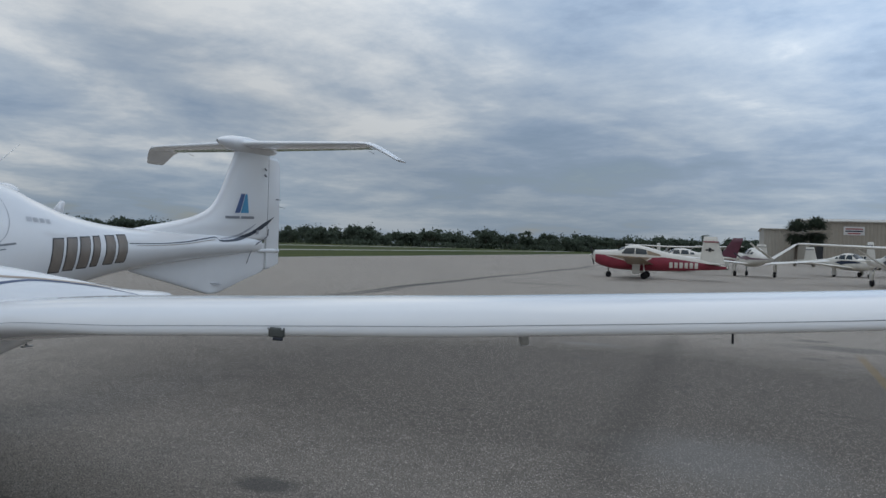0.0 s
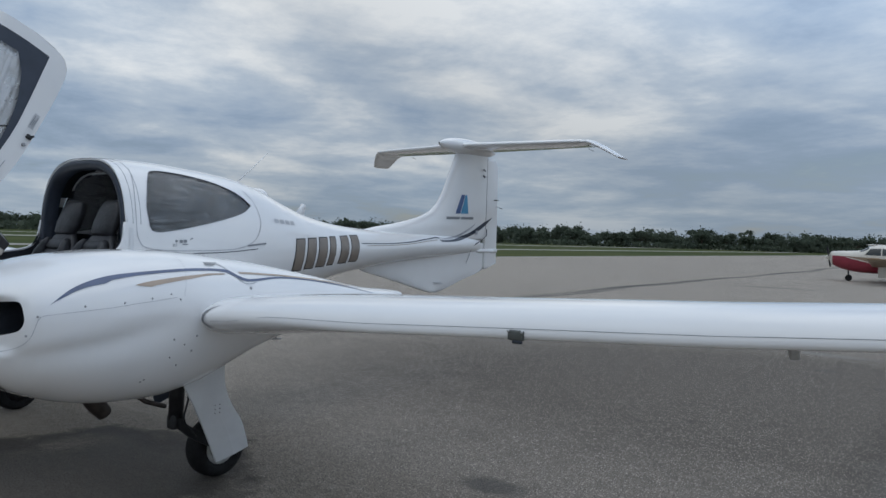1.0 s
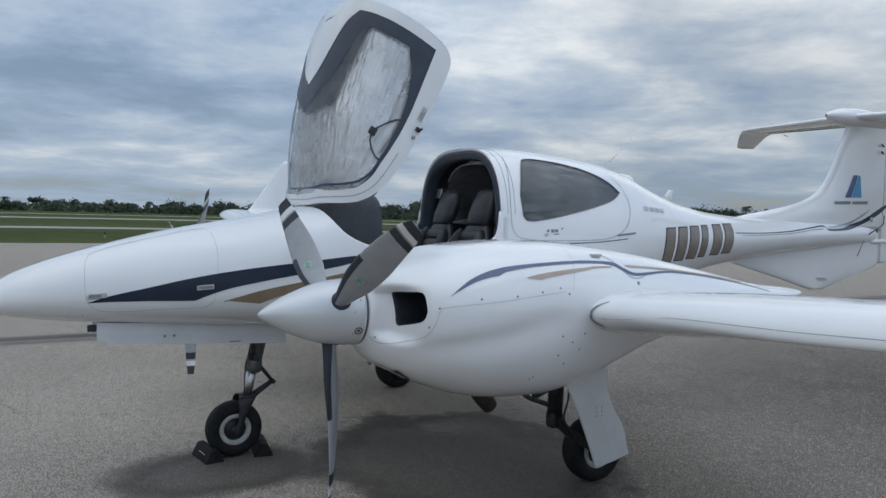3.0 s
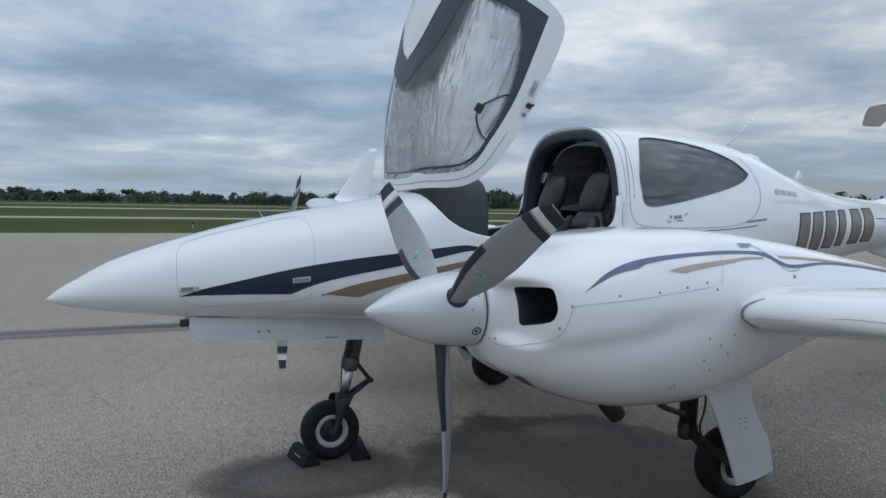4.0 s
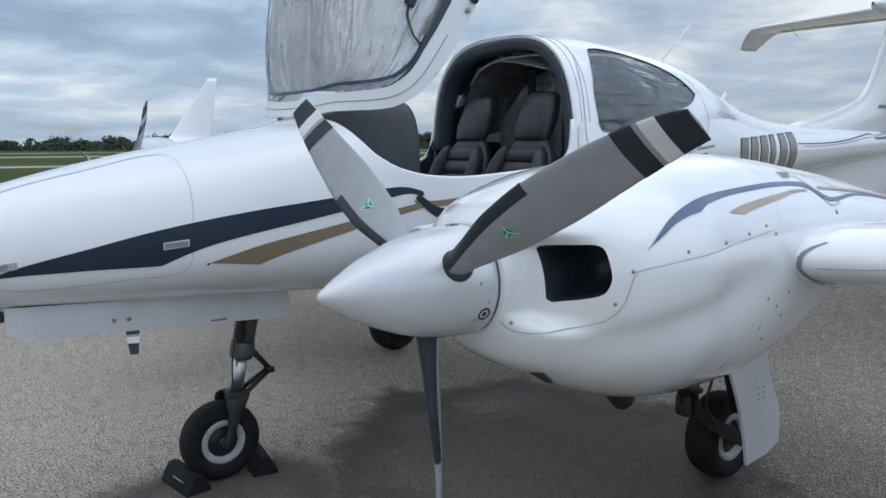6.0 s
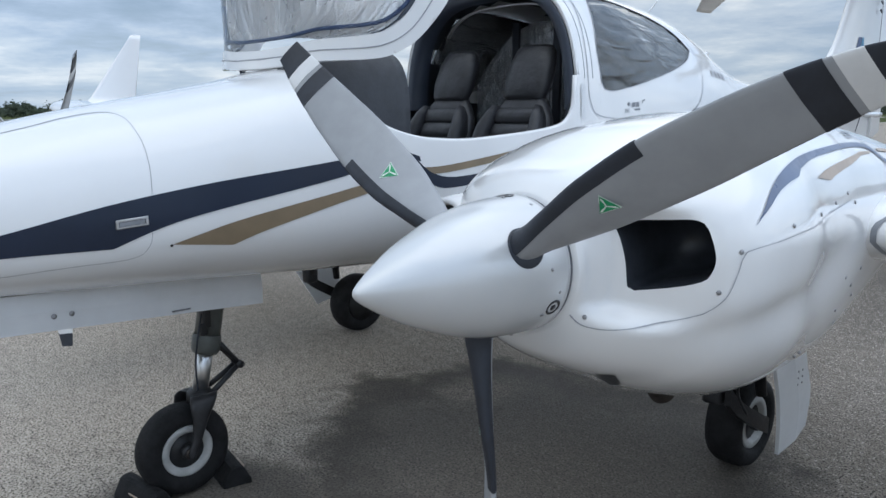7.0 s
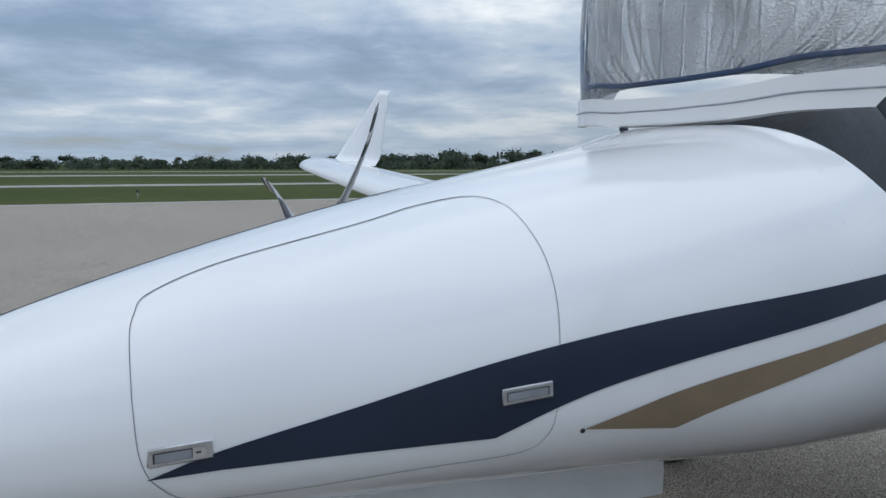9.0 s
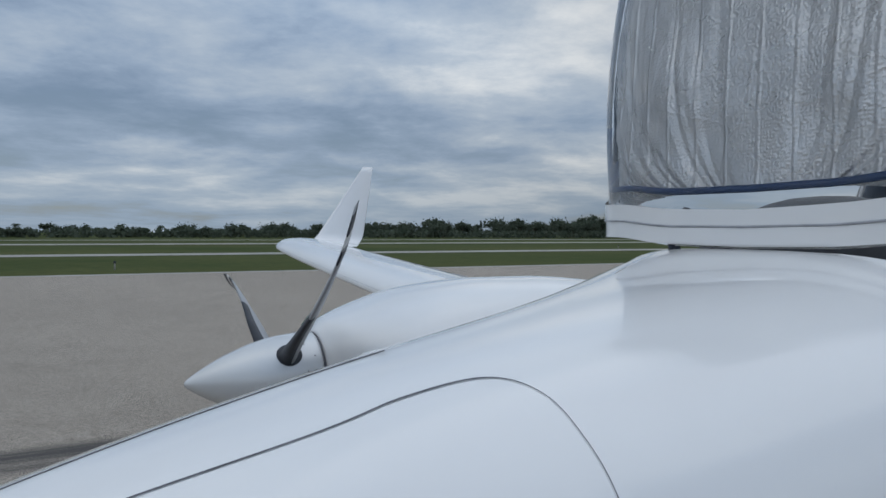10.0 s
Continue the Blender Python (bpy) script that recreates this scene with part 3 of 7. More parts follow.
WIN_HI = smooth_table([(3.365, 1.77), (3.385, 1.86), (3.43, 1.98), (3.49, 2.042), (3.60, 2.052), (3.80, 2.043), (4.00, 2.020), (4.20, 1.970), (4.33, 1.910), (4.41, 1.835)])


def rim_angle(y):
    return FUS.angle(y, RIM_Z(y)[0])


def fuselage():
    bm = bmesh.new()
    top = lambda y: math.pi / 2
    bottom = lambda y: -math.pi / 2
    for side in (1, -1):
        made = bmesh.new()
        for y0, y1, k in ((0.0, 0.3, 14), (0.3, COCK0, 26)):
            FUS.skin(made, y0, y1, bottom, top, k, 40)
        FUS.skin(made, COCK0, 2.10, bottom, rim_angle, 24, 30)
        FUS.skin(made, 2.10, 3.0, bottom, rim_angle, 22, 30)
        FUS.skin(made, 3.0, COCK1, bottom, rim_angle, 20, 30)
        FUS.skin(made, COCK1, 3.365, bottom, top, 6, 46)
        FUS.skin(made, 3.365, 4.41, bottom, lambda y: FUS.angle(y, WIN_LO(y)[0]), 50, 30)
        FUS.skin(made, 3.365, 4.41, lambda y: FUS.angle(y, WIN_HI(y)[0]), top, 50, 16)
        FUS.skin(made, 4.41, 8.62, bottom, top, 60, 40)
        if side < 0:
            for v in made.verts:
                v.co.x = -v.co.x
        me = bpy.data.meshes.new("half")
        made.to_mesh(me)
        made.free()
        bm.from_mesh(me)
        bpy.data.meshes.remove(me)
    tidy(bm, 0.0006)
    return part("fuselage", bm, WHITE, plane, "glossy white composite fuselage")


body = fuselage()

# cockpit lining, a darker shell just inside the skin
bm = bmesh.new()
rows = []
for i in range(41):
    y = 2.0 + 1.19 * i / 17 if i < 18 else 3.21 + 1.55 * (i - 18) / 22
    a1 = rim_angle(y) if y < COCK1 else math.pi / 2
    left = [FUS.at(y, -math.pi / 2 + (a1 + math.pi / 2) * j / 24, -0.022) for j in range(25)]
    rows.append(left)
for side in (1, -1):
    grid(bm, [[(side * p.x, p.y, max(p.z, 0.98)) for p in r] for r in rows[:18]])
    keep = [r for r in rows[18:]]
    grid(bm, [[(side * p.x, p.y, max(p.z, 0.98)) for p in r] for r in keep],
         skip=lambda i, j: 3.24 < keep[i][j].y < 4.45 and WIN_LO(keep[i][j].y)[0] - 0.09 < keep[i][j].z < WIN_HI(keep[i][j].y)[0] + 0.03)
part("cabin_lining", tidy(bm), TRIM, plane, "dark slate cabin lining")

# pale rim round the cockpit opening, rounded like a gasket seat
bm = bmesh.new()
RIM_YS = list(np.linspace(COCK0, 2.10, 24)) + list(np.linspace(2.10, 3.0, 22))[1:] + list(np.linspace(3.0, COCK1, 20))[1:]
sill = [FUS.at(y, rim_angle(y), -0.012) for y in RIM_YS]
for side in (1, -1):
    tube(bm, [(side * p.x, p.y, p.z) for p in sill], 0.012, 8)
arch = [FUS.at(COCK1 + 0.012, rim_angle(COCK1) + (math.pi - 2 * rim_angle(COCK1)) * i / 40, -0.010) for i in range(41)]
tube(bm, arch, 0.012, 8)
part("cockpit_rim", bm, WHITE, plane, "white rounded edge of the cockpit opening")
for k, (dy, r, mt) in enumerate(((0.055, 0.0018, PALEGAP), (0.115, 0.0018, PALEGAP))):
    bm = bmesh.new()
    line = [FUS.at(COCK1 + dy, rim_angle(COCK1) - 0.02 + (math.pi - 2 * rim_angle(COCK1) + 0.04) * i / 50, 0.0005) for i in range(51)]
    tube(bm, line, r, 6)
    part("seal_line", bm, mt, plane, "grey seal line round the rear cabin")
bm = bmesh.new()
arch_low = rim_angle(COCK1) - 0.16
arch_in = [[FUS.at(COCK1 + d, arch_low + (math.pi - 2 * arch_low) * i / 40, o) for i in range(41)] for d, o in ((0.0, -0.02), (-0.012, -0.032), (0.0, -0.075), (0.09, -0.085))]
grid(bm, arch_in)
part("arch_trim", bm, BAND, plane, "slate trim inside the roll arch")

# rear side windows
for side, name in ((1, "rear_window"), (-1, "rear_window")):
    bm = bmesh.new()
    lo = lambda y: FUS.angle(y, WIN_LO(y)[0])
    hi = lambda y: FUS.angle(y, WIN_HI(y)[0])
    FUS.skin(bm, 3.365, 4.41, lo, hi, 44, 12, -0.002)
    if side < 0:
        for v in bm.verts:
            v.co.x = -v.co.x
    ob = part(name, outward(FUS, tidy(bm, 0.0002)), TINT, plane, "dark tinted rear cabin window")
    ob.visible_shadow = False
    bm = bmesh.new()
    rows = [[FUS.at(y, lo(y) - 0.02 + (hi(y) - lo(y) + 0.04) * j / 36, -0.019 - 0.011 * noise.noise(Vector((y * 2.6, j * 0.42, 3.0))) - 0.004 * noise.noise(Vector((y * 9, j * 1.1, 5.0)))) for j in range(37)] for y in np.linspace(3.366, 4.409, 60)]
    grid(bm, [[(side * p.x, p.y, p.z) for p in r] for r in rows])
    part("window_shade", bm, FOIL_DARK, plane, "wrinkled foil shade behind the window")
    bm = bmesh.new()
    loop = [FUS.at(y, lo(y), 0.001) for y in np.linspace(3.365, 4.41, 60)] + [FUS.at(y, hi(y), 0.001) for y in np.linspace(4.41, 3.365, 60)]
    tube(bm, [(side * p.x, p.y, p.z) for p in loop], 0.0022, 6)
    part("window_seal", bm, PALEGAP, plane, "thin grey window seal")

# rear door outline on the left side
ring = [(3.32, 2.05), (3.285, 1.85), (3.280, 1.62), (3.30, 1.53), (3.36, 1.480), (3.55, 1.462), (3.85, 1.462), (4.137, 1.473), (4.30, 1.505), (4.405, 1.565), (4.47, 1.66), (4.485, 1.76), (4.455, 1.88), (4.40, 1.96)]
part("door_gap", ribbon(FUS, ring, 0.005), PALEGAP, plane)
part("door_gap", ribbon(FUS, [(3.75, 1.440), (4.1, 1.452), (4.42, 1.478)], 0.006, 0.003), NAVY, plane)

# ---- canopy, hinged forward ----
HINGE, SWING = Vector((0, 1.93, 1.66)), 60.0
canopy = empty("canopy", plane)
canopy["label"] = "forward-hinged canopy standing open with a foil sunshade inside"
OPEN = Matrix.Translation(HINGE + Vector((0, 0, -0.012))) @ Matrix.Rotation(radians(SWING), 4, "X") @ Matrix.Translation(-HINGE)


def canopy_part(name, bm, mat, label=""):
    for v in bm.verts:
        v.co.y = 1.95 + (v.co.y - 1.95) * 1.035
    for v in bm.verts:  # the open shell stands slightly spread and twisted
        v.co.x *= 1.085 + (0.065 + 0.15 * max(0.0, v.co.y - 2.0) if v.co.x < 0 else 0.0)
    bmesh.ops.transform(bm, matrix=OPEN, verts=bm.verts[:])
    return part(name, bm, mat, canopy, label)


def arc(y, metres):
    """Angle that lies so many metres above the rim."""
    w = FUS.f(y)[3]
    return min(math.pi / 2, rim_angle(y) + metres / max(0.2, 0.5 * (w + FUS.f(y)[2] - FUS.f(y)[1])))


FRAME_UP = smooth_table([(1.95, 0.10), (2.15, 0.13), (2.4, 0.085), (3.2, 0.075)])
ROOF_X = smooth_table([(1.95, 0.0), (2.66, 0.0), (2.72, 0.08), (2.80, 0.15), (2.93, 0.225), (3.06, 0.30), (3.12, 0.36), (3.20, 0.40)])
BAND_X = smooth_table([(1.95, 0.0), (2.50, 0.0), (2.54, 0.08), (2.60, 0.17), (2.70, 0.28), (2.88, 0.365), (3.00, 0.42), (3.05, 0.47), (3.20, 0.56)])


def frame_top(y):
    """Upper edge of the painted frame: the rim's line carried aft at the front and upwards along the sills."""
    rise = float(np.interp(y, [2.02, 2.10, 2.35, 3.2], [0.0, 0.05, 0.125, 0.115]))
    return math.pi / 2 - max(0.0, math.pi / 2 - rim_angle(max(COCK0, y - 0.068)) - rise)


def roof_edge(y):
    zb, zc, zt, w, nt, nb = FUS.f(y)
    return math.acos(min(1.0, (ROOF_X(y)[0] / w)) ** (nt / 2)) if ROOF_X(y)[0] > 0 else math.pi / 2


def band_edge(y):
    zb, zc, zt, w, nt, nb = FUS.f(y)
    x = BAND_X(y)[0]
    return max(frame_top(y), math.acos(min(1.0, x / w) ** (nt / 2)) if x > 0 else math.pi / 2)


REAR = 3.125


def mirrored(build):
    bm = bmesh.new()
    for side in (1, -1):
        made = bmesh.new()
        build(made)
        for v in made.verts:
            v.co.x *= side
        me = bpy.data.meshes.new("half")
        made.to_mesh(me)
        made.free()
        bm.from_mesh(me)
        bpy.data.meshes.remove(me)
    return tidy(bm, 0.0003)


def build_frame(bm):
    for off in (0.0, -0.022):
        FUS.skin(bm, COCK0, 2.20, rim_angle, frame_top, 50, 8, off)
        FUS.skin(bm, 2.20, REAR, rim_angle, frame_top, 26, 8, off)
        FUS.skin(bm, 2.66, REAR, roof_edge, lambda y: math.pi / 2, 20, 8, off)
        FUS.skin(bm, REAR, COCK1, rim_angle, lambda y: math.pi / 2, 4, 30, off)
    a = [[FUS.at(y, rim_angle(y), o) for o in (0.0, -0.011, -0.022)] for y in RIM_YS]
    grid(bm, a)
    b = [[FUS.at(COCK1, s, o) for o in (0.0, -0.011, -0.022)] for s in np.linspace(rim_angle(COCK1), math.pi / 2, 30)]
    grid(bm, b)


canopy_part("canopy_frame", mirrored(build_frame), WHITE, "white canopy frame and roof shell")


def build_band(bm):
    FUS.skin(bm, 2.50, REAR - 0.08, band_edge, roof_edge, 30, 6, -0.003)
    FUS.skin(bm, REAR - 0.085, REAR + 0.001, frame_top, lambda y: roof_edge(y), 3, 16, -0.002)
    FUS.skin(bm, 2.2, REAR - 0.05, frame_top, lambda y: frame_top(y) + lin(y, (2.2, 2.38, 2.6, 2.8, 2.95, 3.07), (0.02, 0.035, 0.05, 0.075, 0.13, 0.24)), 26, 5, -0.003)


canopy_part("canopy_band", mirrored(build_band), BAND, "slate band round the canopy glazing")


def build_glass(bm):
    for off in (-0.008, ):
        FUS.skin(bm, 2.019, 2.25, frame_top, roof_edge, 24, 18, off)
        FUS.skin(bm, 2.25, REAR - 0.01, frame_top, roof_edge, 30, 18, off)


g = canopy_part("canopy_glass", outward(FUS, mirrored(build_glass)), CLEAR, "clear canopy glazing")
g.visible_shadow = False


def skin_angle(y, x):
    zb, zc, zt, w, nt, nb = FUS.f(y)
    return math.acos(math.copysign(min(1.0, abs(x) / w) ** (nt / 2), x))


# added dark sheet: stands in for shadow and reflection on foil below the roof band
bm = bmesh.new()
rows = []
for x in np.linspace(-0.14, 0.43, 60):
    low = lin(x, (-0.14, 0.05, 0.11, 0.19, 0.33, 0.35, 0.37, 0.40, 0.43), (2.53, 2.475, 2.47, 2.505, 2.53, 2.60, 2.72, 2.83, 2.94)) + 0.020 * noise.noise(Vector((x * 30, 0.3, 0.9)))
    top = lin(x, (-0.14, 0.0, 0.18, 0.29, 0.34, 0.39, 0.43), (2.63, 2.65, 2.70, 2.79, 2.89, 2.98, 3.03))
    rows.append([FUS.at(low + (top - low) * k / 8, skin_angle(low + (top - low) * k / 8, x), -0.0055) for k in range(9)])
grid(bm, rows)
canopy_part("shade_end", bm, DARK_SHEET, "added dark sheet that darkens the foil's upper end")


def shade_point(y, s):
    a = frame_top(y) + (math.pi / 2 - frame_top(y)) * s
    buckle = 0.009 * noise.noise(Vector((y * 5, s * 8, 1.7))) + 0.005 * noise.noise(Vector((y * 17, s * 23, 4.1)))
    u = 26 * s + 0.5 * noise.noise(Vector((s * 9, y * 0.6, 2.2)))
    deep = 0.3 + 1.4 * max(0.0, noise.noise(Vector((math.floor(u) * 3.7, y * 1.5, 7.7))) + 0.25)
    pleat = 0.0019 * deep * abs(2 * (u - math.floor(u)) - 1) ** 2.5
    return FUS.at(y, a, -0.034 + buckle - pleat)


def build_shade(bm):
    rows = []
    for i in range(61):
        y = 2.05 + 1.02 * i / 60
        rows.append([shade_point(y, j / 180) for j in range(181)])
    grid(bm, rows)


canopy_part("sunshade", mirrored(build_shade), FOIL, "crinkled silver foil sunshade")
bm = bmesh.new()
edge_line = []
half = []
for y in list(np.linspace(2.40, 2.14, 14)) + list(np.linspace(2.14, 2.051, 28))[1:]:
    rise = lin(y, (2.05, 2.14, 2.40), (0.0, 0.05, 0.14))
    half.append(FUS.at(y, math.pi / 2 - max(0.0, math.pi / 2 - rim_angle(max(COCK0, y - 0.101)) - rise), -0.016))
edge_line = [(-p.x, p.y, p.z) for p in half[:-1]] + [(p.x, p.y, p.z) for p in reversed(half)]
tube(bm, edge_line, 0.008, 6)
canopy_part("shade_binding", bm, TAPE, "blue binding along the shade's lower edge")
for side in (1, -1):
    bm = bmesh.new()
    line = [shade_point(y, 0.0) for y in np.linspace(2.12, 3.0, 40)]
    tube(bm, [(side * p.x, p.y, p.z) for p in line], 0.006, 6)
    canopy_part("shade_binding", bm, BAND)
bm = bmesh.new()
loop = [FUS.side(y, z, -0.018) for y, z in spline([(2.52, 1.475), (2.60, 1.500), (2.63, 1.545), (2.57, 1.60), (2.49, 1.645), (2.42, 1.625), (2.365, 1.56), (2.36, 1.50), (2.40, 1.475)], 6)]
tube(bm, loop, 0.005, 6)
canopy_part("cable", bm, BLACK, "black cable loop hanging behind the glazing")
bm = bmesh.new()
p = FUS.side(2.485, 1.648, -0.016)
box(bm, p, (0.02, 0.05, 0.05), 0.008)
canopy_part("hook", bm, BLACK)
bm = bmesh.new()
p = FUS.side(2.64, 1.412, 0.012)
box(bm, p, (0.024, 0.026, 0.034), 0.006)
tube(bm, [p, p + Vector((0.016, 0.016, -0.018))], 0.007, 8)
canopy_part("canopy_latch", bm, DARKMETAL, "dark canopy latch on the rim")
bm = bmesh.new()
p = FUS.side(2.585, 1.412, 0.004)
lathe(bm, p, (1, 0, 0.1), [(0, 0.012), (0.008, 0.012), (0.010, 0.006), (0.010, 0)], 12)
canopy_part("lock", bm, STEEL)
canopy_part("placard", decal(FUS, [(2.69, 1.415), (2.785, 1.423), (2.785, 1.458), (2.69, 1.450)], 0.003), FAINT, "small pale placard")
for k in range(3):
    z = 1.425 + 0.009 * k
    canopy_part("print_bar", decal(FUS, [(2.705, z), (2.77 - 0.02 * (k == 1), z), (2.77 - 0.02 * (k == 1), z + 0.004), (2.705, z + 0.004)], 0.0045), PRINT)
bm = bmesh.new()
half = []
for y in list(np.linspace(2.45, 2.10, 14)) + list(np.linspace(2.10, 1.985, 30))[1:]:
    rise = float(np.interp(y, [2.0, 2.10, 2.35], [0.0, 0.02, 0.06]))
    half.append(FUS.at(y, math.pi / 2 - max(0.0, math.pi / 2 - rim_angle(max(COCK0, y - 0.035)) - rise), 0.0008))
tube(bm, [(-p.x, p.y, p.z) for p in half[:-1]] + [(p.x, p.y, p.z) for p in reversed(half)], 0.0025, 5)
canopy_part("frame_seam", bm, PALEGAP)
for sx in (-0.20, ):
    bm = bmesh.new()
    tube(bm, [(sx, 1.99, 1.60), (sx, 1.97, 1.68), (sx * 1.02, 2.02, 1.74)], 0.013, 8)
    part("canopy_hinge", bm, BAND, plane, "dark canopy hinge arm")

# glare shield, panel and seats
bm = bmesh.new()
rows = []
for i in range(11):
    f = i / 10
    h = 0.235 * math.sin(min(1.0, 0.25 + f * 1.6) * math.pi / 2) ** 0.8
    rows.append([(0.11 + (0.235 + 0.03 * f) * math.copysign(abs(math.cos(a)) ** 0.6, math.cos(a)), 1.985 + 0.42 * f, 1.40 + (h + 0.112) * abs(math.sin(a)) ** 0.6) for a in np.linspace(0, math.pi, 25)])
grid(bm, rows)
bm.faces.new([bm.verts.new(p) for p in rows[-1]])
bm.faces.new([bm.verts.new(p) for p in rows[0]])
part("panel_hood", tidy(bm), HOOD, plane, "dark padded hood in front of the pilot")
bm = bmesh.new()
rows = []
for i in range(13):
    f = i / 12
    ring = []
    for j in range(25):
        a = math.pi * j / 24
        w = 0.27 + 0.03 * f
        h = 0.28 + 0.13 * math.sin(f * 1.8)
        ring.append((-0.13 + w * math.copysign(abs(math.cos(a)) ** 0.75, math.cos(a)), 2.10 + 0.33 * f, 1.37 + h * abs(math.sin(a)) ** 0.75))
    rows.append(ring)
grid(bm, rows)
bm.faces.new([bm.verts.new(p) for p in rows[-1]])
part("glare_shield", tidy(bm), TRIM, plane, "padded charcoal glare shield")
bm = bmesh.new()
for sx in (-0.02, -0.25):
    lathe(bm, (sx, 2.435, 1.52), (0, 1, 0), [(0, 0.11), (0.012, 0.11), (0.015, 0.10), (0.006, 0.09), (0.006, 0)], 24)
box(bm, (-0.13, 2.44, 1.40), (0.16, 0.02, 0.08), 0.006)
part("instrument_panel", bm, BLACK, plane)
bm = bmesh.new()
tube(bm, spline([(0.10, 2.40, 1.70), (0.17, 2.40, 1.73), (0.24, 2.42, 1.78), (0.32, 2.34, 1.84)], 5), 0.008, 6)
part("cable", bm, BLACK, plane, "black cable over the glare shield")


def pad_loft(rings, n=28, p=2.6):
    """Rounded body through rings of (x, y, z, half width, half depth)."""
    bm = bmesh.new()
    rows = []
    for x, y, z, w, d in rings:
        rows.append([(x + w * math.copysign(abs(math.cos(a)) ** (2 / p), math.cos(a)), y + d * math.copysign(abs(math.sin(a)) ** (2 / p), math.sin(a)), z) for a in [2 * math.pi * k / n for k in range(n)]])
    v = grid(bm, rows, close=True)
    bm.faces.new(v[0]), bm.faces.new(v[-1])
    return bm


def seat(x):
    s = empty("seat", plane)
    s["label"] = "charcoal leather pilot seat with quilted back and headrest"
    lean = Matrix.Translation((0, 3.03, 1.12)) @ Matrix.Rotation(radians(-22), 4, "X") @ Matrix.Translation((0, -2.96, -1.12))

    def add(name, bm):
        bmesh.ops.transform(bm, matrix=lean, verts=bm.verts[:])
        part(name, bm, LEATHER, s)

    add("backrest", pad_loft([(x, 2.985, z, w, d) for z, w, d in ((1.08, 0.19, 0.04), (1.10, 0.205, 0.052), (1.25, 0.215, 0.055), (1.42, 0.212, 0.052), (1.50, 0.195, 0.048), (1.56, 0.155, 0.044), (1.60, 0.120, 0.040), (1.62, 0.10, 0.03))]))
    for k in range(5):
        z = 1.13 + 0.082 * k
        add("quilt", pad_loft([(x, 2.945, z + dz, w, d) for dz, w, d in ((0.0, 0.11, 0.012), (0.008, 0.128, 0.022), (0.04, 0.130, 0.028), (0.070, 0.128, 0.022), (0.079, 0.11, 0.012))], 24, 3.2))
    for sd in (1, -1):
        add("bolster", pad_loft([(x + sd * ox, 2.935, z, w, d) for z, ox, w, d in ((1.09, 0.170, 0.02, 0.02), (1.12, 0.172, 0.038, 0.055), (1.28, 0.176, 0.042, 0.062), (1.42, 0.168, 0.040, 0.055), (1.50, 0.150, 0.032, 0.040), (1.545, 0.135, 0.018, 0.02))], 18, 2.2))
    add("headrest", pad_loft([(x, 2.965, z, w, d) for z, w, d in ((1.585, 0.10, 0.03), (1.60, 0.122, 0.044), (1.68, 0.138, 0.054), (1.78, 0.132, 0.052), (1.84, 0.115, 0.045), (1.862, 0.095, 0.03))]))
    bm = bmesh.new()
    box(bm, (x, 2.80, 1.09), (0.42, 0.50, 0.12), 0.04, None, 3)
    part("seat_cushion", bm, LEATHER, s)


for sx in (0.27, -0.25):
    seat(sx)
bm = bmesh.new()
box(bm, (0.01, 2.85, 1.13), (0.09, 0.6, 0.20), 0.02)
part("centre_console", bm, PALEGOLD, plane, "tan centre console between the seats")
bm = bmesh.new()
rows = []
for i in range(25):
    f = i / 24
    rows.append([(-0.50 + 1.0 * f, 3.42 + 0.015 * noise.noise(Vector((f * 9, j * 0.5, 0))) + 0.25, 1.1 + (0.88 - 0.32 * (2 * f - 1) ** 2) * j / 20) for j in range(21)])
grid(bm, rows)
part("rear_sunshade", bm, FOIL_DARK, plane, "dark quilted foil shade behind the seats")
for sx in (-0.13, 0.16):
    bm = bmesh.new()
    box(bm, (sx, 3.60, 1.55), (0.05, 0.02, 0.85), 0.006)
    part("strap", bm, BLACK, plane)
bm = bmesh.new()
tube(bm, [FUS.at(3.36, a, -0.10) for a in np.linspace(0.75, 2.4, 26)], 0.008, 6)
part("grab_rail", bm, LATCH, plane, "bright rail under the cabin roof")

# striker plate on the frame behind the cockpit opening
pl = part("striker_plate", decal(FUS, [(3.222, 1.47), (3.254, 1.47), (3.254, 1.62), (3.222, 1.62)], 0.004), WHITE_DULL, plane, "pale striker plate with three screws")
for z in (1.49, 1.545, 1.60):
    part("screw", stud(FUS, 3.238, z, 0.007), STEEL, pl)

# ---- nose details ----
hatch = [(0.626, 1.20), (0.630, 1.28), (0.642, 1.318), (0.672, 1.347), (0.80, 1.392), (1.05, 1.452), (1.16, 1.480), (1.27, 1.498), (1.318, 1.484), (1.332, 1.44), (1.338, 1.385), (1.335, 1.31), (1.327, 1.23), (1.320, 1.136), (1.306, 1.075), (1.255, 1.043), (1.083, 1.034), (0.856, 1.021), (0.714, 1.026), (0.658, 1.060), (0.632, 1.112), (0.626, 1.20)]
for side in (1,):
    part("hatch_gap", ribbon(FUS, hatch, 0.0011, 0.0012, side), GAP, plane, "thin dark gap round the nose baggage hatch")
bm = bmesh.new()
tube(bm, [FUS.at(y, math.pi / 2 + 0.05 + 0.10 * (y - 0.35), 0.0004) for y in np.linspace(0.35, 1.22, 30)], 0.0011, 5)
part("hatch_gap", bm, GAP, plane)
navy_up = spline([(0.640, 1.074), (0.749, 1.112), (0.963, 1.162), (1.202, 1.217), (1.466, 1.263), (1.768, 1.305), (2.110, 1.350), (2.216, 1.351), (2.290, 1.332)], 5)
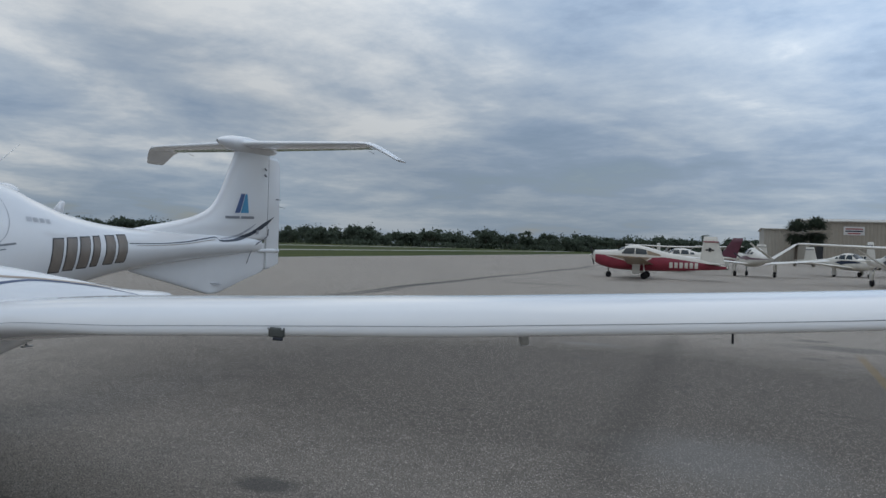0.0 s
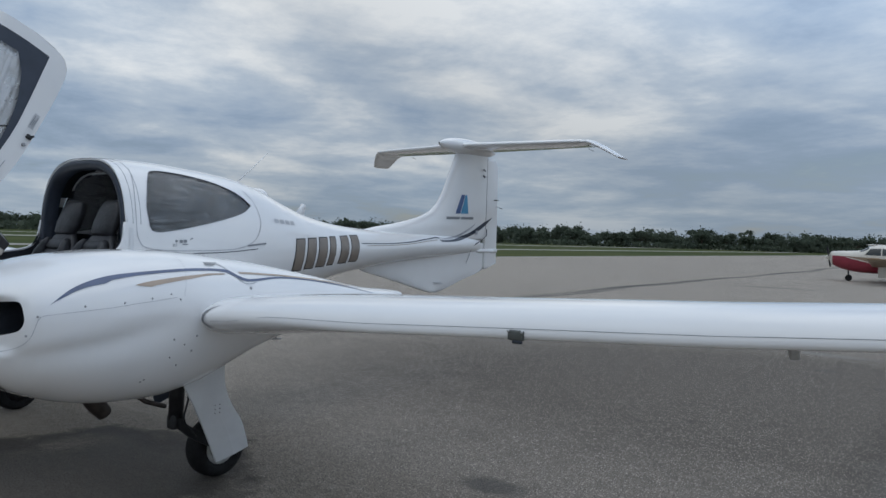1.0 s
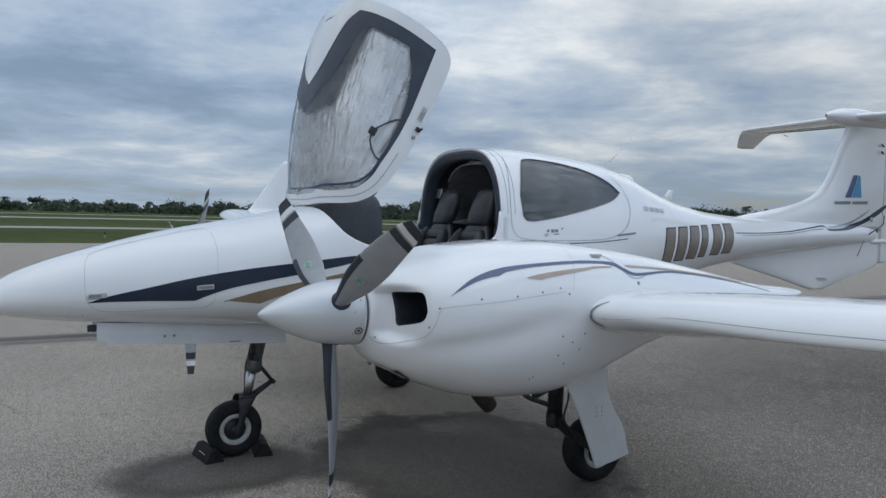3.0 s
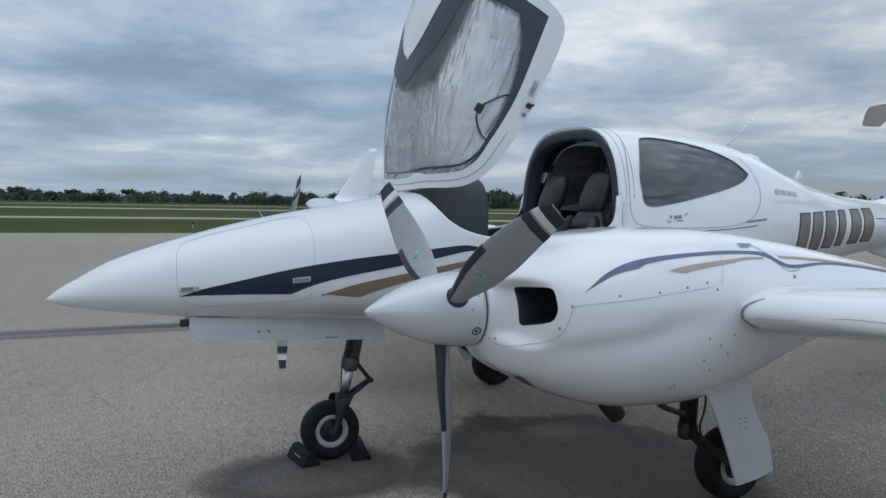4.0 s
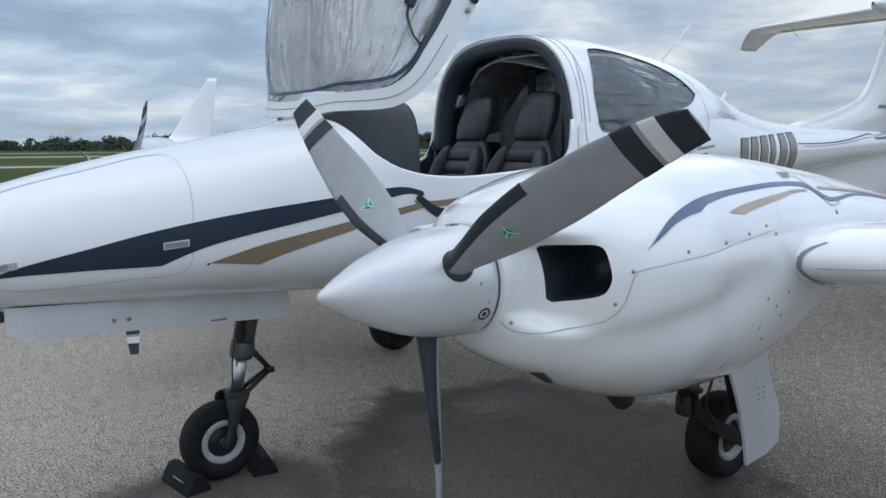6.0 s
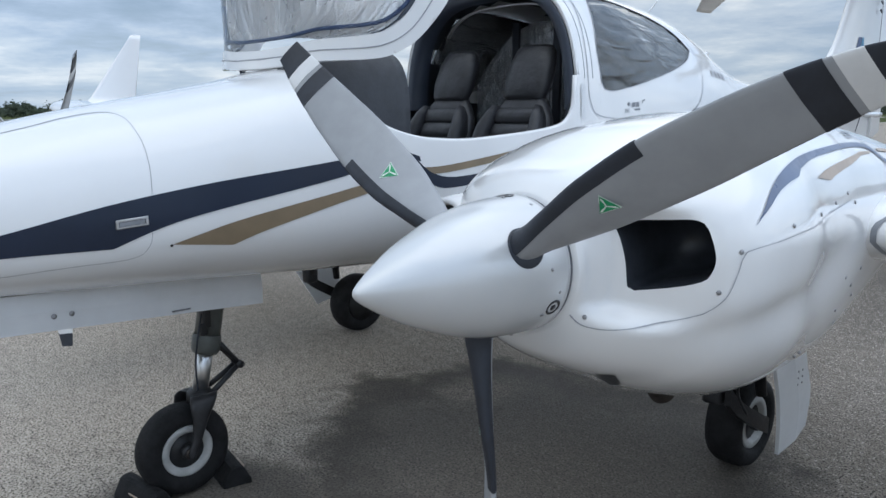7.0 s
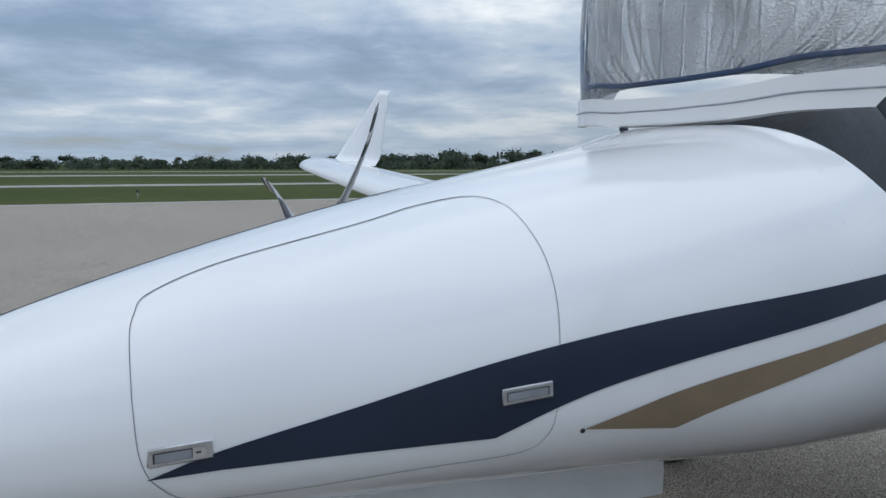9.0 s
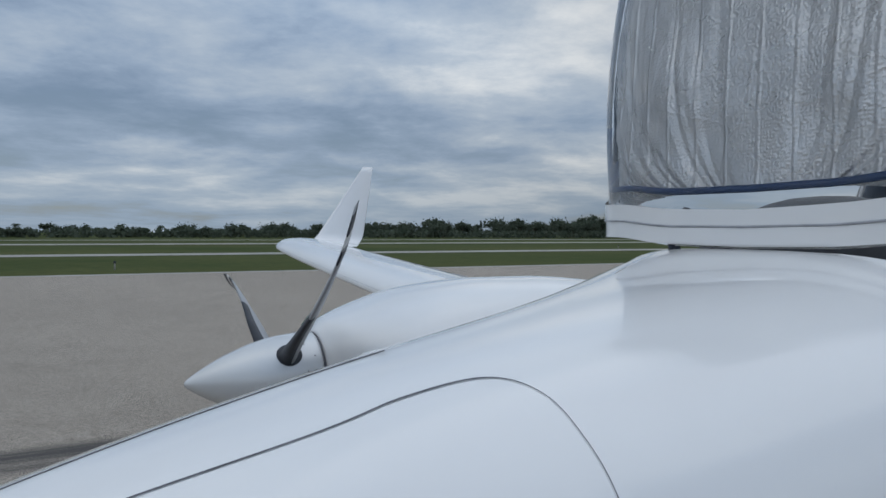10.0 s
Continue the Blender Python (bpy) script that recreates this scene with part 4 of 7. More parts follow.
navy_lo = spline([(2.296, 1.312), (2.198, 1.322), (2.016, 1.284), (1.76, 1.230), (1.46, 1.168), (1.32, 1.128), (1.205, 1.082)], 5) + [np.array((0.96, 1.083)), np.array((0.746, 1.080))]
part("stripe", decal(FUS, [tuple(p) for p in navy_up + navy_lo], 0.0025), NAVY, plane, "navy stripe along the nose")
gold_up = spline([(1.379, 1.080), (1.462, 1.106), (1.603, 1.146), (1.925, 1.216), (2.150, 1.260), (2.328, 1.290)], 5)
gold_lo = spline([(2.342, 1.268), (2.198, 1.238), (1.926, 1.174), (1.685, 1.103), (1.574, 1.060)], 5)
part("stripe", decal(FUS, [tuple(p) for p in gold_up + gold_lo], 0.0025), GOLD, plane, "bronze stripe along the nose")
part("stripe", decal(FUS, [tuple(p) for p in spline([(2.24, 1.293), (2.40, 1.290), (2.70, 1.325), (3.00, 1.372), (3.30, 1.415), (3.60, 1.438)], 5) + spline([(3.60, 1.428), (3.30, 1.397), (3.00, 1.348), (2.70, 1.297), (2.40, 1.262), (2.26, 1.268)], 5)], 0.0025), GOLD, plane)
part("stripe", decal(FUS, [tuple(p) for p in spline([(2.27, 1.325), (2.36, 1.262), (2.50, 1.245), (2.80, 1.280), (3.10, 1.345), (3.40, 1.388), (3.70, 1.412)], 5) + spline([(3.70, 1.404), (3.40, 1.370), (3.10, 1.318), (2.80, 1.245), (2.50, 1.205), (2.36, 1.215), (2.25, 1.300)], 5)], 0.003), NAVY, plane)


def latch(y, z, flip):
    slope = 0.085
    d = [(y - 0.046, z - 0.012 - slope * 0.05), (y + 0.046, z - 0.012 + slope * 0.05), (y + 0.046, z + 0.012 + slope * 0.05), (y - 0.046, z + 0.012 - slope * 0.05)]
    l = part("hatch_latch", decal(FUS, d, 0.007), LATCH, plane, "brushed metal flush latch")
    lip = [FUS.side(*q, 0.003) for q in d]
    bm = bmesh.new()
    tube(bm, lip + lip[:1], 0.003, 6)
    part("bezel", bm, LATCH, l)
    far = y + 0.039 - 0.022 * flip
    tilt = lambda q: z + slope * (q - y)
    # dark film on the plate paints the shadow in the gap round the flap
    part("recess", decal(FUS, [(y - 0.040, tilt(y - 0.040) - 0.0078), (far, tilt(far) - 0.0078), (far, tilt(far) + 0.0078), (y - 0.040, tilt(y - 0.040) + 0.0078)], 0.0080), DARKMETAL, l, "dark film for the shadowed gap round the flap")
    end, start = (far - 0.001, y - 0.037) if flip else (far - 0.003, y - 0.039)
    part("flap", decal(FUS, [(start, tilt(start) - 0.0068), (end, tilt(end) - 0.0068), (end, tilt(end) + 0.0068), (start, tilt(start) + 0.0068)], 0.0095), PRINT, l)
    if flip:
        lock = [(far + 0.001, tilt(far) - 0.0082)] + [(far + 0.012 + 0.0085 * math.cos(a), tilt(far + 0.012) + 0.0082 * math.sin(a)) for a in np.linspace(-1.4, 1.4, 9)] + [(far + 0.001, tilt(far) + 0.0082)]
        k = part("lock_face", decal(FUS, lock, 0.0098), CHROME, l, "polished lock face")
        part("keyhole", decal(FUS, [(far + 0.005, tilt(far) - 0.0008), (far + 0.013, tilt(far) + 0.0002), (far + 0.013, tilt(far) + 0.0030), (far + 0.005, tilt(far) + 0.0020)], 0.0106), BLACK, k)


latch(0.691, 1.114, 1)
latch(1.262, 1.160, 0)
part("fastener", stud(FUS, 1.376, 1.076, 0.005), DARKMETAL, plane)
for y, z in ((0.55, 0.98), (0.62, 1.0)):
    part("fastener", stud(FUS, y, z, 0.004), STEEL, plane)

# nose gear doors
for side in (1, -1):
    bm = bmesh.new()
    rows = []
    for i in range(15):
        y = 0.70 + 1.13 * i / 14
        z0 = FUS.f(y)[0] + 0.012
        x0 = 0.13
        drop = 0.125 if i not in (0,) else 0.10
        rows.append([(side * (x0 + 0.004), y, z0), (side * (x0 + 0.016), y, z0 - drop * 0.5), (side * (x0 + 0.014), y, z0 - drop), (side * (x0 + 0.006), y, z0 - drop), (side * (x0 + 0.004), y, z0 - drop * 0.5), (side * (x0 - 0.006), y, z0)])
    grid(bm, rows, close=True)
    for r in (rows[0], rows[-1]):
        bm.faces.new([bm.verts.new(p) for p in r])
    d = part("gear_door", tidy(bm), WHITE_DULL, plane, "white nose gear door hanging open", False)
    if side > 0:
        for y in (1.075, 1.13):
            b2 = bmesh.new()
            lathe(b2, (0.145, y, 0.846), (1, 0, 0.05), [(0, 0.009), (0.002, 0.009), (0.003, 0.004), (0.003, 0)], 12)
            part("fastener", b2, STEEL, d)
        b2 = bmesh.new()
        box(b2, (0.146, 1.50, 0.79), (0.002, 0.07, 0.006))
        part("print_bar", b2, PRINT, d)
bm = bmesh.new()
box(bm, (0.128, 0.675, 0.912), (0.02, 0.05, 0.04), 0.006)
part("door_bracket", bm, BLACK, plane)
bm = bmesh.new()
box(bm, (0, 1.28, 0.905), (0.24, 1.08, 0.05), 0.01)
part("wheel_bay", bm, TRIM, plane, "dark nose wheel bay")


def wheel(parent, centre, r, width, axis=(1, 0, 0)):
    c = Vector(centre)
    h = width / 2
    bm = bmesh.new()
    prof = [(-h * 0.72, r * 0.56), (-h * 0.95, r * 0.66), (-h, r * 0.80), (-h * 0.85, r * 0.93), (-h * 0.55, r * 0.985), (-h * 0.2, r), (h * 0.2, r), (h * 0.55, r * 0.985), (h * 0.85, r * 0.93), (h, r * 0.80), (h * 0.95, r * 0.66), (h * 0.72, r * 0.56)]
    lathe(bm, c, axis, prof, 40)
    part("tyre", bm, TYRE, parent, "black rubber tyre")
    bm = bmesh.new()
    lathe(bm, c, axis, [(-h * 0.5, r * 0.30), (-h * 0.5, r * 0.39), (-h * 0.82, r * 0.42), (-h * 0.84, r * 0.54), (-h * 0.78, r * 0.57), (h * 0.78, r * 0.57), (h * 0.84, r * 0.54), (h * 0.82, r * 0.42), (h * 0.5, r * 0.39), (h * 0.5, r * 0.30)], 36)
    part("rim", bm, RIM, parent, "grey wheel rim")
    for s in (-1, 1):
        bm = bmesh.new()
        lathe(bm, c + Vector(axis) * s * h * 0.7, Vector(axis) * s, [(0, r * 0.17), (0.025, r * 0.16), (0.03, r * 0.08), (0.03, 0)], 16)
        for k in range(6):
            a = k * math.pi / 3
            up = Vector((0, math.cos(a), math.sin(a))) * r * 0.34
            lathe(bm, c + up + Vector(axis) * s * h * 0.36, Vector(axis) * s, [(0, 0.008), (0.01, 0.008), (0.012, 0)], 8)
        lathe(bm, c + Vector(axis) * s * h * 0.5, Vector(axis) * s, [(0, r * 0.40), (0.003, r * 0.395), (0.003, 0)], 28)
        part("hub", bm, DARKMETAL, parent)
        bm = bmesh.new()
        lathe(bm, c + Vector(axis) * s * (h * 0.7 + 0.03), Vector(axis) * s, [(0, r * 0.12), (0.012, r * 0.12), (0.014, r * 0.085), (0.004, r * 0.06), (0.004, 0)], 16)
        part("axle_nut", bm, EXHAUST, parent, "worn bronze axle nut")


nose_gear = empty("nose_gear", plane)
AX = Vector((0, 1.545, 0.182))
wheel(nose_gear, AX, 0.182, 0.125)
bm = bmesh.new()
tube(bm, [(0, 1.735, 0.95), (0, 1.71, 0.80), (0, 1.675, 0.62)], [0.052, 0.052, 0.050], 20)
lathe(bm, (0, 1.676, 0.625), (0, -0.19, -0.98), [(0, 0.054), (0.02, 0.058), (0.06, 0.056), (0.075, 0.05), (0.075, 0.02)], 20)
part("strut", bm, STRUT, nose_gear, "grey-green nose leg cylinder")
bm = bmesh.new()
tube(bm, [(0, 1.665, 0.57), (0, 1.632, 0.40)], 0.031, 18)
part("oleo", bm, CHROME, nose_gear, "polished oleo piston")
bm = bmesh.new()
lathe(bm, (0, 1.628, 0.375), (0, 0.1, 1), [(-0.03, 0.03), (-0.02, 0.05), (0.01, 0.052), (0.03, 0.045), (0.035, 0.0)], 18)
for s in (1, -1):
    arm = spline([(1.630, 0.392, 0.045, 0.020), (1.624, 0.398, 0.056, 0.050), (1.606, 0.368, 0.052, 0.076), (1.590, 0.31, 0.032, 0.084), (1.572, 0.24, 0.021, 0.085), (1.552, 0.19, 0.018, 0.084), (1.546, 0.165, 0.014, 0.082)], 4)
    rows = [[(s * (xx + 0.015 * math.cos(a)), y + w * math.sin(a), z) for a in [2 * math.pi * k / 14 for k in range(14)]] for y, z, w, xx in arm]
    v = grid(bm, rows, close=True)
    bm.faces.new(v[0]), bm.faces.new(v[-1])
part("fork", bm, DARKMETAL, nose_gear, "black nose wheel fork")
bm = bmesh.new()
for s in (1, -1):
    tube(bm, [(s * 0.03, 1.70, 0.60), (s * 0.012, 1.80, 0.475)], 0.011, 8)
    tube(bm, [(s * 0.012, 1.80, 0.475), (s * 0.035, 1.645, 0.375)], 0.012, 8)
lathe(bm, (-0.03, 1.80, 0.475), (1, 0, 0), [(0, 0.0), (0, 0.016), (0.06, 0.016), (0.06, 0)], 12)
part("scissor_link", bm, DARKMETAL, nose_gear, "black scissor link")
bm = bmesh.new()
box(bm, (0.03, 1.655, 0.70), (0.05, 0.03, 0.07), 0.006)
box(bm, (0.045, 1.640, 0.66), (0.02, 0.03, 0.05), 0.006)
part("steering_damper", bm, DARKMETAL, nose_gear)
bm = bmesh.new()
tube(bm, spline([(0.035, 1.64, 0.72), (0.05, 1.61, 0.62), (0.045, 1.60, 0.52), (0.05, 1.60, 0.42)], 6), 0.004, 6)
part("hose", bm, BLACK, nose_gear)


for ob in nose_gear.children:
    ob.data.transform(Matrix.Translation((-0.035, 0, 0)))


def chock(y, tilt, shift):
    c = tagged(empty("wheel_chock"), "black rubber wheel chock against the nose wheel", "wheel chock", "chocks at the nose wheel")
    bm = bmesh.new()
    s = 1 if tilt > 0 else -1
    prof = [(-0.060, 0.0), (0.060, 0.0), (0.058, 0.016), (0.034, 0.062), (0.024, 0.078), (0.008, 0.084), (-0.008, 0.084), (-0.024, 0.078), (-0.034, 0.062), (-0.058, 0.016)]
    rows = []
    for x in (-0.13, -0.123, 0.123, 0.13):
        k = 0.93 if abs(x) > 0.125 else 1.0
        rows.append([(x, p * k, z * k) for p, z in prof])
    v = grid(bm, rows, close=True)
    bm.faces.new(v[0]), bm.faces.new(v[-1])
    part("wedge", bm, TYRE, c, "", False)
    bm = bmesh.new()
    box(bm, (0.02, 0.044 * -s, 0.043), (0.09, 0.004, 0.018), 0.0, Matrix.Rotation(radians(34 * s), 4, "X"))
    part("stencil_bar", bm, PALEGOLD, c, "faded tan stencil bar")
    bm = bmesh.new()
    tube(bm, spline([(-0.13, 0, 0.05), (-0.18, 0.02 * s, 0.045), (-0.20, 0.05 * s, 0.015), (-0.17, 0.08 * s, 0.012)], 5), 0.007, 6)
    part("rope", bm, TRIM, c)
    c.matrix_world = pose(shift, y, 0, 0, 0, tilt)


chock(1.383, 8, -0.045)
chock(1.736, -9, -0.045)

# ---- wings ----
def airfoil(n=22, thick=0.16):
    """Points from the trailing edge over the top to the nose and back below, chord 1."""
    pts = []
    for k in range(2 * n + 1):
        a = math.pi * k / n
        c = 0.5 * (1 + math.cos(a))
        t = 5 * thick * (0.2969 * math.sqrt(c) - 0.1260 * c - 0.3516 * c * c + 0.2843 * c ** 3 - 0.1036 * c ** 4)
        camber = 0.022 * (1 - (2 * c - 0.8) ** 2 / 1.44)
        pts.append((c, camber + t if k <= n else camber - t))
    return pts


LE = smooth_table([  # span x, leading edge y, its height, chord, thickness
    (0.30, 2.20, 0.93, 2.20, 0.12),
    (0.55, 2.48, 0.945, 1.92, 0.13),
    (0.80, 2.70, 0.965, 1.66, 0.14),
    (1.30, 2.80, 1.02, 1.52, 0.155),
    (1.95, 2.82, 1.085, 1.42, 0.165),
    (3.26, 2.86, 1.205, 1.24, 0.165),
    (4.80, 2.88, 1.335, 1.06, 0.175),
    (6.00, 2.90, 1.435, 0.92, 0.168),
    (6.35, 2.92, 1.468, 0.88, 0.16),
    (6.60, 3.02, 1.490, 0.76, 0.12),
])


def wing_point(x, c, h, off=0.0):
    y, z, ch, th = LE(x)
    return Vector((x, y + c * ch, z + (h + 0.02) * ch - 0.035 * c * ch + off))


def wing_ring(x):
    return [wing_point(x, c, h) for c, h in nose_shape(x, airfoil(28, LE(x)[3]))]


def nose_shape(x, pts):
    """The outer panels' section: nose drooped, flatter below."""
    k = lin(x, (2.2, 3.1), (0.0, 1.0))
    low = len(pts) // 2
    out = []
    for i, (c, h) in enumerate(pts):
        camber = 0.022 * (1 - (2 * c - 0.8) ** 2 / 1.44)
        h = camber + (h - camber) * (1 if i <= low else 1 - 0.22 * k)
        out.append((c, h - 0.032 * k * math.exp(-c / 0.06)))
    return out


def wing(side):
    w = empty("wing", plane)
    w["label"] = "long white tapered wing with an upturned winglet"
    droop = (lambda x: float(np.interp(x, [2.6, 4.7, 6.6], [0.0, -0.042, -0.044]))) if side > 0 else (lambda x: float(np.interp(x, [2.6, 4.7, 6.6], [0.0, 0.03, 0.075])))
    bm = bmesh.new()
    xs = [0.32, 0.42, 0.52, 0.62, 0.72, 0.82, 1.0, 1.3, 1.7] + list(np.linspace(1.95, 6.35, 26)) + [6.45, 6.54, 6.60]
    rows = [[(side * p.x, p.y, p.z + droop(x)) for p in wing_ring(x)] for x in xs]
    v = grid(bm, rows, close=True)
    bm.faces.new(v[-1])
    part("wing_skin", tidy(bm), WHITE, w)
    # winglet: grows out of the tip, swept back
    bm = bmesh.new()
    rows = []
    for f in np.linspace(0, 1, 16):
        bend = min(1.0, f / 0.22)
        x = 6.38 + 0.20 * math.sin(bend * 1.45) + 0.12 * f
        z = 1.475 + (0.10 * (1 - math.cos(bend * 1.45)) if f < 0.22 else 0.088 + (f - 0.22) * 1.0)
        y0 = 3.14 + 0.28 * bend + (0.575 * (f - 0.22) / 0.78 if f > 0.22 else 0)
        ch = 0.66 - 0.12 * bend - (0.42 * (f - 0.22) / 0.78 if f > 0.22 else 0)
        tilt = radians(82) * bend
        ring = []
        for c, h in airfoil(12, 0.10):
            ring.append((side * (x - h * ch * math.sin(tilt)), y0 + c * ch, z + droop(6.4) + h * ch * math.cos(tilt)))
        rows.append(ring)
    v = grid(bm, rows, close=True)
    bm.faces.new(v[-1]), bm.faces.new(v[0])
    part("winglet", tidy(bm), WHITE, w, "white swept winglet")
    # line behind the leading edge
    bm = bmesh.new()
    line = []
    for x in np.linspace(2.05, 6.3, 60):
        k = lin(x, (2.2, 3.1), (0.0, 1.0))
        c = 0.002 + 0.004 * k
        t = 5 * LE(x)[3] * (0.2969 * math.sqrt(c) - 0.1260 * c) * (1 if k > 0.3 else k / 0.15 - 1)
        line.append(wing_point(x, c, 0.022 * (1 - (2 * c - 0.8) ** 2 / 1.44) + t - 0.032 * k * math.exp(-c / 0.06)) + Vector((0, -0.0005, 0)))
    tube(bm, [(side * p.x, p.y, p.z + droop(p.x)) for p in line], 0.0014, 5)
    part("seam", bm, PALEGAP, w, "thin dark seam along the leading edge")
    # dark gasket where the outer wing meets the nacelle
    bm = bmesh.new()
    ring = wing_ring(1.99)
    mid = Vector((1.99, LE(1.99)[0] + 0.4, LE(1.99)[1]))
    rows = []
    for k in range(19, 35):
        p = ring[k]
        bow = 0.40 * max(0, 27 - k) ** 2 / 64 + 0.012 * max(0, k - 29)
        d = Vector((0, p.y - mid.y, (p.z - mid.z) * 3)).normalized() * 0.004
        rows.append([(side * (p.x - 0.008 + bow), p.y + d.y, p.z + d.z), (side * (p.x + 0.010 + bow), p.y + d.y, p.z + d.z)])
    grid(bm, rows)
    part("root_gasket", bm, PRINT, w, "grey gasket round the wing root")
    # aileron and flap gaps on top
    bm = bmesh.new()
    for x0, x1, c in ((2.2, 4.2, 0.74), (4.3, 6.0, 0.74)):
        line = [wing_point(x, c, 0.022 * (1 - (2 * c - 0.8) ** 2 / 1.44) + 5 * LE(x)[3] * (0.2969 * math.sqrt(c) - 0.1260 * c - 0.3516 * c * c + 0.2843 * c ** 3 - 0.1036 * c ** 4), 0.0005) for x in np.linspace(x0, x1, 20)]
        tube(bm, [(side * p.x, p.y, p.z + droop(p.x)) for p in line], 0.003, 5)
    part("flap_gap", bm, PALEGAP, w)
    return w


left_wing, right_wing = wing(1), wing(-1)
# items on the left wing
bm = bmesh.new()
p = wing_point(3.94, 0.004, -0.035) + Vector((0, -0.006, 0.0))
box(bm, p + Vector((0, 0.0, -0.010)), (0.072, 0.02, 0.042), 0.008)
sv = part("stall_sensor", bm, STRUT, left_wing, "dark stall warning plate on the leading edge")
bm = bmesh.new()
box(bm, p + Vector((0.01, -0.006, -0.036)), (0.045, 0.012, 0.014), 0.004)
part("vane", bm, BLACK, left_wing)
for dx in (-0.032, 0.032):
    bm = bmesh.new()
    lathe(bm, p + Vector((dx, -0.010, 0.006)), (0, -1, 0), [(0, 0.006), (0.002, 0.006), (0.003, 0)], 8)
    part("screw", bm, LATCH, left_wing)
bm = bmesh.new()
q = wing_point(4.92, 0.20, -0.07) + Vector((0, 0, -0.045))
rows = []
for f in np.linspace(0, 1, 8):
    r = 0.022 * (1 - 0.25 * f)
    rows.append([(q.x + r * math.cos(a), q.y + 0.06 * f + 2.2 * r * math.sin(a), q.z + 0.075 - 0.088 * f) for a in np.linspace(0, 2 * math.pi, 14, endpoint=False)])
v = grid(bm, rows, close=True)
bm.faces.new(v[-1])
part("pitot_mast", bm, RIM, left_wing, "grey pitot mast under the wing")
bm = bmesh.new()
q = wing_point(5.70, 0.12, -0.055) + Vector((0, 0, -0.035))
tube(bm, [q + Vector((0, -0.01, 0.05)), q + Vector((0, 0.012, -0.032))], 0.0042, 8)
part("tie_down_ring", bm, BLACK, left_wing)
bm = bmesh.new()
tube(bm, [(1.29, 3.92, 0.97), (1.29, 3.95, 0.90), (1.29, 3.98, 0.85)], 0.008, 8)
box(bm, (1.29, 3.98, 0.845), (0.03, 0.075, 0.009), 0.003)
part("drain_vent", bm, LATCH, left_wing)

# ---- engines ----
NAC_ROWS = [
    (1.700, 0.990, 1.150, 1.316, 0.166, 2.0, 2.0),
    (1.712, 0.968, 1.150, 1.330, 0.196, 2.0, 2.0),
    (1.740, 0.930, 1.150, 1.356, 0.252, 2.2, 2.2),
    (1.800, 0.888, 1.150, 1.378, 0.335, 2.4, 2.3),
    (1.880, 0.848, 1.150, 1.402, 0.402, 2.5, 2.3),
    (1.950, 0.812, 1.145, 1.424, 0.440, 2.5, 2.3),
    (2.050, 0.770, 1.140, 1.455, 0.452, 2.5, 2.3),
    (2.200, 0.722, 1.130, 1.480, 0.450, 2.5, 2.3),
    (2.450, 0.680, 1.120, 1.500, 0.405, 2.5, 2.3),
    (2.700, 0.672, 1.120, 1.500, 0.380, 2.5, 2.3),
    (2.950, 0.712, 1.130, 1.484, 0.350, 2.4, 2.3),
    (3.150, 0.785, 1.140, 1.458, 0.325, 2.4, 2.3),
    (3.400, 0.880, 1.150, 1.424, 0.295, 2.3, 2.2),
    (3.900, 1.000, 1.155, 1.335, 0.225, 2.2, 2.0),
    (4.400, 1.080, 1.160, 1.238, 0.165, 2.0, 2.0),
    (4.820, 1.145, 1.165, 1.190, 0.050, 2.0, 2.0),
    (4.860, 1.160, 1.168, 1.178, 0.008, 2.0, 2.0),
]
HUB = Vector((1.595, 1.570, 1.153))


class Cowl(Hull):
    """The nacelle's body with the hollow that sweeps back below its inlet."""

    def _raw(self, y, a):
        p = Hull._raw(self, y, a)
        if 1.70 < y < 1.89 and math.cos(a) > 0:
            # the dished front between spinner and cooling inlet
            dish = lin(y, (1.70, 1.735, 1.785, 1.81, 1.84, 1.865, 1.89), (0.0, 0.072, 0.122, 0.10, 0.045, 0.010, 0.0))
            over = lin(p.z, (1.02, 1.085, 1.25, 1.305), (0.0, 1.0, 1.0, 0.0))
            p.x -= dish * over * over * (3 - 2 * over) * math.cos(a) ** 0.5
        if 1.74 < y < 2.75 and math.cos(a) > 0:
            zv = lin(y, (1.75, 2.0, 2.3, 2.7), (1.00, 1.035, 1.065, 1.13))
            d = p.z - zv
            fade = lin(y, (1.74, 1.90, 2.35, 2.75), (0.0, 1.0, 0.9, 0.0))
            hollow = math.exp(-(d / (0.040 if d > 0 else 0.085)) ** 2)
            p.x -= 0.022 * fade * hollow * math.cos(a) ** 0.5
        return p


NAC = Cowl(NAC_ROWS, [(1.70, 1.60), (2.7, 1.605), (3.4, 1.63), (4.86, 1.73)])


def flipped(bm, side):
    if side < 0:
        for v in bm.verts:
            v.co.x = -v.co.x
    return bm


BLADE_TABLE = smooth_table([  # radius, chord, thickness, pitch, sweep ahead, sweep back
    (0.12, 0.074, 0.070, 60, 0.000, 0.000),
    (0.16, 0.077, 0.058, 57, 0.002, 0.001),
    (0.24, 0.106, 0.042, 51, 0.007, 0.005),
    (0.36, 0.143, 0.029, 45, 0.015, 0.010),
    (0.50, 0.152, 0.020, 39, 0.021, 0.016),
    (0.66, 0.136, 0.015, 35, 0.020, 0.018),
    (0.76, 0.118, 0.012, 33, 0.016, 0.018),
    (0.86, 0.095, 0.009, 31, 0.006, 0.014),
    (0.937, 0.071, 0.006, 30, -0.008, 0.010),
])


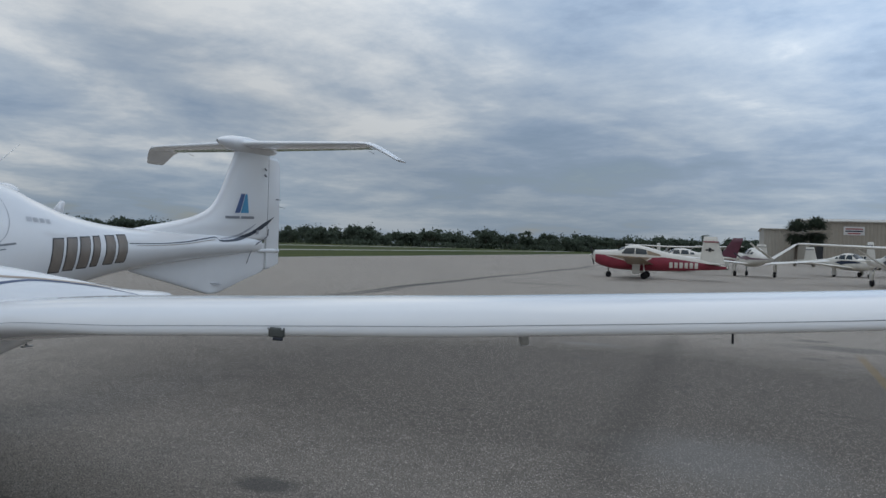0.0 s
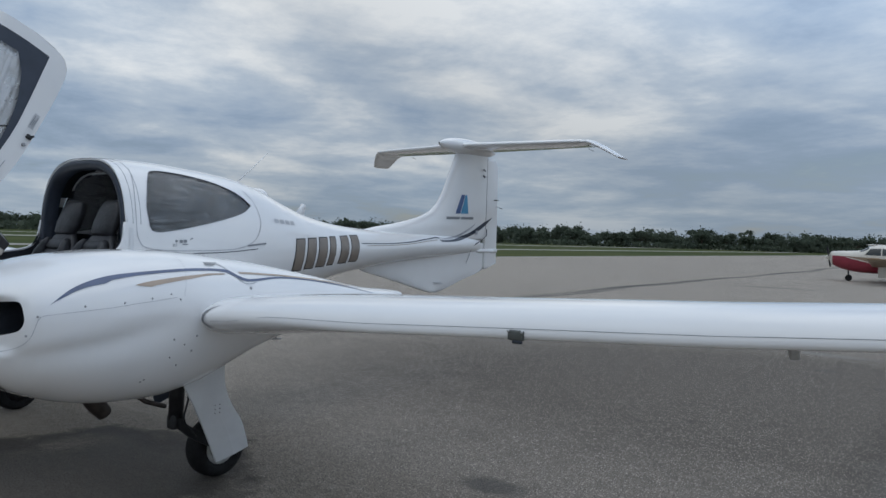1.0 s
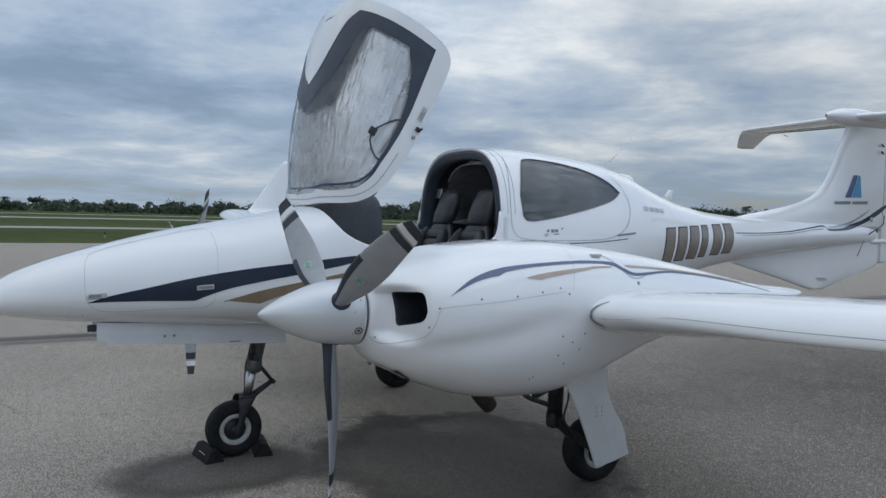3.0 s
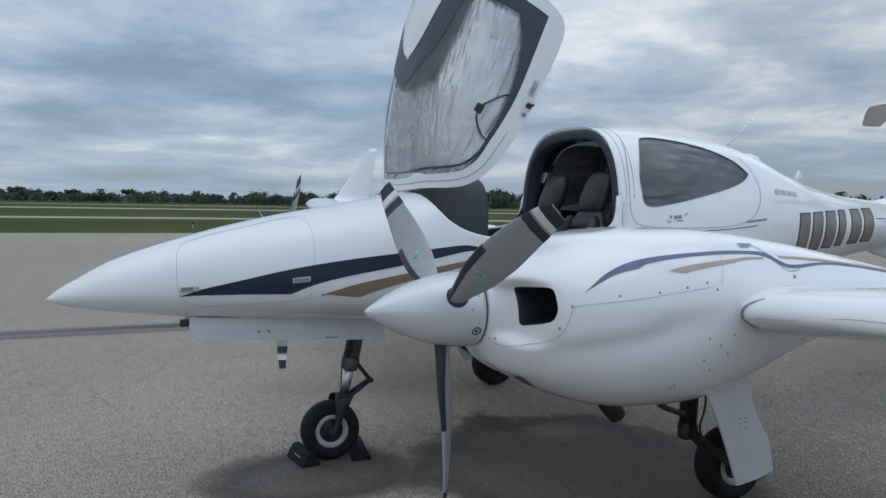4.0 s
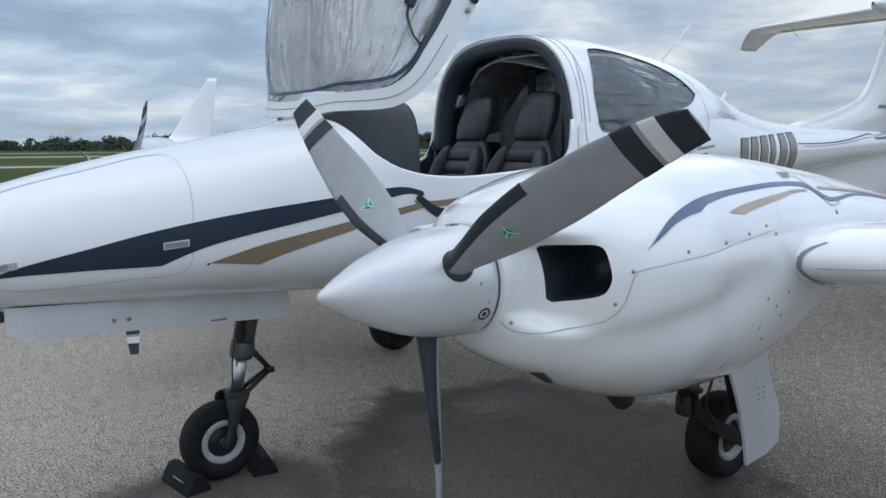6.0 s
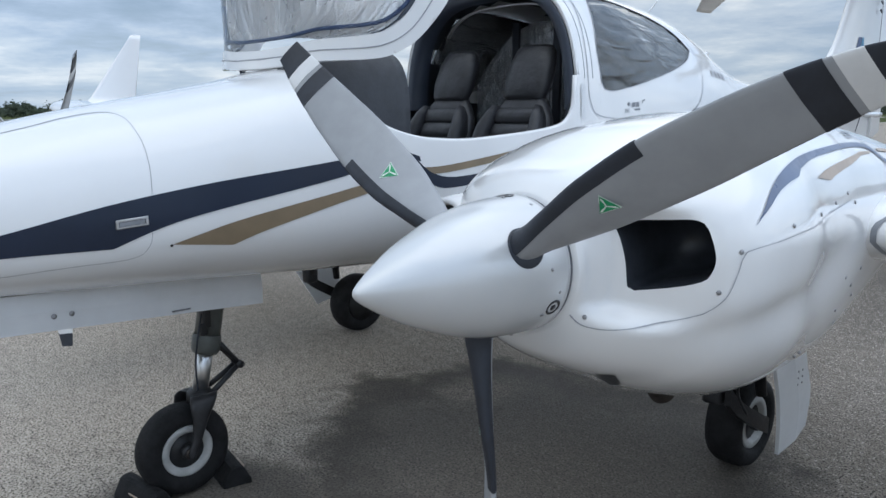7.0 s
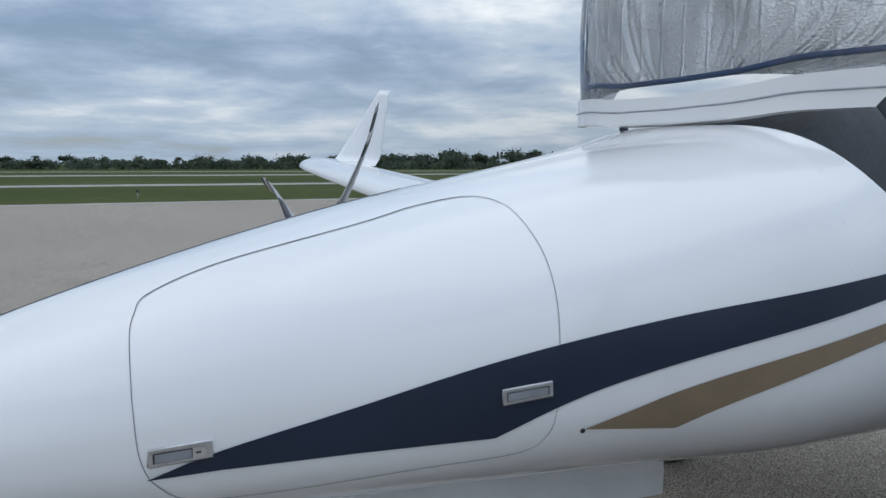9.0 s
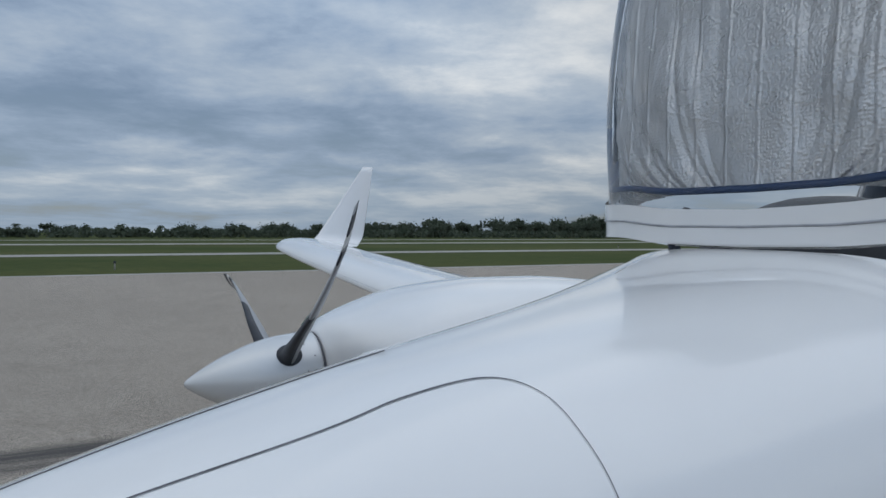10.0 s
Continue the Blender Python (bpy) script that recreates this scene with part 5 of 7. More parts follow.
def blade_frame(phi, r):
    """Mid-chord point, blade, chord and face directions, chord and thickness at radius r: the blade sweeps as it runs out."""
    rad = Vector((math.cos(phi), 0, math.sin(phi)))
    tan = Vector((-math.sin(phi), 0, math.cos(phi)))
    fwd = Vector((0, -1, 0))
    chord, thick, pitch, ahead, back = (float(v) for v in BLADE_TABLE(r))
    lead = math.cos(radians(pitch)) * tan + math.sin(radians(pitch)) * fwd
    up = math.cos(radians(pitch)) * fwd - math.sin(radians(pitch)) * tan
    return HUB + rad * r + tan * ahead - fwd * back, rad, lead, up, chord, thick


def blade_rings(side_phi, n=18):
    rings, radii = [], []
    for r in list(np.linspace(0.12, 0.937, n)):
        mid, rad, lead, up, chord, thick = blade_frame(radians(side_phi), r)
        ring = []
        for k in range(20):
            a = 2 * math.pi * k / 20
            ring.append(mid + lead * (chord * 0.5 * math.cos(a)) + up * (thick * 0.5 * math.sin(a) * (1.0 + 0.35 * math.cos(a))))
        rings.append(ring)
        radii.append(r)
    return rings, radii


def propeller(side, angles):
    prop = empty("propeller", plane)
    prop["label"] = "three-blade propeller with silver-white pointed spinner"
    c = HUB
    bm = bmesh.new()
    prof = [(-0.345, 0.0), (-0.342, 0.009), (-0.325, 0.023), (-0.28, 0.051), (-0.22, 0.083), (-0.16, 0.108), (-0.10, 0.130), (-0.03, 0.147), (0.045, 0.156), (0.118, 0.160), (0.120, 0.155), (0.120, 0.0)]
    prof = [(p[0], p[1]) for p in spline(prof[:10], 4)] + prof[10:]
    lathe(bm, c, (0, 1, 0), prof, 64)
    sp = part("spinner", bm, SPINNER, prop, "smooth silver-white pointed spinner")
    bm = bmesh.new()
    lathe(bm, c, (0, 1, 0), [(0.121, 0.05), (0.121, 0.158), (0.127, 0.158), (0.127, 0.05)], 64)
    part("back_plate", bm, GAP, prop)
    for phi in angles:
        rings, radii = blade_rings(phi, 60)
        bm = bmesh.new()
        vs = grid(bm, rings, close=True)
        bm.faces.new(vs[-1]), bm.faces.new(vs[0])
        part("blade_body", bm, BLADE, prop, "grey composite propeller blade")

        def sleeve(lo, hi, ks, name, mt, lift=0.0012):
            bm = bmesh.new()
            rows = []
            for ring, r in zip(rings, radii):
                if lo <= r <= hi:
                    mid = sum(ring, Vector()) / len(ring)
                    rows.append([p + (p - mid).normalized() * lift for p in ring])
            if ks is None:
                grid(bm, rows, close=True)
                if hi > 0.93:
                    bm.faces.new([bm.verts.new(p) for p in rows[-1]])
            else:
                grid(bm, [[r[k % 20] for k in ks] for r in rows])
            part(name, bm, mt, prop)

        sleeve(0.864, 0.94, None, "tip_band", BLACK)
        sleeve(0.813, 0.870, None, "tip_band", BLADE_WHITE)
        sleeve(0.745, 0.818, None, "tip_band", BLACK)
        sleeve(0.13, 0.505, range(-3, 4), "edge_guard", BLACK, 0.002)
        # root cuff and dark opening in the spinner
        rad = Vector((math.cos(radians(phi)), 0, math.sin(radians(phi))))
        bm = bmesh.new()
        cuff = []
        for rho in (0.0, 0.018, 0.032, 0.041, 0.046):
            ring = []
            for k in range(28):
                al = 2 * math.pi * k / 28
                dy = rho * math.cos(al)
                rr = float(np.interp(dy, [q[0] for q in prof[:-2]], [q[1] for q in prof[:-2]])) + (0.0018 if rho < 0.044 else 0.0003)
                an = radians(phi) + rho * math.sin(al) / rr
                ring.append(c + Vector((rr * math.cos(an), dy, rr * math.sin(an))))
            cuff.append(ring)
        grid(bm, cuff, close=True)
        part("root_cuff", tidy(bm), BLACK, prop, "black opening round the blade root")
        # round-cornered maker's triangle on the blade
        mid, rad, lead, up, chord, thick = blade_frame(radians(phi), 0.372)
        o = mid + up * 0.0155
        for size, lift, mt in ((0.030, 0.0, PALE), (0.026, 0.001, GREEN)):
            bm = bmesh.new()
            bm.faces.new([bm.verts.new(o + up * lift + (rad * math.cos(a) + lead * math.sin(a)) * size) for a in (1.40, 1.40 + 2 * math.pi / 3, 1.40 + 4 * math.pi / 3)])
            part("maker_mark", bm, mt, prop, "", False)
        bm = bmesh.new()
        for a in (1.40, 1.40 + 2 * math.pi / 3, 1.40 + 4 * math.pi / 3):
            d = rad * math.cos(a) + lead * math.sin(a)
            e = rad * -math.sin(a) + lead * math.cos(a)
            bm.faces.new([bm.verts.new(o + up * 0.002 + q) for q in (e * 0.001, d * 0.017 + e * 0.0025, d * 0.023, d * 0.017 - e * 0.0025, -e * 0.001)])
        part("maker_mark", bm, PALE, prop, "", False)
    # screws round the spinner's rear edge
    for k in range(18):
        a = 2 * math.pi * k / 18 + 0.1
        d = Vector((math.cos(a), 0, math.sin(a)))
        bm = bmesh.new()
        lathe(bm, c + d * 0.1565 + Vector((0, 0.092 if k % 2 else 0.060, 0)), d, [(0, 0.0045), (0.002, 0.0045), (0.004, 0.002), (0.004, 0)], 10)
        part("screw", bm, STEEL, prop)
    for k in range(3):
        a = radians(angles[0] - 55 + 120 * k)
        d = Vector((math.cos(a), -0.07, math.sin(a))).normalized()
        p0 = c + Vector((math.cos(a) * 0.1575, 0.085, math.sin(a) * 0.1575))
        bm = bmesh.new()
        lathe(bm, p0, d, [(0.0, 0.020), (0.0015, 0.020), (0.0015, 0.014), (0.0012, 0.014)], 20)
        lathe(bm, p0, d, [(0.0014, 0.0), (0.0014, 0.008), (0.0, 0.008)], 10)
        part("badge", bm, LETTER_EDGE, prop, "small round dark badge")
    if side < 0:
        for o in prop.children_recursive:
            for v in o.data.vertices:
                v.co.x = -v.co.x - 0.165
            o.data.flip_normals()


propeller(1, (27, 147, 270))
propeller(-1, (140, 20, 260))


def nacelle(side):
    n = empty("engine_nacelle", plane)
    n["label"] = "rounded white engine nacelle with a dark cooling inlet"
    bm = bmesh.new()
    ys = [1.70, 1.704, 1.712, 1.722, 1.735, 1.75, 1.765, 1.78, 1.795, 1.81, 1.825, 1.84, 1.855, 1.87, 1.885, 1.90, 1.925] + list(np.linspace(1.95, 4.75, 56)) + [4.79, 4.82, 4.845, 4.86]
    K = 120
    rows = [[NAC.at(y, 2 * math.pi * j / K) for j in range(K)] for y in ys]
    i0, i1, j0, j1 = ys.index(1.765), ys.index(1.90), -5, 12
    hole = {j % K for j in range(j0, j1)}
    vs = grid(bm, rows, close=True, skip=lambda i, j: i0 <= i < i1 and j in hole)
    bm.faces.new(vs[0])
    # the skin runs in to a round-cornered opening
    rim = [(ys[i0], j) for j in range(j0, j1)] + [(ys[i], j1) for i in range(i0, i1)] + [(ys[i1], j) for j in range(j1, j0, -1)] + [(ys[i], j0) for i in range(i1, i0, -1)]
    rim = [(y, 2 * math.pi * j / K) for y, j in rim]
    corner = [(1.790, NAC.angle(1.790, 1.264)), (1.870, NAC.angle(1.870, 1.276)), (1.876, NAC.angle(1.876, 1.158)), (1.800, NAC.angle(1.800, 1.106))]
    cy, ca = sum(q[0] for q in corner) / 4, sum(q[1] for q in corner) / 4
    steps = 12
    inner = []
    for k in range(4):
        p0, p1, p2 = np.array(corner[k - 1]), np.array(corner[k]), np.array(corner[(k + 1) % 4])
        cut = (0.10, 0.28, 0.30, 0.10)[k]
        a_, b_ = p1 + (p0 - p1) * cut, p1 + (p2 - p1) * cut
        inner += [(1 - t) ** 2 * a_ + 2 * t * (1 - t) * p1 + t * t * b_ for t in np.linspace(0, 1, steps)]
    turn = lambda q: math.atan2((q[1] - ca) / 0.30, (q[0] - cy) / 0.036)
    inner.sort(key=turn)
    ang = np.array([turn(q) for q in inner])
    arr = np.array(inner)
    fit = []
    for q in rim:
        w = turn(q)
        fit.append((float(np.interp(w, ang, arr[:, 0], period=2 * math.pi)), float(np.interp(w, ang, arr[:, 1], period=2 * math.pi))))
    grid(bm, [[NAC.at(q[0] + (g_[0] - q[0]) * f, q[1] + (g_[1] - q[1]) * f) for q, g_ in zip(rim, fit)] for f in (0.0, 0.25, 0.5, 0.75, 0.92, 1.0)], close=True)
    part("cowling", tidy(flipped(bm, side)), WHITE, n, "glossy white cowling")
    # inlet pocket with a rounded lip
    loop = [NAC.at(*g_) for g_ in fit]
    mid = sum(loop, Vector()) / len(loop)
    inward = Vector((-0.12, 0.97, 0.0)) * 0.22
    bm = bmesh.new()
    deep = [[mid + (p - mid) * s + inward * f for p in loop] for s, f in ((1.0, 0.0), (0.985, 0.02), (0.97, 0.10), (0.93, 0.5), (0.80, 0.95))]
    v = grid(bm, deep, close=True)
    bm.faces.new(v[-1])
    part("air_inlet", flipped(bm, side), INLET, n, "dark rectangular cooling inlet")
    # inboard intake scoop, open to the front
    def oval(y, x, z, a, b):
        return [(x + a * math.cos(t), y, z + b * math.sin(t)) for t in [2 * math.pi * k / 28 for k in range(28)]]

    bm = bmesh.new()
    grid(bm, [oval(*r) for r in ((1.775, 1.275, 1.175, 0.068, 0.078), (1.760, 1.272, 1.175, 0.078, 0.088), (1.770, 1.272, 1.175, 0.088, 0.098), (1.85, 1.285, 1.17, 0.104, 0.115), (2.0, 1.31, 1.16, 0.118, 0.135), (2.3, 1.36, 1.15, 0.115, 0.14), (2.7, 1.44, 1.14, 0.09, 0.12), (2.9, 1.50, 1.14, 0.05, 0.08))], close=True)
    sc = part("intake_scoop", flipped(bm, side), WHITE, n, "white inboard intake scoop")
    bm = bmesh.new()
    v = grid(bm, [oval(*r) for r in ((1.775, 1.275, 1.175, 0.068, 0.078), (1.83, 1.28, 1.175, 0.066, 0.076), (1.95, 1.30, 1.17, 0.05, 0.06))], close=True)
    bm.faces.new(v[-1])
    part("scoop_throat", flipped(bm, side), INLET, sc, "dark intake throat")
    S = side

    def mine(bm):
        return flipped(bm, S)

    part("cowl_seam", mine(ribbon(NAC, [(1.705, 1.055), (1.724, 1.030), (1.764, 1.032), (1.837, 1.054), (1.873, 1.081), (1.896, 1.12), (1.911, 1.168), (1.922, 1.197), (1.953, 1.211), (2.12, 1.222), (2.305, 1.231), (2.524, 1.245), (2.665, 1.257)], 0.0018)), PALEGAP, n, "fine cowling seam")
    part("cowl_seam", mine(ribbon(NAC, [(2.765, 1.475), (2.772, 1.42), (2.745, 1.34), (2.715, 1.262)], 0.0014)), PALEGAP, n)
    for y, z in ((2.631, 1.275), (2.688, 1.245), (2.511, 1.259), (2.341, 1.247), (2.126, 1.243), (2.65, 1.035), (1.918, 1.207), (1.880, 1.121), (1.722, 1.051), (2.775, 0.96), (2.635, 0.939), (2.688, 0.89), (2.513, 0.831), (2.495, 0.822), (2.72, 1.00), (2.80, 1.04), (2.755, 1.40)):
        part("cowl_screw", mine(stud(NAC, y, z, 0.0055)), STEEL, n)
    up = spline([(1.966, 1.256), (2.061, 1.317), (2.172, 1.357), (2.297, 1.380), (2.493, 1.393), (2.734, 1.403), (2.868, 1.403), (3.00, 1.398), (3.08, 1.388), (3.13, 1.362), (3.18, 1.341), (3.25, 1.334), (3.49, 1.338), (3.80, 1.309), (4.16, 1.254), (4.40, 1.200)], 5)
    lo = spline([(4.40, 1.196), (4.16, 1.248), (3.80, 1.302), (3.49, 1.329), (3.25, 1.320), (3.17, 1.326), (3.12, 1.346), (3.06, 1.374), (2.98, 1.386), (2.85, 1.390), (2.72, 1.389), (2.48, 1.377), (2.298, 1.359)], 5) + spline([(2.249, 1.343), (2.184, 1.335), (2.10, 1.315), (2.008, 1.278)], 4)
    part("stripe", mine(decal(NAC, [tuple(p) for p in up + lo], 0.0025)), BLUEGREY, n, "blue-grey swoosh over the cowling")
    up = spline([(2.418, 1.329), (2.519, 1.345), (2.698, 1.361), (2.84, 1.369), (2.92, 1.374), (3.04, 1.372)], 5)
    lo = spline([(3.04, 1.365), (2.92, 1.364), (2.817, 1.353), (2.684, 1.340), (2.55, 1.324)], 5) + [np.array((2.517, 1.317))]
    part("stripe", mine(decal(NAC, [tuple(p) for p in up + lo], 0.0025)), PALEGOLD, n, "tan swoosh over the cowling")
    up = spline([(3.15, 1.377), (3.37, 1.362), (3.63, 1.338), (3.95, 1.298), (4.2, 1.258)], 5)
    lo = spline([(4.2, 1.254), (3.95, 1.291), (3.63, 1.330), (3.37, 1.352), (3.16, 1.367)], 5)
    part("stripe", mine(decal(NAC, [tuple(p) for p in up + lo], 0.003)), PALEGOLD, n)
    part("filler_hatch", mine(ribbon(NAC, [(3.02, 1.425), (3.06, 1.405), (3.10, 1.372), (3.14, 1.330), (3.19, 1.308), (3.25, 1.312), (3.29, 1.330)], 0.004)), PALEGAP, n)
    for k in range(3):
        z = 1.412 - 0.007 * k
        part("print_bar", mine(decal(NAC, [(2.93, z + 0.018), (3.03 - 0.02 * k, z + 0.014), (3.03 - 0.02 * k, z + 0.018), (2.93, z + 0.022)], 0.003)), PRINT, n)
    part("fuel_cap", mine(stud(NAC, 3.21, 1.283, 0.010)), STEEL, n)
    # exhaust, drain pipe and vent below
    bm = bmesh.new()
    tube(bm, [(S * 1.50, 2.42, 0.74), (S * 1.49, 2.50, 0.64), (S * 1.48, 2.56, 0.575)], [0.05, 0.05, 0.044], 18, False)
    tube(bm, [(S * 1.48, 2.56, 0.575), (S * 1.50, 2.50, 0.65)], [0.040, 0.040], 18, False)
    part("exhaust_pipe", bm, EXHAUST, n, "sooty steel exhaust pipe")
    bm = bmesh.new()
    tube(bm, [(S * 1.58, 2.62, 0.72), (S * 1.60, 2.74, 0.63), (S * 1.61, 2.86, 0.585)], 0.014, 10)
    part("drain_pipe", bm, EXHAUST, n)
    part("cooling_slot", mine(decal(NAC, [(1.835, 0.880), (1.945, 0.818), (1.925, 0.834), (1.838, 0.892)], 0.003)), INLET, n)
    return n


nacelle(1)
for ob in nacelle(-1).children:
    ob.data.transform(Matrix.Translation((-0.15, 0, 0)))


# ---- main gear ----
def main_gear(side):
    g = empty("main_gear", plane)
    S = side
    ax = Vector((S * 1.36, 3.415, 0.198))
    wheel(g, ax, 0.198, 0.155)
    bm = bmesh.new()
    lathe(bm, (S * 1.305, 3.415, 0.198), (-S, 0, 0), [(0.0, 0.115), (0.012, 0.115), (0.016, 0.06), (0.03, 0.05), (0.03, 0.0)], 28)
    part("brake_disc", bm, DARKMETAL, g, "dark brake disc")
    bm = bmesh.new()
    tube(bm, [(S * 1.41, 3.10, 0.95), (S * 1.41, 3.08, 0.72), (S * 1.41, 3.07, 0.44)], [0.050, 0.048, 0.045], 16)
    box(bm, (S * 1.41, 3.07, 0.43), (0.075, 0.085, 0.10), 0.02)
    part("leg", bm, DARKMETAL, g, "black main gear leg")
    bm = bmesh.new()
    rows = []
    for f in np.linspace(0, 1, 7):
        y, z = 3.06 + 0.36 * f, 0.42 - 0.22 * f ** 0.8
        rows.append([(S * 1.48, y, z + 0.035), (S * 1.455, y, z + 0.035), (S * 1.455, y, z - 0.035), (S * 1.48, y, z - 0.035)])
    v = grid(bm, rows, close=True)
    bm.faces.new(v[0]), bm.faces.new(v[-1])
    part("trailing_arm", bm, DARKMETAL, g, "", False)
    bm = bmesh.new()
    tube(bm, [(S * 1.44, 3.26, 0.80), (S * 1.46, 3.30, 0.55), (S * 1.48, 3.33, 0.36)], [0.022, 0.03, 0.022], 12)
    tube(bm, spline([(S * 1.50, 3.10, 0.75), (S * 1.52, 3.08, 0.58), (S * 1.50, 3.07, 0.45), (S * 1.50, 3.16, 0.33)], 6), 0.006, 6)
    part("shock_absorber", bm, DARKMETAL, g)
    # door: slightly curved plate
    bm = bmesh.new()
    rows = []
    for f in np.linspace(0, 1, 12):
        z = 0.80 - 0.63 * f
        ya = 2.89 + 0.35 * f
        yb = 3.235 + 0.255 * f ** 1.1 - 0.05 * math.sin(math.pi * min(1, f * 1.5))
        zt = 0.05 * f
        bulge = 0.025 * math.sin(math.pi * f)
        xo = 1.665 - 0.065 * f
        rows.append([(S * (xo + bulge), ya, z - 0.0), (S * (xo + bulge + 0.012), (ya + yb) / 2, z + zt * 0.5), (S * (xo + bulge), yb, z + zt),
                     (S * (xo + bulge - 0.014), yb, z + zt), (S * (xo + bulge - 0.006), (ya + yb) / 2, z + zt * 0.5), (S * (xo + bulge - 0.014), ya, z)])
    v = grid(bm, rows, close=True)
    bm.faces.new(v[0]), bm.faces.new(v[-1])
    d = part("gear_door", bm, WHITE_DULL, g, "white main gear door", False)
    for k in range(6):
        bm = bmesh.new()
        y, z = 3.155 + 0.035 * (k % 2), 0.555 - 0.025 * (k // 2)
        lathe(bm, (S * 1.684, y, z), (S, 0, 0), [(0, 0.0045), (0.002, 0.0045), (0.003, 0)], 8)
        part("screw", bm, STEEL, g)
    bm = bmesh.new()
    box(bm, (S * 1.22, 3.15, 0.66), (0.012, 0.28, 0.24), 0.004, Matrix.Rotation(radians(18), 4, "X"))
    part("inner_door", bm, BAND, g, "dark inner gear door")
    if S < 0:
        for ob in g.children:
            ob.data.transform(Matrix.Translation((-0.05, 0, 0)))


main_gear(1)
main_gear(-1)

# ---- tail ----
def h_sym(c, th):
    return 5 * th * (0.2969 * math.sqrt(c) - 0.1260 * c - 0.3516 * c * c + 0.2843 * c ** 3 - 0.1036 * c ** 4)


def blade_fin(name, table, z0, z1, k, mat, label):
    f = smooth_table(table)
    bm = bmesh.new()
    rows = []
    for z in np.linspace(z0, z1, k):
        y0, y1, th = f(z)
        ring = []
        for i in range(33):
            a = 2 * math.pi * i / 32
            c = 0.5 * (1 + math.cos(a))
            ring.append((math.copysign(h_sym(c, th), math.sin(a)) if 0 < i < 32 else 0.0, y0 + c * (y1 - y0), z))
        rows.append(ring[:-1])
    v = grid(bm, rows, close=True)
    bm.faces.new(v[0]), bm.faces.new(v[-1])
    return part(name, tidy(bm), mat, plane, label)


FIN = smooth_table([(1.60, 6.10, 9.055, 0.165), (1.69, 6.35, 9.055, 0.155), (1.76, 6.80, 9.052, 0.145), (1.85, 7.26, 9.05, 0.13), (1.96, 7.54, 9.05, 0.13), (2.14, 7.72, 9.045, 0.125), (2.40, 7.87, 9.045, 0.12), (2.64, 8.00, 9.035, 0.115), (2.76, 8.04, 9.03, 0.12)])


def fin_half(y, z):
    y0, y1, th = FIN(max(z, 1.60))
    return h_sym(min(1.0, max(0.0, (y - y0) / (y1 - y0))), th)


def fin_slab(name, z0, z1, k, front, back, label):
    """A slice of the fin's section between two edge lines, closed along both."""
    bm = bmesh.new()
    rows = []
    for z in np.linspace(z0, z1, k):
        a, b = front(z), back(z)
        ys = [a + (b - a) * (1 - math.cos(math.pi * i / 20)) / 2 for i in range(21)]
        rows.append([(fin_half(y, z), y, z) for y in ys] + [(-fin_half(y, z), y, z) for y in reversed(ys)])
    v = grid(bm, rows, close=True)
    bm.faces.new(v[0]), bm.faces.new(v[-1])
    return part(name, tidy(bm, 0.0002), WHITE, plane, label)


HINGE_Y = lambda z: float(np.interp(z, [1.2, 1.7, 2.70], [8.735, 8.728, 8.712]))
fin_slab("fin", 1.60, 2.76, 30, lambda z: FIN(z)[0], HINGE_Y, "tall white tail fin")
fin_slab("rudder", 1.215, 2.695, 40, lambda z: HINGE_Y(z) + 0.004, lambda z: float(np.interp(z, [1.215, 1.29, 1.8, 2.60, 2.66, 2.695], [8.76, 9.052, 9.05, 9.035, 8.99, 8.92])), "white rudder")
blade_fin("ventral_fin", [(0.95, 7.52, 7.74, 0.06), (1.00, 7.30, 7.93, 0.06), (1.08, 6.98, 8.22, 0.06), (1.20, 6.46, 8.68, 0.06), (1.24, 6.30, 8.725, 0.06), (1.42, 6.0, 8.73, 0.085), (1.56, 6.0, 8.73, 0.095)], 0.95, 1.56, 26, WHITE, "white ventral fin under the tail")
bm = bmesh.new()
lathe(bm, (0.0, 8.52, 1.46), (0, 1, 0), [(0.0, 0.0), (0.02, 0.022), (0.10, 0.030), (0.40, 0.030), (0.52, 0.026), (0.53, 0.0)], 18)
part("tail_cone", bm, WHITE, plane)
bm = bmesh.new()
tube(bm, [(fin_half(8.72, z) + 0.0005, HINGE_Y(z) + 0.002, z) for z in np.linspace(2.70, 1.75, 14)], 0.0022, 5)
tube(bm, [(0.043, 8.728, 1.75), (0.046, 8.72, 1.66), (0.052, 8.64, 1.62), (0.060, 8.38, 1.52)], 0.007, 6)
tube(bm, [(0.054, 8.38, 1.52), (0.050, 8.25, 1.30)], 0.004, 5)
part("rudder_gap", bm, GAP, plane, "dark gap before the rudder")
for z in (2.44, 2.52):
    bm = bmesh.new()
    box(bm, (0.065, 8.60, z), (0.012, 0.05, 0.018), 0.003, Matrix.Rotation(radians(-25), 4, "X"))
    part("hinge_bracket", bm, GAP, plane)
for y, z, r in ((8.98, 2.06, 0.16), ):
    bm = bmesh.new()
    tube(bm, [(0.02, y, z), (0.03, y + r, z - 0.02)], 0.003, 5)
    tube(bm, [(0.02, y - 0.05, z + 0.09), (0.02, y + 0.06, z + 0.09)], 0.006, 5)
    part("static_wick", bm, BLACK, plane)
bm = bmesh.new()
box(bm, (0.062, 8.46, 1.70), (0.004, 0.05, 0.05), 0.002)
part("placard", bm, PALEGAP, plane)

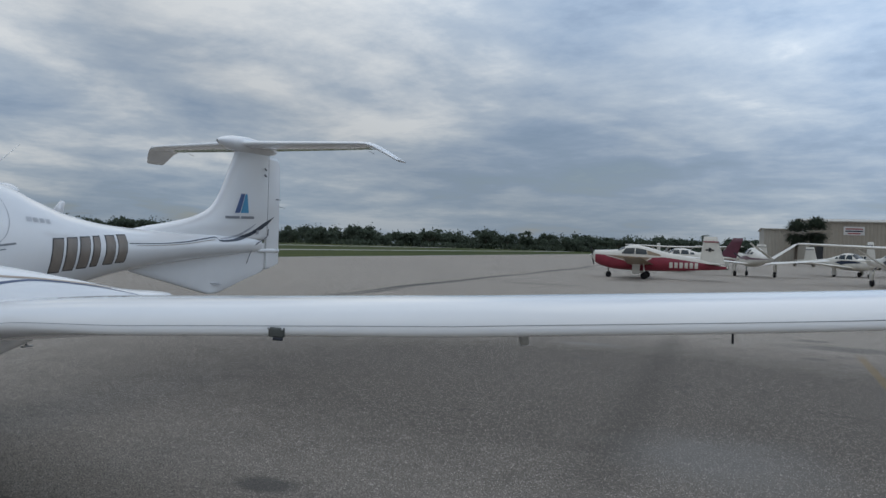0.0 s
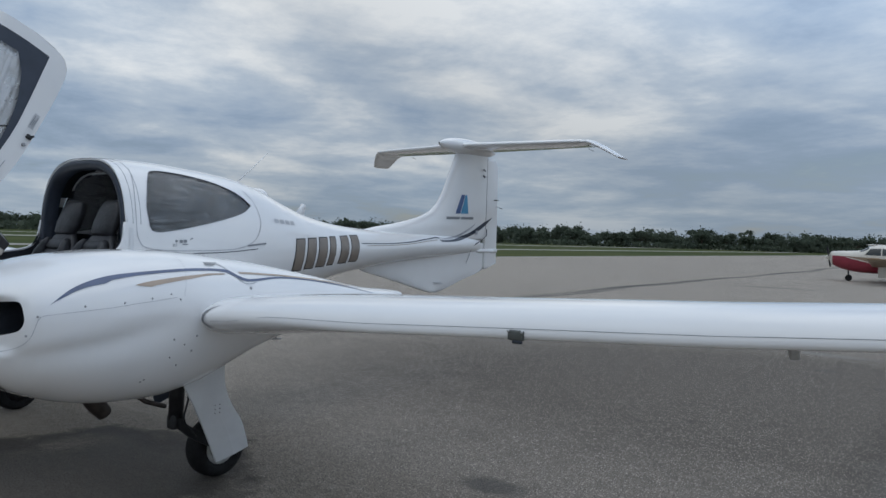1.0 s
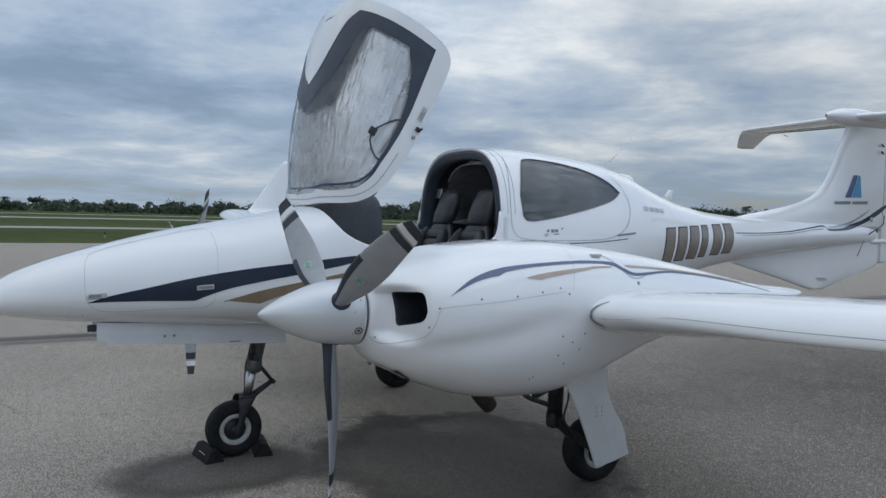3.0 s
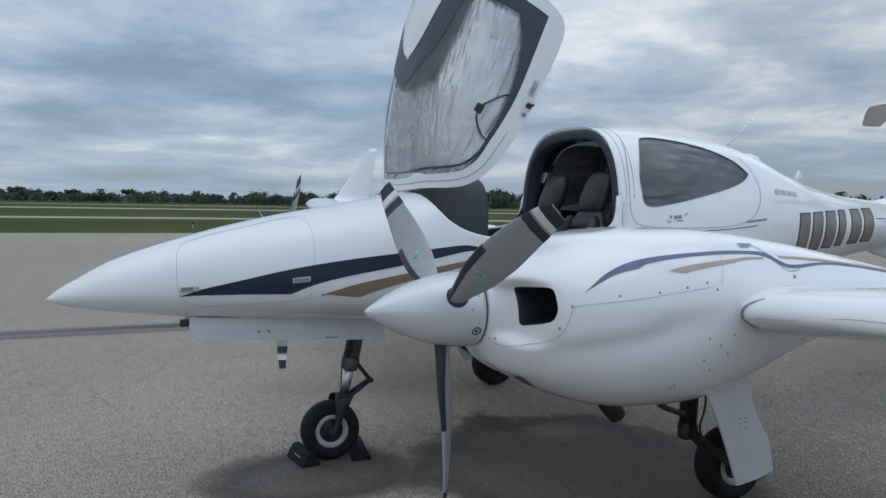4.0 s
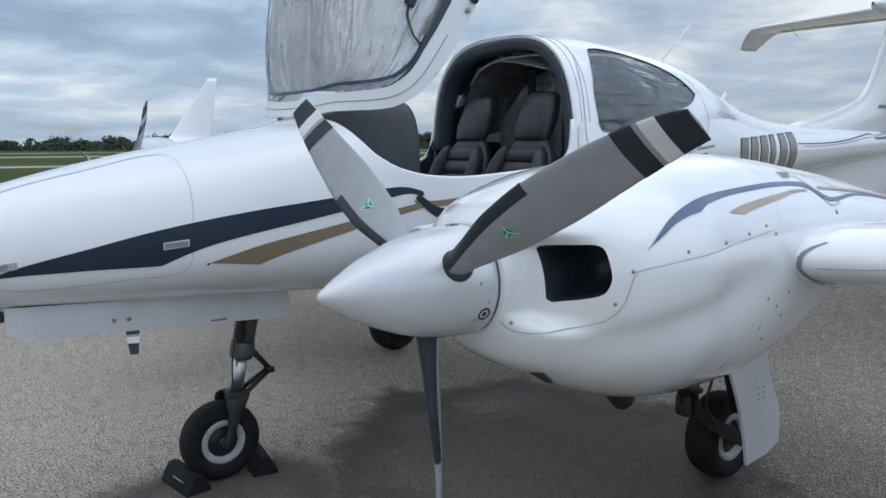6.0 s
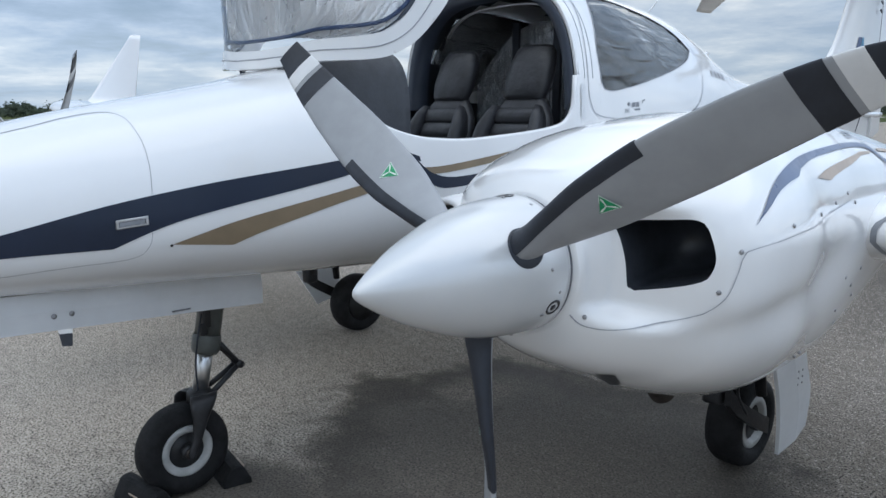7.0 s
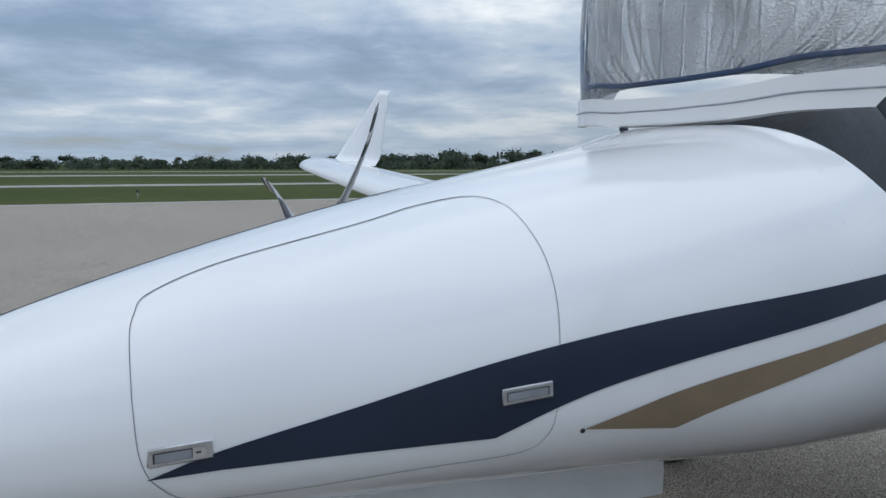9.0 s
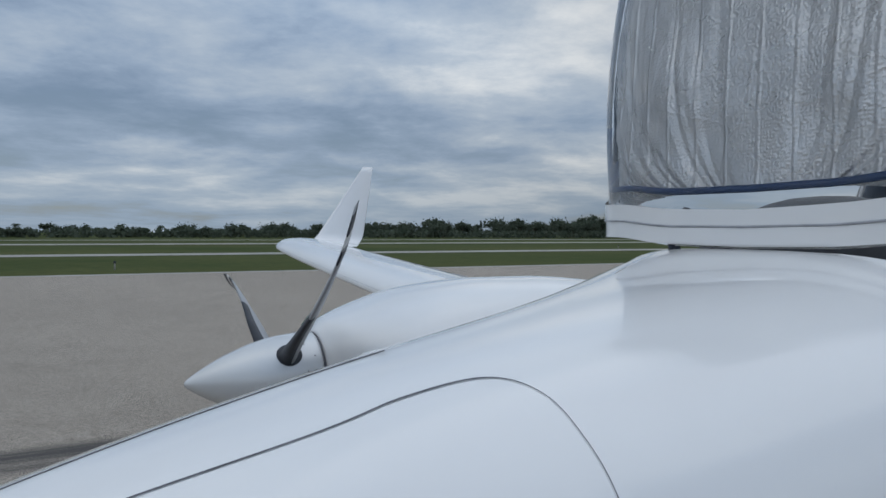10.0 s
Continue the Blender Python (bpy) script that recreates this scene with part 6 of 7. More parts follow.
# tailplane with drooped tips
tp = smooth_table([(0.0, 7.98, 2.775, 0.80), (0.5, 8.10, 2.782, 0.72), (1.0, 8.22, 2.790, 0.64), (1.5, 8.34, 2.797, 0.555), (1.60, 8.37, 2.795, 0.54), (1.68, 8.42, 2.765, 0.50), (1.80, 8.53, 2.695, 0.42), (1.90, 8.64, 2.630, 0.32)])
bm = bmesh.new()
rows = []
for x in list(np.linspace(-1.9, -1.6, 7)) + list(np.linspace(-1.5, 1.5, 21)) + list(np.linspace(1.6, 1.9, 7)):
    y0, z, ch = tp(abs(x))
    rows.append([(x, y0 + c * ch, z + h * ch) for c, h in airfoil(14, 0.11)])
v = grid(bm, rows, close=True)
bm.faces.new(v[0]), bm.faces.new(v[-1])
part("tailplane", tidy(bm), WHITE, plane, "white T-tail plane with drooped tips")
TOPF = Hull([(7.66, 2.76, 2.775, 2.79, 0.01, 2, 2), (7.75, 2.725, 2.78, 2.83, 0.06, 2, 2), (7.95, 2.69, 2.785, 2.872, 0.105, 2, 2), (8.25, 2.68, 2.79, 2.888, 0.115, 2, 2), (8.6, 2.69, 2.79, 2.872, 0.09, 2, 2), (8.85, 2.73, 2.785, 2.84, 0.05, 2, 2), (8.95, 2.775, 2.78, 2.79, 0.008, 2, 2)])
bm = bmesh.new()
grid(bm, [[TOPF.at(y, 2 * math.pi * k / 32) for k in range(32)] for y in np.linspace(7.66, 8.95, 24)], close=True)
part("tail_fairing", tidy(bm), WHITE, plane, "rounded white fairing on the fin top")
for s in (1, -1):
    bm = bmesh.new()
    tube(bm, [(s * 1.4, 8.90, 2.78), (s * 1.42, 9.02, 2.76)], 0.003, 5)
    part("static_wick", bm, BLACK, plane)

# markings: plain bars in place of the registration and names
n_bars = 6
for k in range(n_bars):
    y0 = 4.925 + 0.180 * k
    wd, sl = 0.125 if k != 3 else 0.085, 0.024
    zb, zt = 1.285 + 0.014 * k, 1.560 + 0.009 * k
    o = [(y0 - sl, zb), (y0 + wd - sl, zb + 0.004), (y0 + wd + sl, zt + 0.004), (y0 + sl, zt)]
    e = [(p[0] + d[0], p[1] + d[1]) for p, d in zip(o, ((-0.010, -0.010), (0.010, -0.010), (0.010, 0.010), (-0.010, 0.010)))]
    part("marking_edge", decal(FUS, e, 0.0025), LETTER_EDGE, plane)
    part("marking_bar", decal(FUS, o, 0.004), BRONZE, plane, "bronze registration bar with dark edge")
for k in range(4):
    y0 = 4.67 + 0.078 * k
    part("marking_bar", decal(FUS, [(y0, 1.70 - 0.004 * k), (y0 + 0.058, 1.70 - 0.004 * k), (y0 + 0.058, 1.735 - 0.004 * k), (y0, 1.738 - 0.004 * k)], 0.003), FAINT, plane)
part("print_bar", decal(FUS, [(4.30, 1.495), (4.52, 1.515), (4.52, 1.530), (4.30, 1.510)], 0.003), PRINT, plane)
for y0, y1, z, h in ((3.565, 3.605, 1.492, 0.003), (3.565, 3.600, 1.499, 0.003), (3.565, 3.605, 1.506, 0.003), (3.625, 3.655, 1.518, 0.022), (3.660, 3.690, 1.520, 0.022), (3.650, 3.700, 1.503, 0.008), (3.725, 3.745, 1.548, 0.007), (3.72, 3.727, 1.538, 0.014)):
    part("print_bar", decal(FUS, [(y0, z), (y1, z + 0.002), (y1, z + 0.002 + h), (y0, z + h)], 0.003), PRINT, plane)
part("print_ring", stud(FUS, 3.600, 1.532, 0.010), PRINT, plane)


def tail_x(y, z):
    """Half width of the tail at a height: fin, rudder or boom, whichever stands out."""
    boom = 0.0
    if y < 8.6:
        zb, zc, zt, w, nt, nb = FUS.f(y)
        if zb < z < zt:
            boom = FUS.side(y, z, 0.0).x
    return max(boom, fin_half(y, z) if z > 1.5 else 0.0) + 0.003


def fin_film(up, lo, mat, name="marking_bar", label="", n=10):
    """A film between an upper and a lower line on the tail's left side."""
    bm = bmesh.new()
    a, b = spline(up, n), spline(lo, n)
    rows = []
    for p, q in zip(a, b):
        rows.append([(tail_x(*(q + (p - q) * k / 4)), *(q + (p - q) * k / 4)) for k in range(5)])
    grid(bm, rows)
    part(name, bm, mat, plane, label, False)


fin_film([(8.085, 2.168), (8.165, 2.170)], [(7.955, 1.925), (8.062, 1.929)], LOGO_DARK, "logo_shape", "slanted blue logo shape")
fin_film([(8.175, 2.170), (8.213, 2.171)], [(8.075, 1.929), (8.255, 1.935)], LOGO_LIGHT, "logo_shape", "slanted sky-blue logo shape")
for y0, y1 in ((7.77, 8.06), (8.09, 8.39)):
    fin_film([(y0, 1.880 + 0.03 * (y0 - 7.77)), (y1, 1.880 + 0.03 * (y1 - 7.77))], [(y0, 1.848 + 0.03 * (y0 - 7.77)), (y1, 1.848 + 0.03 * (y1 - 7.77))], PRINT, "marking_bar", "grey bar in place of a name")
fin_film([(6.0, 1.537), (6.49, 1.541), (6.92, 1.564), (7.30, 1.604), (7.53, 1.624), (7.60, 1.590), (7.87, 1.602), (8.10, 1.645), (8.35, 1.706), (8.65, 1.827), (8.90, 1.914)],
         [(6.0, 1.529), (6.49, 1.532), (6.92, 1.553), (7.30, 1.592), (7.53, 1.611), (7.60, 1.572), (7.86, 1.574), (8.10, 1.600), (8.36, 1.660), (8.66, 1.770), (8.90, 1.906)], NAVY, "stripe", "navy line and flourish along the tail")
fin_film([(6.10, 1.514), (6.49, 1.520), (6.92, 1.541), (7.30, 1.578), (7.50, 1.592)], [(6.10, 1.509), (6.49, 1.514), (6.92, 1.534), (7.30, 1.571), (7.50, 1.585)], GOLD, "stripe")
fin_film([(7.62, 1.606), (7.85, 1.632), (8.06, 1.668), (8.29, 1.748), (8.44, 1.812)], [(7.62, 1.598), (7.85, 1.612), (8.06, 1.642), (8.29, 1.722), (8.44, 1.802)], PALEGAP, "stripe", "grey flourish up the tail fin")
for z, y0 in ((1.072, 7.66), (1.054, 7.69)):
    bm = bmesh.new()
    box(bm, (0.030, y0, z), (0.012, 0.17, 0.007))
    part("print_bar", bm, FAINT, plane, "", False)

# aerials and scoop on the spine
bm = bmesh.new()
tube(bm, [(0.0, 4.62, 2.05), (0.0, 4.98, 2.36)], [0.006, 0.002], 6)
part("whip_aerial", bm, WHITE, plane)
bm = bmesh.new()
lathe(bm, (0, 4.86, 1.955), (0, 0.30, 1), [(0, 0.10), (0.03, 0.095), (0.05, 0.07), (0.055, 0)], 20)
part("aerial_dome", bm, WHITE, plane)
bm = bmesh.new()
rows = [[(s * 0.010, 5.30 + 0.02, 1.80), (s * 0.008, 5.44, 1.78), (s * 0.004, 5.47, 1.90), (s * 0.004, 5.42, 1.91)] for s in (-1, 1)]
v = grid(bm, rows, close=True)
bm.faces.new(v[0]), bm.faces.new(v[-1])
part("blade_aerial", bm, WHITE, plane)


# ---- far woods ----
LEAF = leaf_material("tree_leaves", (0.070, 0.090, 0.066), (0.104, 0.126, 0.088))
BARK = material("bark", (0.10, 0.08, 0.06), 0.85, vary=0.3, scale=2.0)
PALM_LEAF = leaf_material("palm_leaves", (0.040, 0.055, 0.040), (0.075, 0.092, 0.062))


class Foliage:
    def __init__(self):
        self.v, self.f, self.m = [], [], []

    def quad(self, c, a, b, mat=0):
        k = len(self.v)
        self.v += [c - a - b, c + a - b, c + a + b, c - a + b]
        self.f.append((k, k + 1, k + 2, k + 3))
        self.m.append(mat)

    def leaf(self, c, size, rng):
        a = Vector((rng.gauss(0, 1), rng.gauss(0, 1), rng.gauss(0, 0.7))).normalized()
        b = a.orthogonal().normalized()
        b = Matrix.Rotation(rng.uniform(0, 6.28), 3, a) @ b
        self.quad(c, a * size * rng.uniform(0.6, 1.2), b * size * rng.uniform(0.5, 1.0))

    def trunk(self, p, q, r0, r1, n=6):
        p, q = Vector(p), Vector(q)
        d = (q - p).normalized()
        s = d.orthogonal().normalized()
        t = d.cross(s)
        k = len(self.v)
        for c, r in ((p, r0), (q, r1)):
            for i in range(n):
                a = 2 * math.pi * i / n
                self.v.append(c + r * (math.cos(a) * s + math.sin(a) * t))
        for i in range(n):
            j = (i + 1) % n
            self.f.append((k + i, k + j, k + n + j, k + n + i))
            self.m.append(1)

    def mesh(self, name, mats):
        me = bpy.data.meshes.new(name)
        me.from_pydata(self.v, [], self.f)
        for m in mats:
            me.materials.append(m)
        me.polygons.foreach_set("material_index", self.m)
        me.update()
        return me


def broadleaf(fo, base, h, w, rng, leaves=240, flat=False):
    base = Vector(base)
    fo.trunk(base, base + Vector((rng.uniform(-.3, .3), 0, h * 0.55)), 0.03 * h, 0.015 * h)
    clumps = []
    for _ in range(rng.randint(8, 13)):
        a, r = rng.uniform(0, 6.28), rng.uniform(0.1, 0.42) * w
        z = h * (rng.uniform(0.72, 0.95) if flat else rng.uniform(0.30, 0.80))
        clumps.append((base + Vector((r * math.cos(a), r * math.sin(a), z)), rng.uniform(0.16, 0.27) * w))
        fo.trunk(base + Vector((0, 0, h * 0.4)), clumps[-1][0], 0.012 * h, 0.005 * h, 4)
    for _ in range(leaves):
        c, r = clumps[rng.randrange(len(clumps))]
        d = Vector((rng.gauss(0, 1), rng.gauss(0, 1), rng.gauss(0, 0.75 if not flat else 0.45))).normalized() * r * rng.uniform(0.55, 1.1)
        if rng.random() < 0.35:
            fo.leaf(c + d * 0.55, 0.075 * h + 0.10, rng)
        else:
            fo.leaf(c + d, 0.026 * h + 0.09, rng)


def conifer(fo, base, h, rng):
    base = Vector(base)
    fo.trunk(base, base + Vector((0, 0, h)), 0.02 * h, 0.004 * h)
    for _ in range(170):
        f = rng.uniform(0.15, 1.0)
        a, r = rng.uniform(0, 6.28), (1 - f) * 0.22 * h * rng.uniform(0.4, 1.1) + 0.1
        fo.leaf(base + Vector((r * math.cos(a), r * math.sin(a), f * h)), 0.04 * h, rng)


def palm(fo, base, h, rng, fronds=18, spread=0.32):
    base = Vector(base)
    top = base + Vector((rng.uniform(-.4, .4), rng.uniform(-.4, .4), h))
    fo.trunk(base, top, 0.16, 0.11)
    for k in range(fronds):
        a = 2 * math.pi * k / fronds + rng.uniform(-.2, .2)
        rise = rng.uniform(-0.2, 0.9)
        d = Vector((math.cos(a), math.sin(a), 0))
        prev = top
        L = spread * max(h, 6) * rng.uniform(0.8, 1.1)
        for s in range(1, 6):
            f = s / 5
            p = top + d * L * f + Vector((0, 0, L * (rise * f - 0.95 * f * f)))
            side = d.cross(Vector((0, 0, 1)))
            m = (prev + p) / 2
            w = 0.16 * L * math.sin(math.pi * min(0.92, f * 0.8 + 0.12))
            for sg in (1, -1):
                fo.quad(m + side * sg * w * 0.5 - Vector((0, 0, w * 0.3)), (p - prev) * 0.5, side * sg * w * 0.5 - Vector((0, 0, w * 0.3)))
            prev = p


def woods():
    rng = random.Random(11)
    fo = Foliage()
    line = spline([(-330, -420), (-290, -150), (-255, 0), (-240, 120), (-205, 240), (-120, 330), (-30, 365), (60, 375), (150, 360)], 40)
    for k in range(640):
        p = line[rng.randrange(len(line) - 1)]
        back = rng.uniform(0, 35)
        d = Vector((p[0], p[1], 0)).normalized()
        side = Vector((-d.y, d.x, 0)) * rng.uniform(-6, 6)
        base = Vector((p[0], p[1], 0)) + d * back + side
        base.z = -0.1
        kind = rng.random()
        h = rng.uniform(5.0, 8.6) * (1 + back / 120) * float(np.interp(math.degrees(math.atan2(-base.x, base.y)), [-20, 30, 48, 60, 80, 110], [0.95, 0.86, 0.86, 0.70, 0.46, 0.36]))
        if kind < 0.86:
            broadleaf(fo, base, h, h * rng.uniform(1.1, 1.9), rng, 420, rng.random() < 0.12)
        elif kind < 0.92:
            conifer(fo, base, h * 1.12, rng)
        else:
            palm(fo, base, h * 1.05, rng, 16)
    # low scrub closing the foot of the wood
    for k in range(16000):
        i = rng.randrange(len(line) - 1)
        s = rng.random()
        p = line[i] * (1 - s) + line[i + 1] * s
        d = Vector((p[0], p[1], 0)).normalized()
        c = Vector((p[0], p[1], 0)) + d * rng.uniform(-3, 8) + Vector((0, 0, 0.3 + 2.2 * rng.random() ** 1.3))
        fo.leaf(c, rng.uniform(0.3, 0.7), rng)
    ob = new("tree_line", fo.mesh("tree_line", (LEAF, BARK)))
    tagged(ob, "distant dark green wood of mixed trees and palms", "trees", kind="stuff")


woods()


def hangar_palm(x, y, h, seed):
    rng = random.Random(seed)
    t = tagged(empty("palm_tree"), "bushy green palm beside the hangar", "tree", "palms by the hangar")
    fo = Foliage()
    fo.trunk((0, 0, 0), (0.2, 0, h * 0.72), 0.22, 0.17, 8)
    me = fo.mesh("trunk", (BARK, BARK))
    o = new("trunk", me)
    o.parent = t
    fo = Foliage()
    for k in range(1500):
        a, b = rng.uniform(0, 6.28), rng.gauss(0, 1)
        r = rng.uniform(0.5, 1.0) * h * 0.30
        u = rng.uniform(-1, 1)
        s = math.sqrt(1 - u * u)
        c = Vector((0.2 + r * s * math.cos(a), r * s * math.sin(a), h * 0.74 + r * u))
        d = (c - Vector((0.2, 0, h * 0.74))).normalized()
        side = d.cross(Vector((0, 0, 1))).normalized()
        fo.quad(c, d * 0.26, side * 0.07)
    o = new("crown", fo.mesh("crown", (PALM_LEAF, BARK)))
    o.parent = t
    t.matrix_world = pose(x, y, 0)


hangar_palm(16.0, 121.0, 6.6, 3)
hangar_palm(18.6, 122.5, 7.0, 5)

# ---- hangars ----
TAN = material("tan_metal_wall", (0.33, 0.29, 0.235), 0.6, vary=0.06, scale=0.4)
TAN_LIGHT = material("pale_tan_wall", (0.42, 0.385, 0.33), 0.6, vary=0.06, scale=0.4)
ROOF = material("weathered_roof", (0.42, 0.39, 0.34), 0.6, vary=0.1, scale=0.3)
DARK = material("hangar_dark", (0.03, 0.03, 0.032), 0.7, vary=0.2, scale=0.6)
SIGN = material("sign_white", (0.62, 0.60, 0.58), 0.5, vary=0.05, scale=2.0)
SIGN_RED = material("sign_red", (0.32, 0.07, 0.07), 0.5, vary=0.08, scale=2.0)


def hangar(x0, x1, y0, y1, h, ridge, wall, doors, label):
    hg = tagged(empty("hangar"), label, "hangar")
    bm = bmesh.new()
    n = int((x1 - x0) / 0.6)
    pts = []
    for i in range(n):
        for f, o in ((0.0, 0.0), (0.35, 0.0), (0.45, 0.05), (0.9, 0.05)):
            pts.append((x0 + (i + f) * (x1 - x0) / n, o))
    pts.append((x1, 0.0))
    grid(bm, [[(x, y0 - o, 0.0) for x, o in pts], [(x, y0 - o, h) for x, o in pts]])
    part("front_wall", bm, wall, hg, "ribbed metal front wall", False)
    bm = bmesh.new()
    for x in (x0, x1):
        vs = [bm.verts.new(p) for p in ((x, y0, 0), (x, y1, 0), (x, y1, h), (x, (y0 + y1) / 2, h + ridge), (x, y0, h))]
        bm.faces.new(vs)
    vs = [bm.verts.new(p) for p in ((x0, y1, 0), (x1, y1, 0), (x1, y1, h), (x0, y1, h))]
    bm.faces.new(vs)
    part("side_wall", bm, wall, hg, "", False)
    bm = bmesh.new()
    for a, b in ((y0 - 0.4, (y0 + y1) / 2), (y1 + 0.4, (y0 + y1) / 2)):
        rows = [[(x0 - 0.3, a, h - 0.02), (x1 + 0.3, a, h - 0.02)], [(x0 - 0.3, b, h + ridge + 0.05), (x1 + 0.3, b, h + ridge + 0.05)]]
        grid(bm, rows)
        grid(bm, [[(p[0], p[1], p[2] - 0.18) for p in r] for r in rows])
        grid(bm, [rows[0], [(p[0], p[1], p[2] - 0.18) for p in rows[0]]])
    part("roof", bm, ROOF, hg, "low-pitched pale roof", False)
    # solid dark panels stand in for the shade inside open doorways
    for dx0, dx1, dh in doors:
        bm = bmesh.new()
        box(bm, ((dx0 + dx1) / 2, y0 - 0.07, dh / 2), (dx1 - dx0, 0.08, dh))
        part("door_opening", bm, DARK, hg, "dark panel standing in for the shaded open doorway", False)
    return hg


hg = hangar(20.4, 62.0, 150, 185, 7.9, 1.1, TAN, ((20.8, 23.0, 5.6),), "large tan metal hangar with a dark doorway")
bm = bmesh.new()
box(bm, (27.8, 149.88, 6.2), (3.3, 0.06, 1.5))
sg = part("sign_board", bm, SIGN, hg, "white sign board with coloured bars", False)
for z, w, mt in ((6.55, 2.7, SIGN_RED), (6.15, 2.8, NAVY), (5.75, 2.0, SIGN_RED)):
    bm = bmesh.new()
    box(bm, (27.8, 149.83, z), (w, 0.03, 0.22))
    part("sign_bar", bm, mt, sg, "", False)
hangar(14.2, 22.4, 170, 190, 7.0, 0.3, TAN_LIGHT, (), "smaller pale tan hangar")

# ---- parked light aeroplanes ----
RED = material("red_paint", (0.25, 0.022, 0.042), 0.35, vary=0.12, scale=3.0, coat=0.2)
MAROON = material("maroon_paint", (0.10, 0.018, 0.035), 0.35, vary=0.12, scale=3.0, coat=0.2)
CREAM = material("cream_paint", (0.66, 0.62, 0.55), 0.4, vary=0.06, scale=2.0, coat=0.1)
TANP = material("tan_paint", (0.26, 0.19, 0.12), 0.4, vary=0.1, scale=2.0)
PARKGLASS = material("cabin_glass", (0.025, 0.035, 0.04), 0.08, vary=0.2, scale=1.0)


def light_plane(m, label, low_wing=True, top=CREAM, below=RED, stripe=TANP, span=10.7, vtail=False, stripes=True):
    """A single-engine parked aeroplane, nose towards -y, built round its own origin on the ground."""
    a = tagged(empty("airplane"), label, "airplane", "parked light airplanes")
    up = (0.72 if vtail else 0.68 if below is RED else 0.55) if low_wing else 0.75
    long_tail = below is RED
    if long_tail:
        H = Hull([(-2.70, 0.98, 1.24, 1.48, 0.16, 2, 2), (-2.60, 0.86, 1.22, 1.56, 0.36, 2.4, 2.4), (-1.7, 0.54, 1.16, 1.61, 0.50, 2.4, 2.6), (-1.25, 0.48, 1.12, 1.65, 0.54, 2.3, 2.6), (-0.80, 0.46, 1.10, 1.86, 0.55, 2.3, 2.6), (-0.4, 0.45, 1.10, 1.93, 0.55, 2.3, 2.5), (0.1, 0.45, 1.08, 1.88, 0.54, 2.3, 2.5), (1.2, 0.46, 1.02, 1.60, 0.44, 2.1, 2.3), (2.2, 0.50, 0.96, 1.42, 0.30, 2, 2.1), (3.2, 0.58, 0.88, 1.22, 0.18, 2, 2), (4.3, 0.66, 0.80, 0.95, 0.07, 2, 2), (4.8, 0.72, 0.78, 0.84, 0.02, 2, 2)])
    else:
        H = Hull([(-2.45, up + 0.30, up + 0.42, up + 0.54, 0.14, 2, 2), (-2.35, up + 0.16, up + 0.42, up + 0.72, 0.36, 2.4, 2.4), (-1.6, up + 0.02, up + 0.42, up + 0.88, 0.50, 2.5, 2.6), (-0.95, up - 0.02, up + 0.45, up + 0.95, 0.55, 2.4, 2.6), (-0.35, up - 0.03, up + 0.48, up + 1.32, 0.57, 2.4, 2.6), (0.35, up, up + 0.5, up + 1.36, 0.57, 2.4, 2.5), (1.2, up + 0.10, up + 0.5, up + 1.12, 0.48, 2.2, 2.3), (2.4, up + 0.25, up + 0.53, up + 0.86, 0.28, 2.0, 2.1), (4.3, up + 0.42, up + 0.56, up + 0.68, 0.07, 2, 2), (4.6, up + 0.52, up + 0.56, up + 0.60, 0.02, 2, 2)])
    nose_y = -2.70 if long_tail else -2.45
    ys = list(np.linspace(nose_y, nose_y + 0.15, 5)) + list(np.linspace(-2.2, 4.8 if long_tail else 4.6, 40))
    K = 32
    bm = bmesh.new()
    grid(bm, [[H.at(y, 2 * math.pi * k / K) for k in range(K)] for y in ys], close=True)
    body = part("fuselage", tidy(bm), top, a)
    if below:
        for s in (1, -1):
            hi = (lambda y: lin(y, (-2.45, 0.0, 1.4, 4.6), (1.33, 1.20, 1.26, 0.84))) if long_tail else (lambda y: up + 0.60 - 0.02 * y)
            bm = bmesh.new()
            rows = [[H.at(y, -math.pi / 2 + (H.angle(y, min(hi(y), H.f(y)[2] - 0.02)) + math.pi / 2) * k / 10, 0.006) for k in range(11)] for y in np.linspace(nose_y + 0.14, 4.7 if long_tail else 4.5, 36)]
            grid(bm, [[(s * p.x, p.y, p.z) for p in r] for r in rows])
            part("lower_paint", bm, below, a)
    if stripe:
        for s in (1, -1):
            if long_tail:
                part("stripe", decal(H, [(-1.9, 1.31), (0.60, 1.22), (0.0, 0.88)], 0.012, s, 0.12), stripe, a, "tan flash below the windows")
                part("stripe", decal(H, [(0.40, 1.38), (1.15, 1.31), (1.10, 1.41), (0.36, 1.64)], 0.012, s, 0.12), stripe, a)
                part("flash_edge", decal(H, [(-1.9, 1.29), (0.0, 0.87), (0.0, 0.80), (-1.9, 1.25)], 0.016, s, 0.12), CREAM, a)
                part("flash_edge", decal(H, [(0.0, 0.87), (0.64, 1.24), (0.64, 1.17), (0.0, 0.80)], 0.016, s, 0.12), CREAM, a)
                continue
            part("stripe", decal(H, [(-1.6, up + 0.60), (-0.2, up + 0.52), (0.4, up + 0.42), (1.1, up + 0.62), (0.3, up + 0.75), (-1.0, up + 0.72)], 0.012, s, 0.3), stripe, a)
    if long_tail:
        for s in (1, -1):
            for pane in ([(-1.05, 1.40), (-0.32, 1.40), (-0.32, 1.75), (-0.80, 1.72)], [(-0.26, 1.40), (0.38, 1.39), (0.32, 1.66), (-0.26, 1.75)]):
                part("cabin_window", decal(H, pane, 0.012, s, 0.1), PARKGLASS, a)
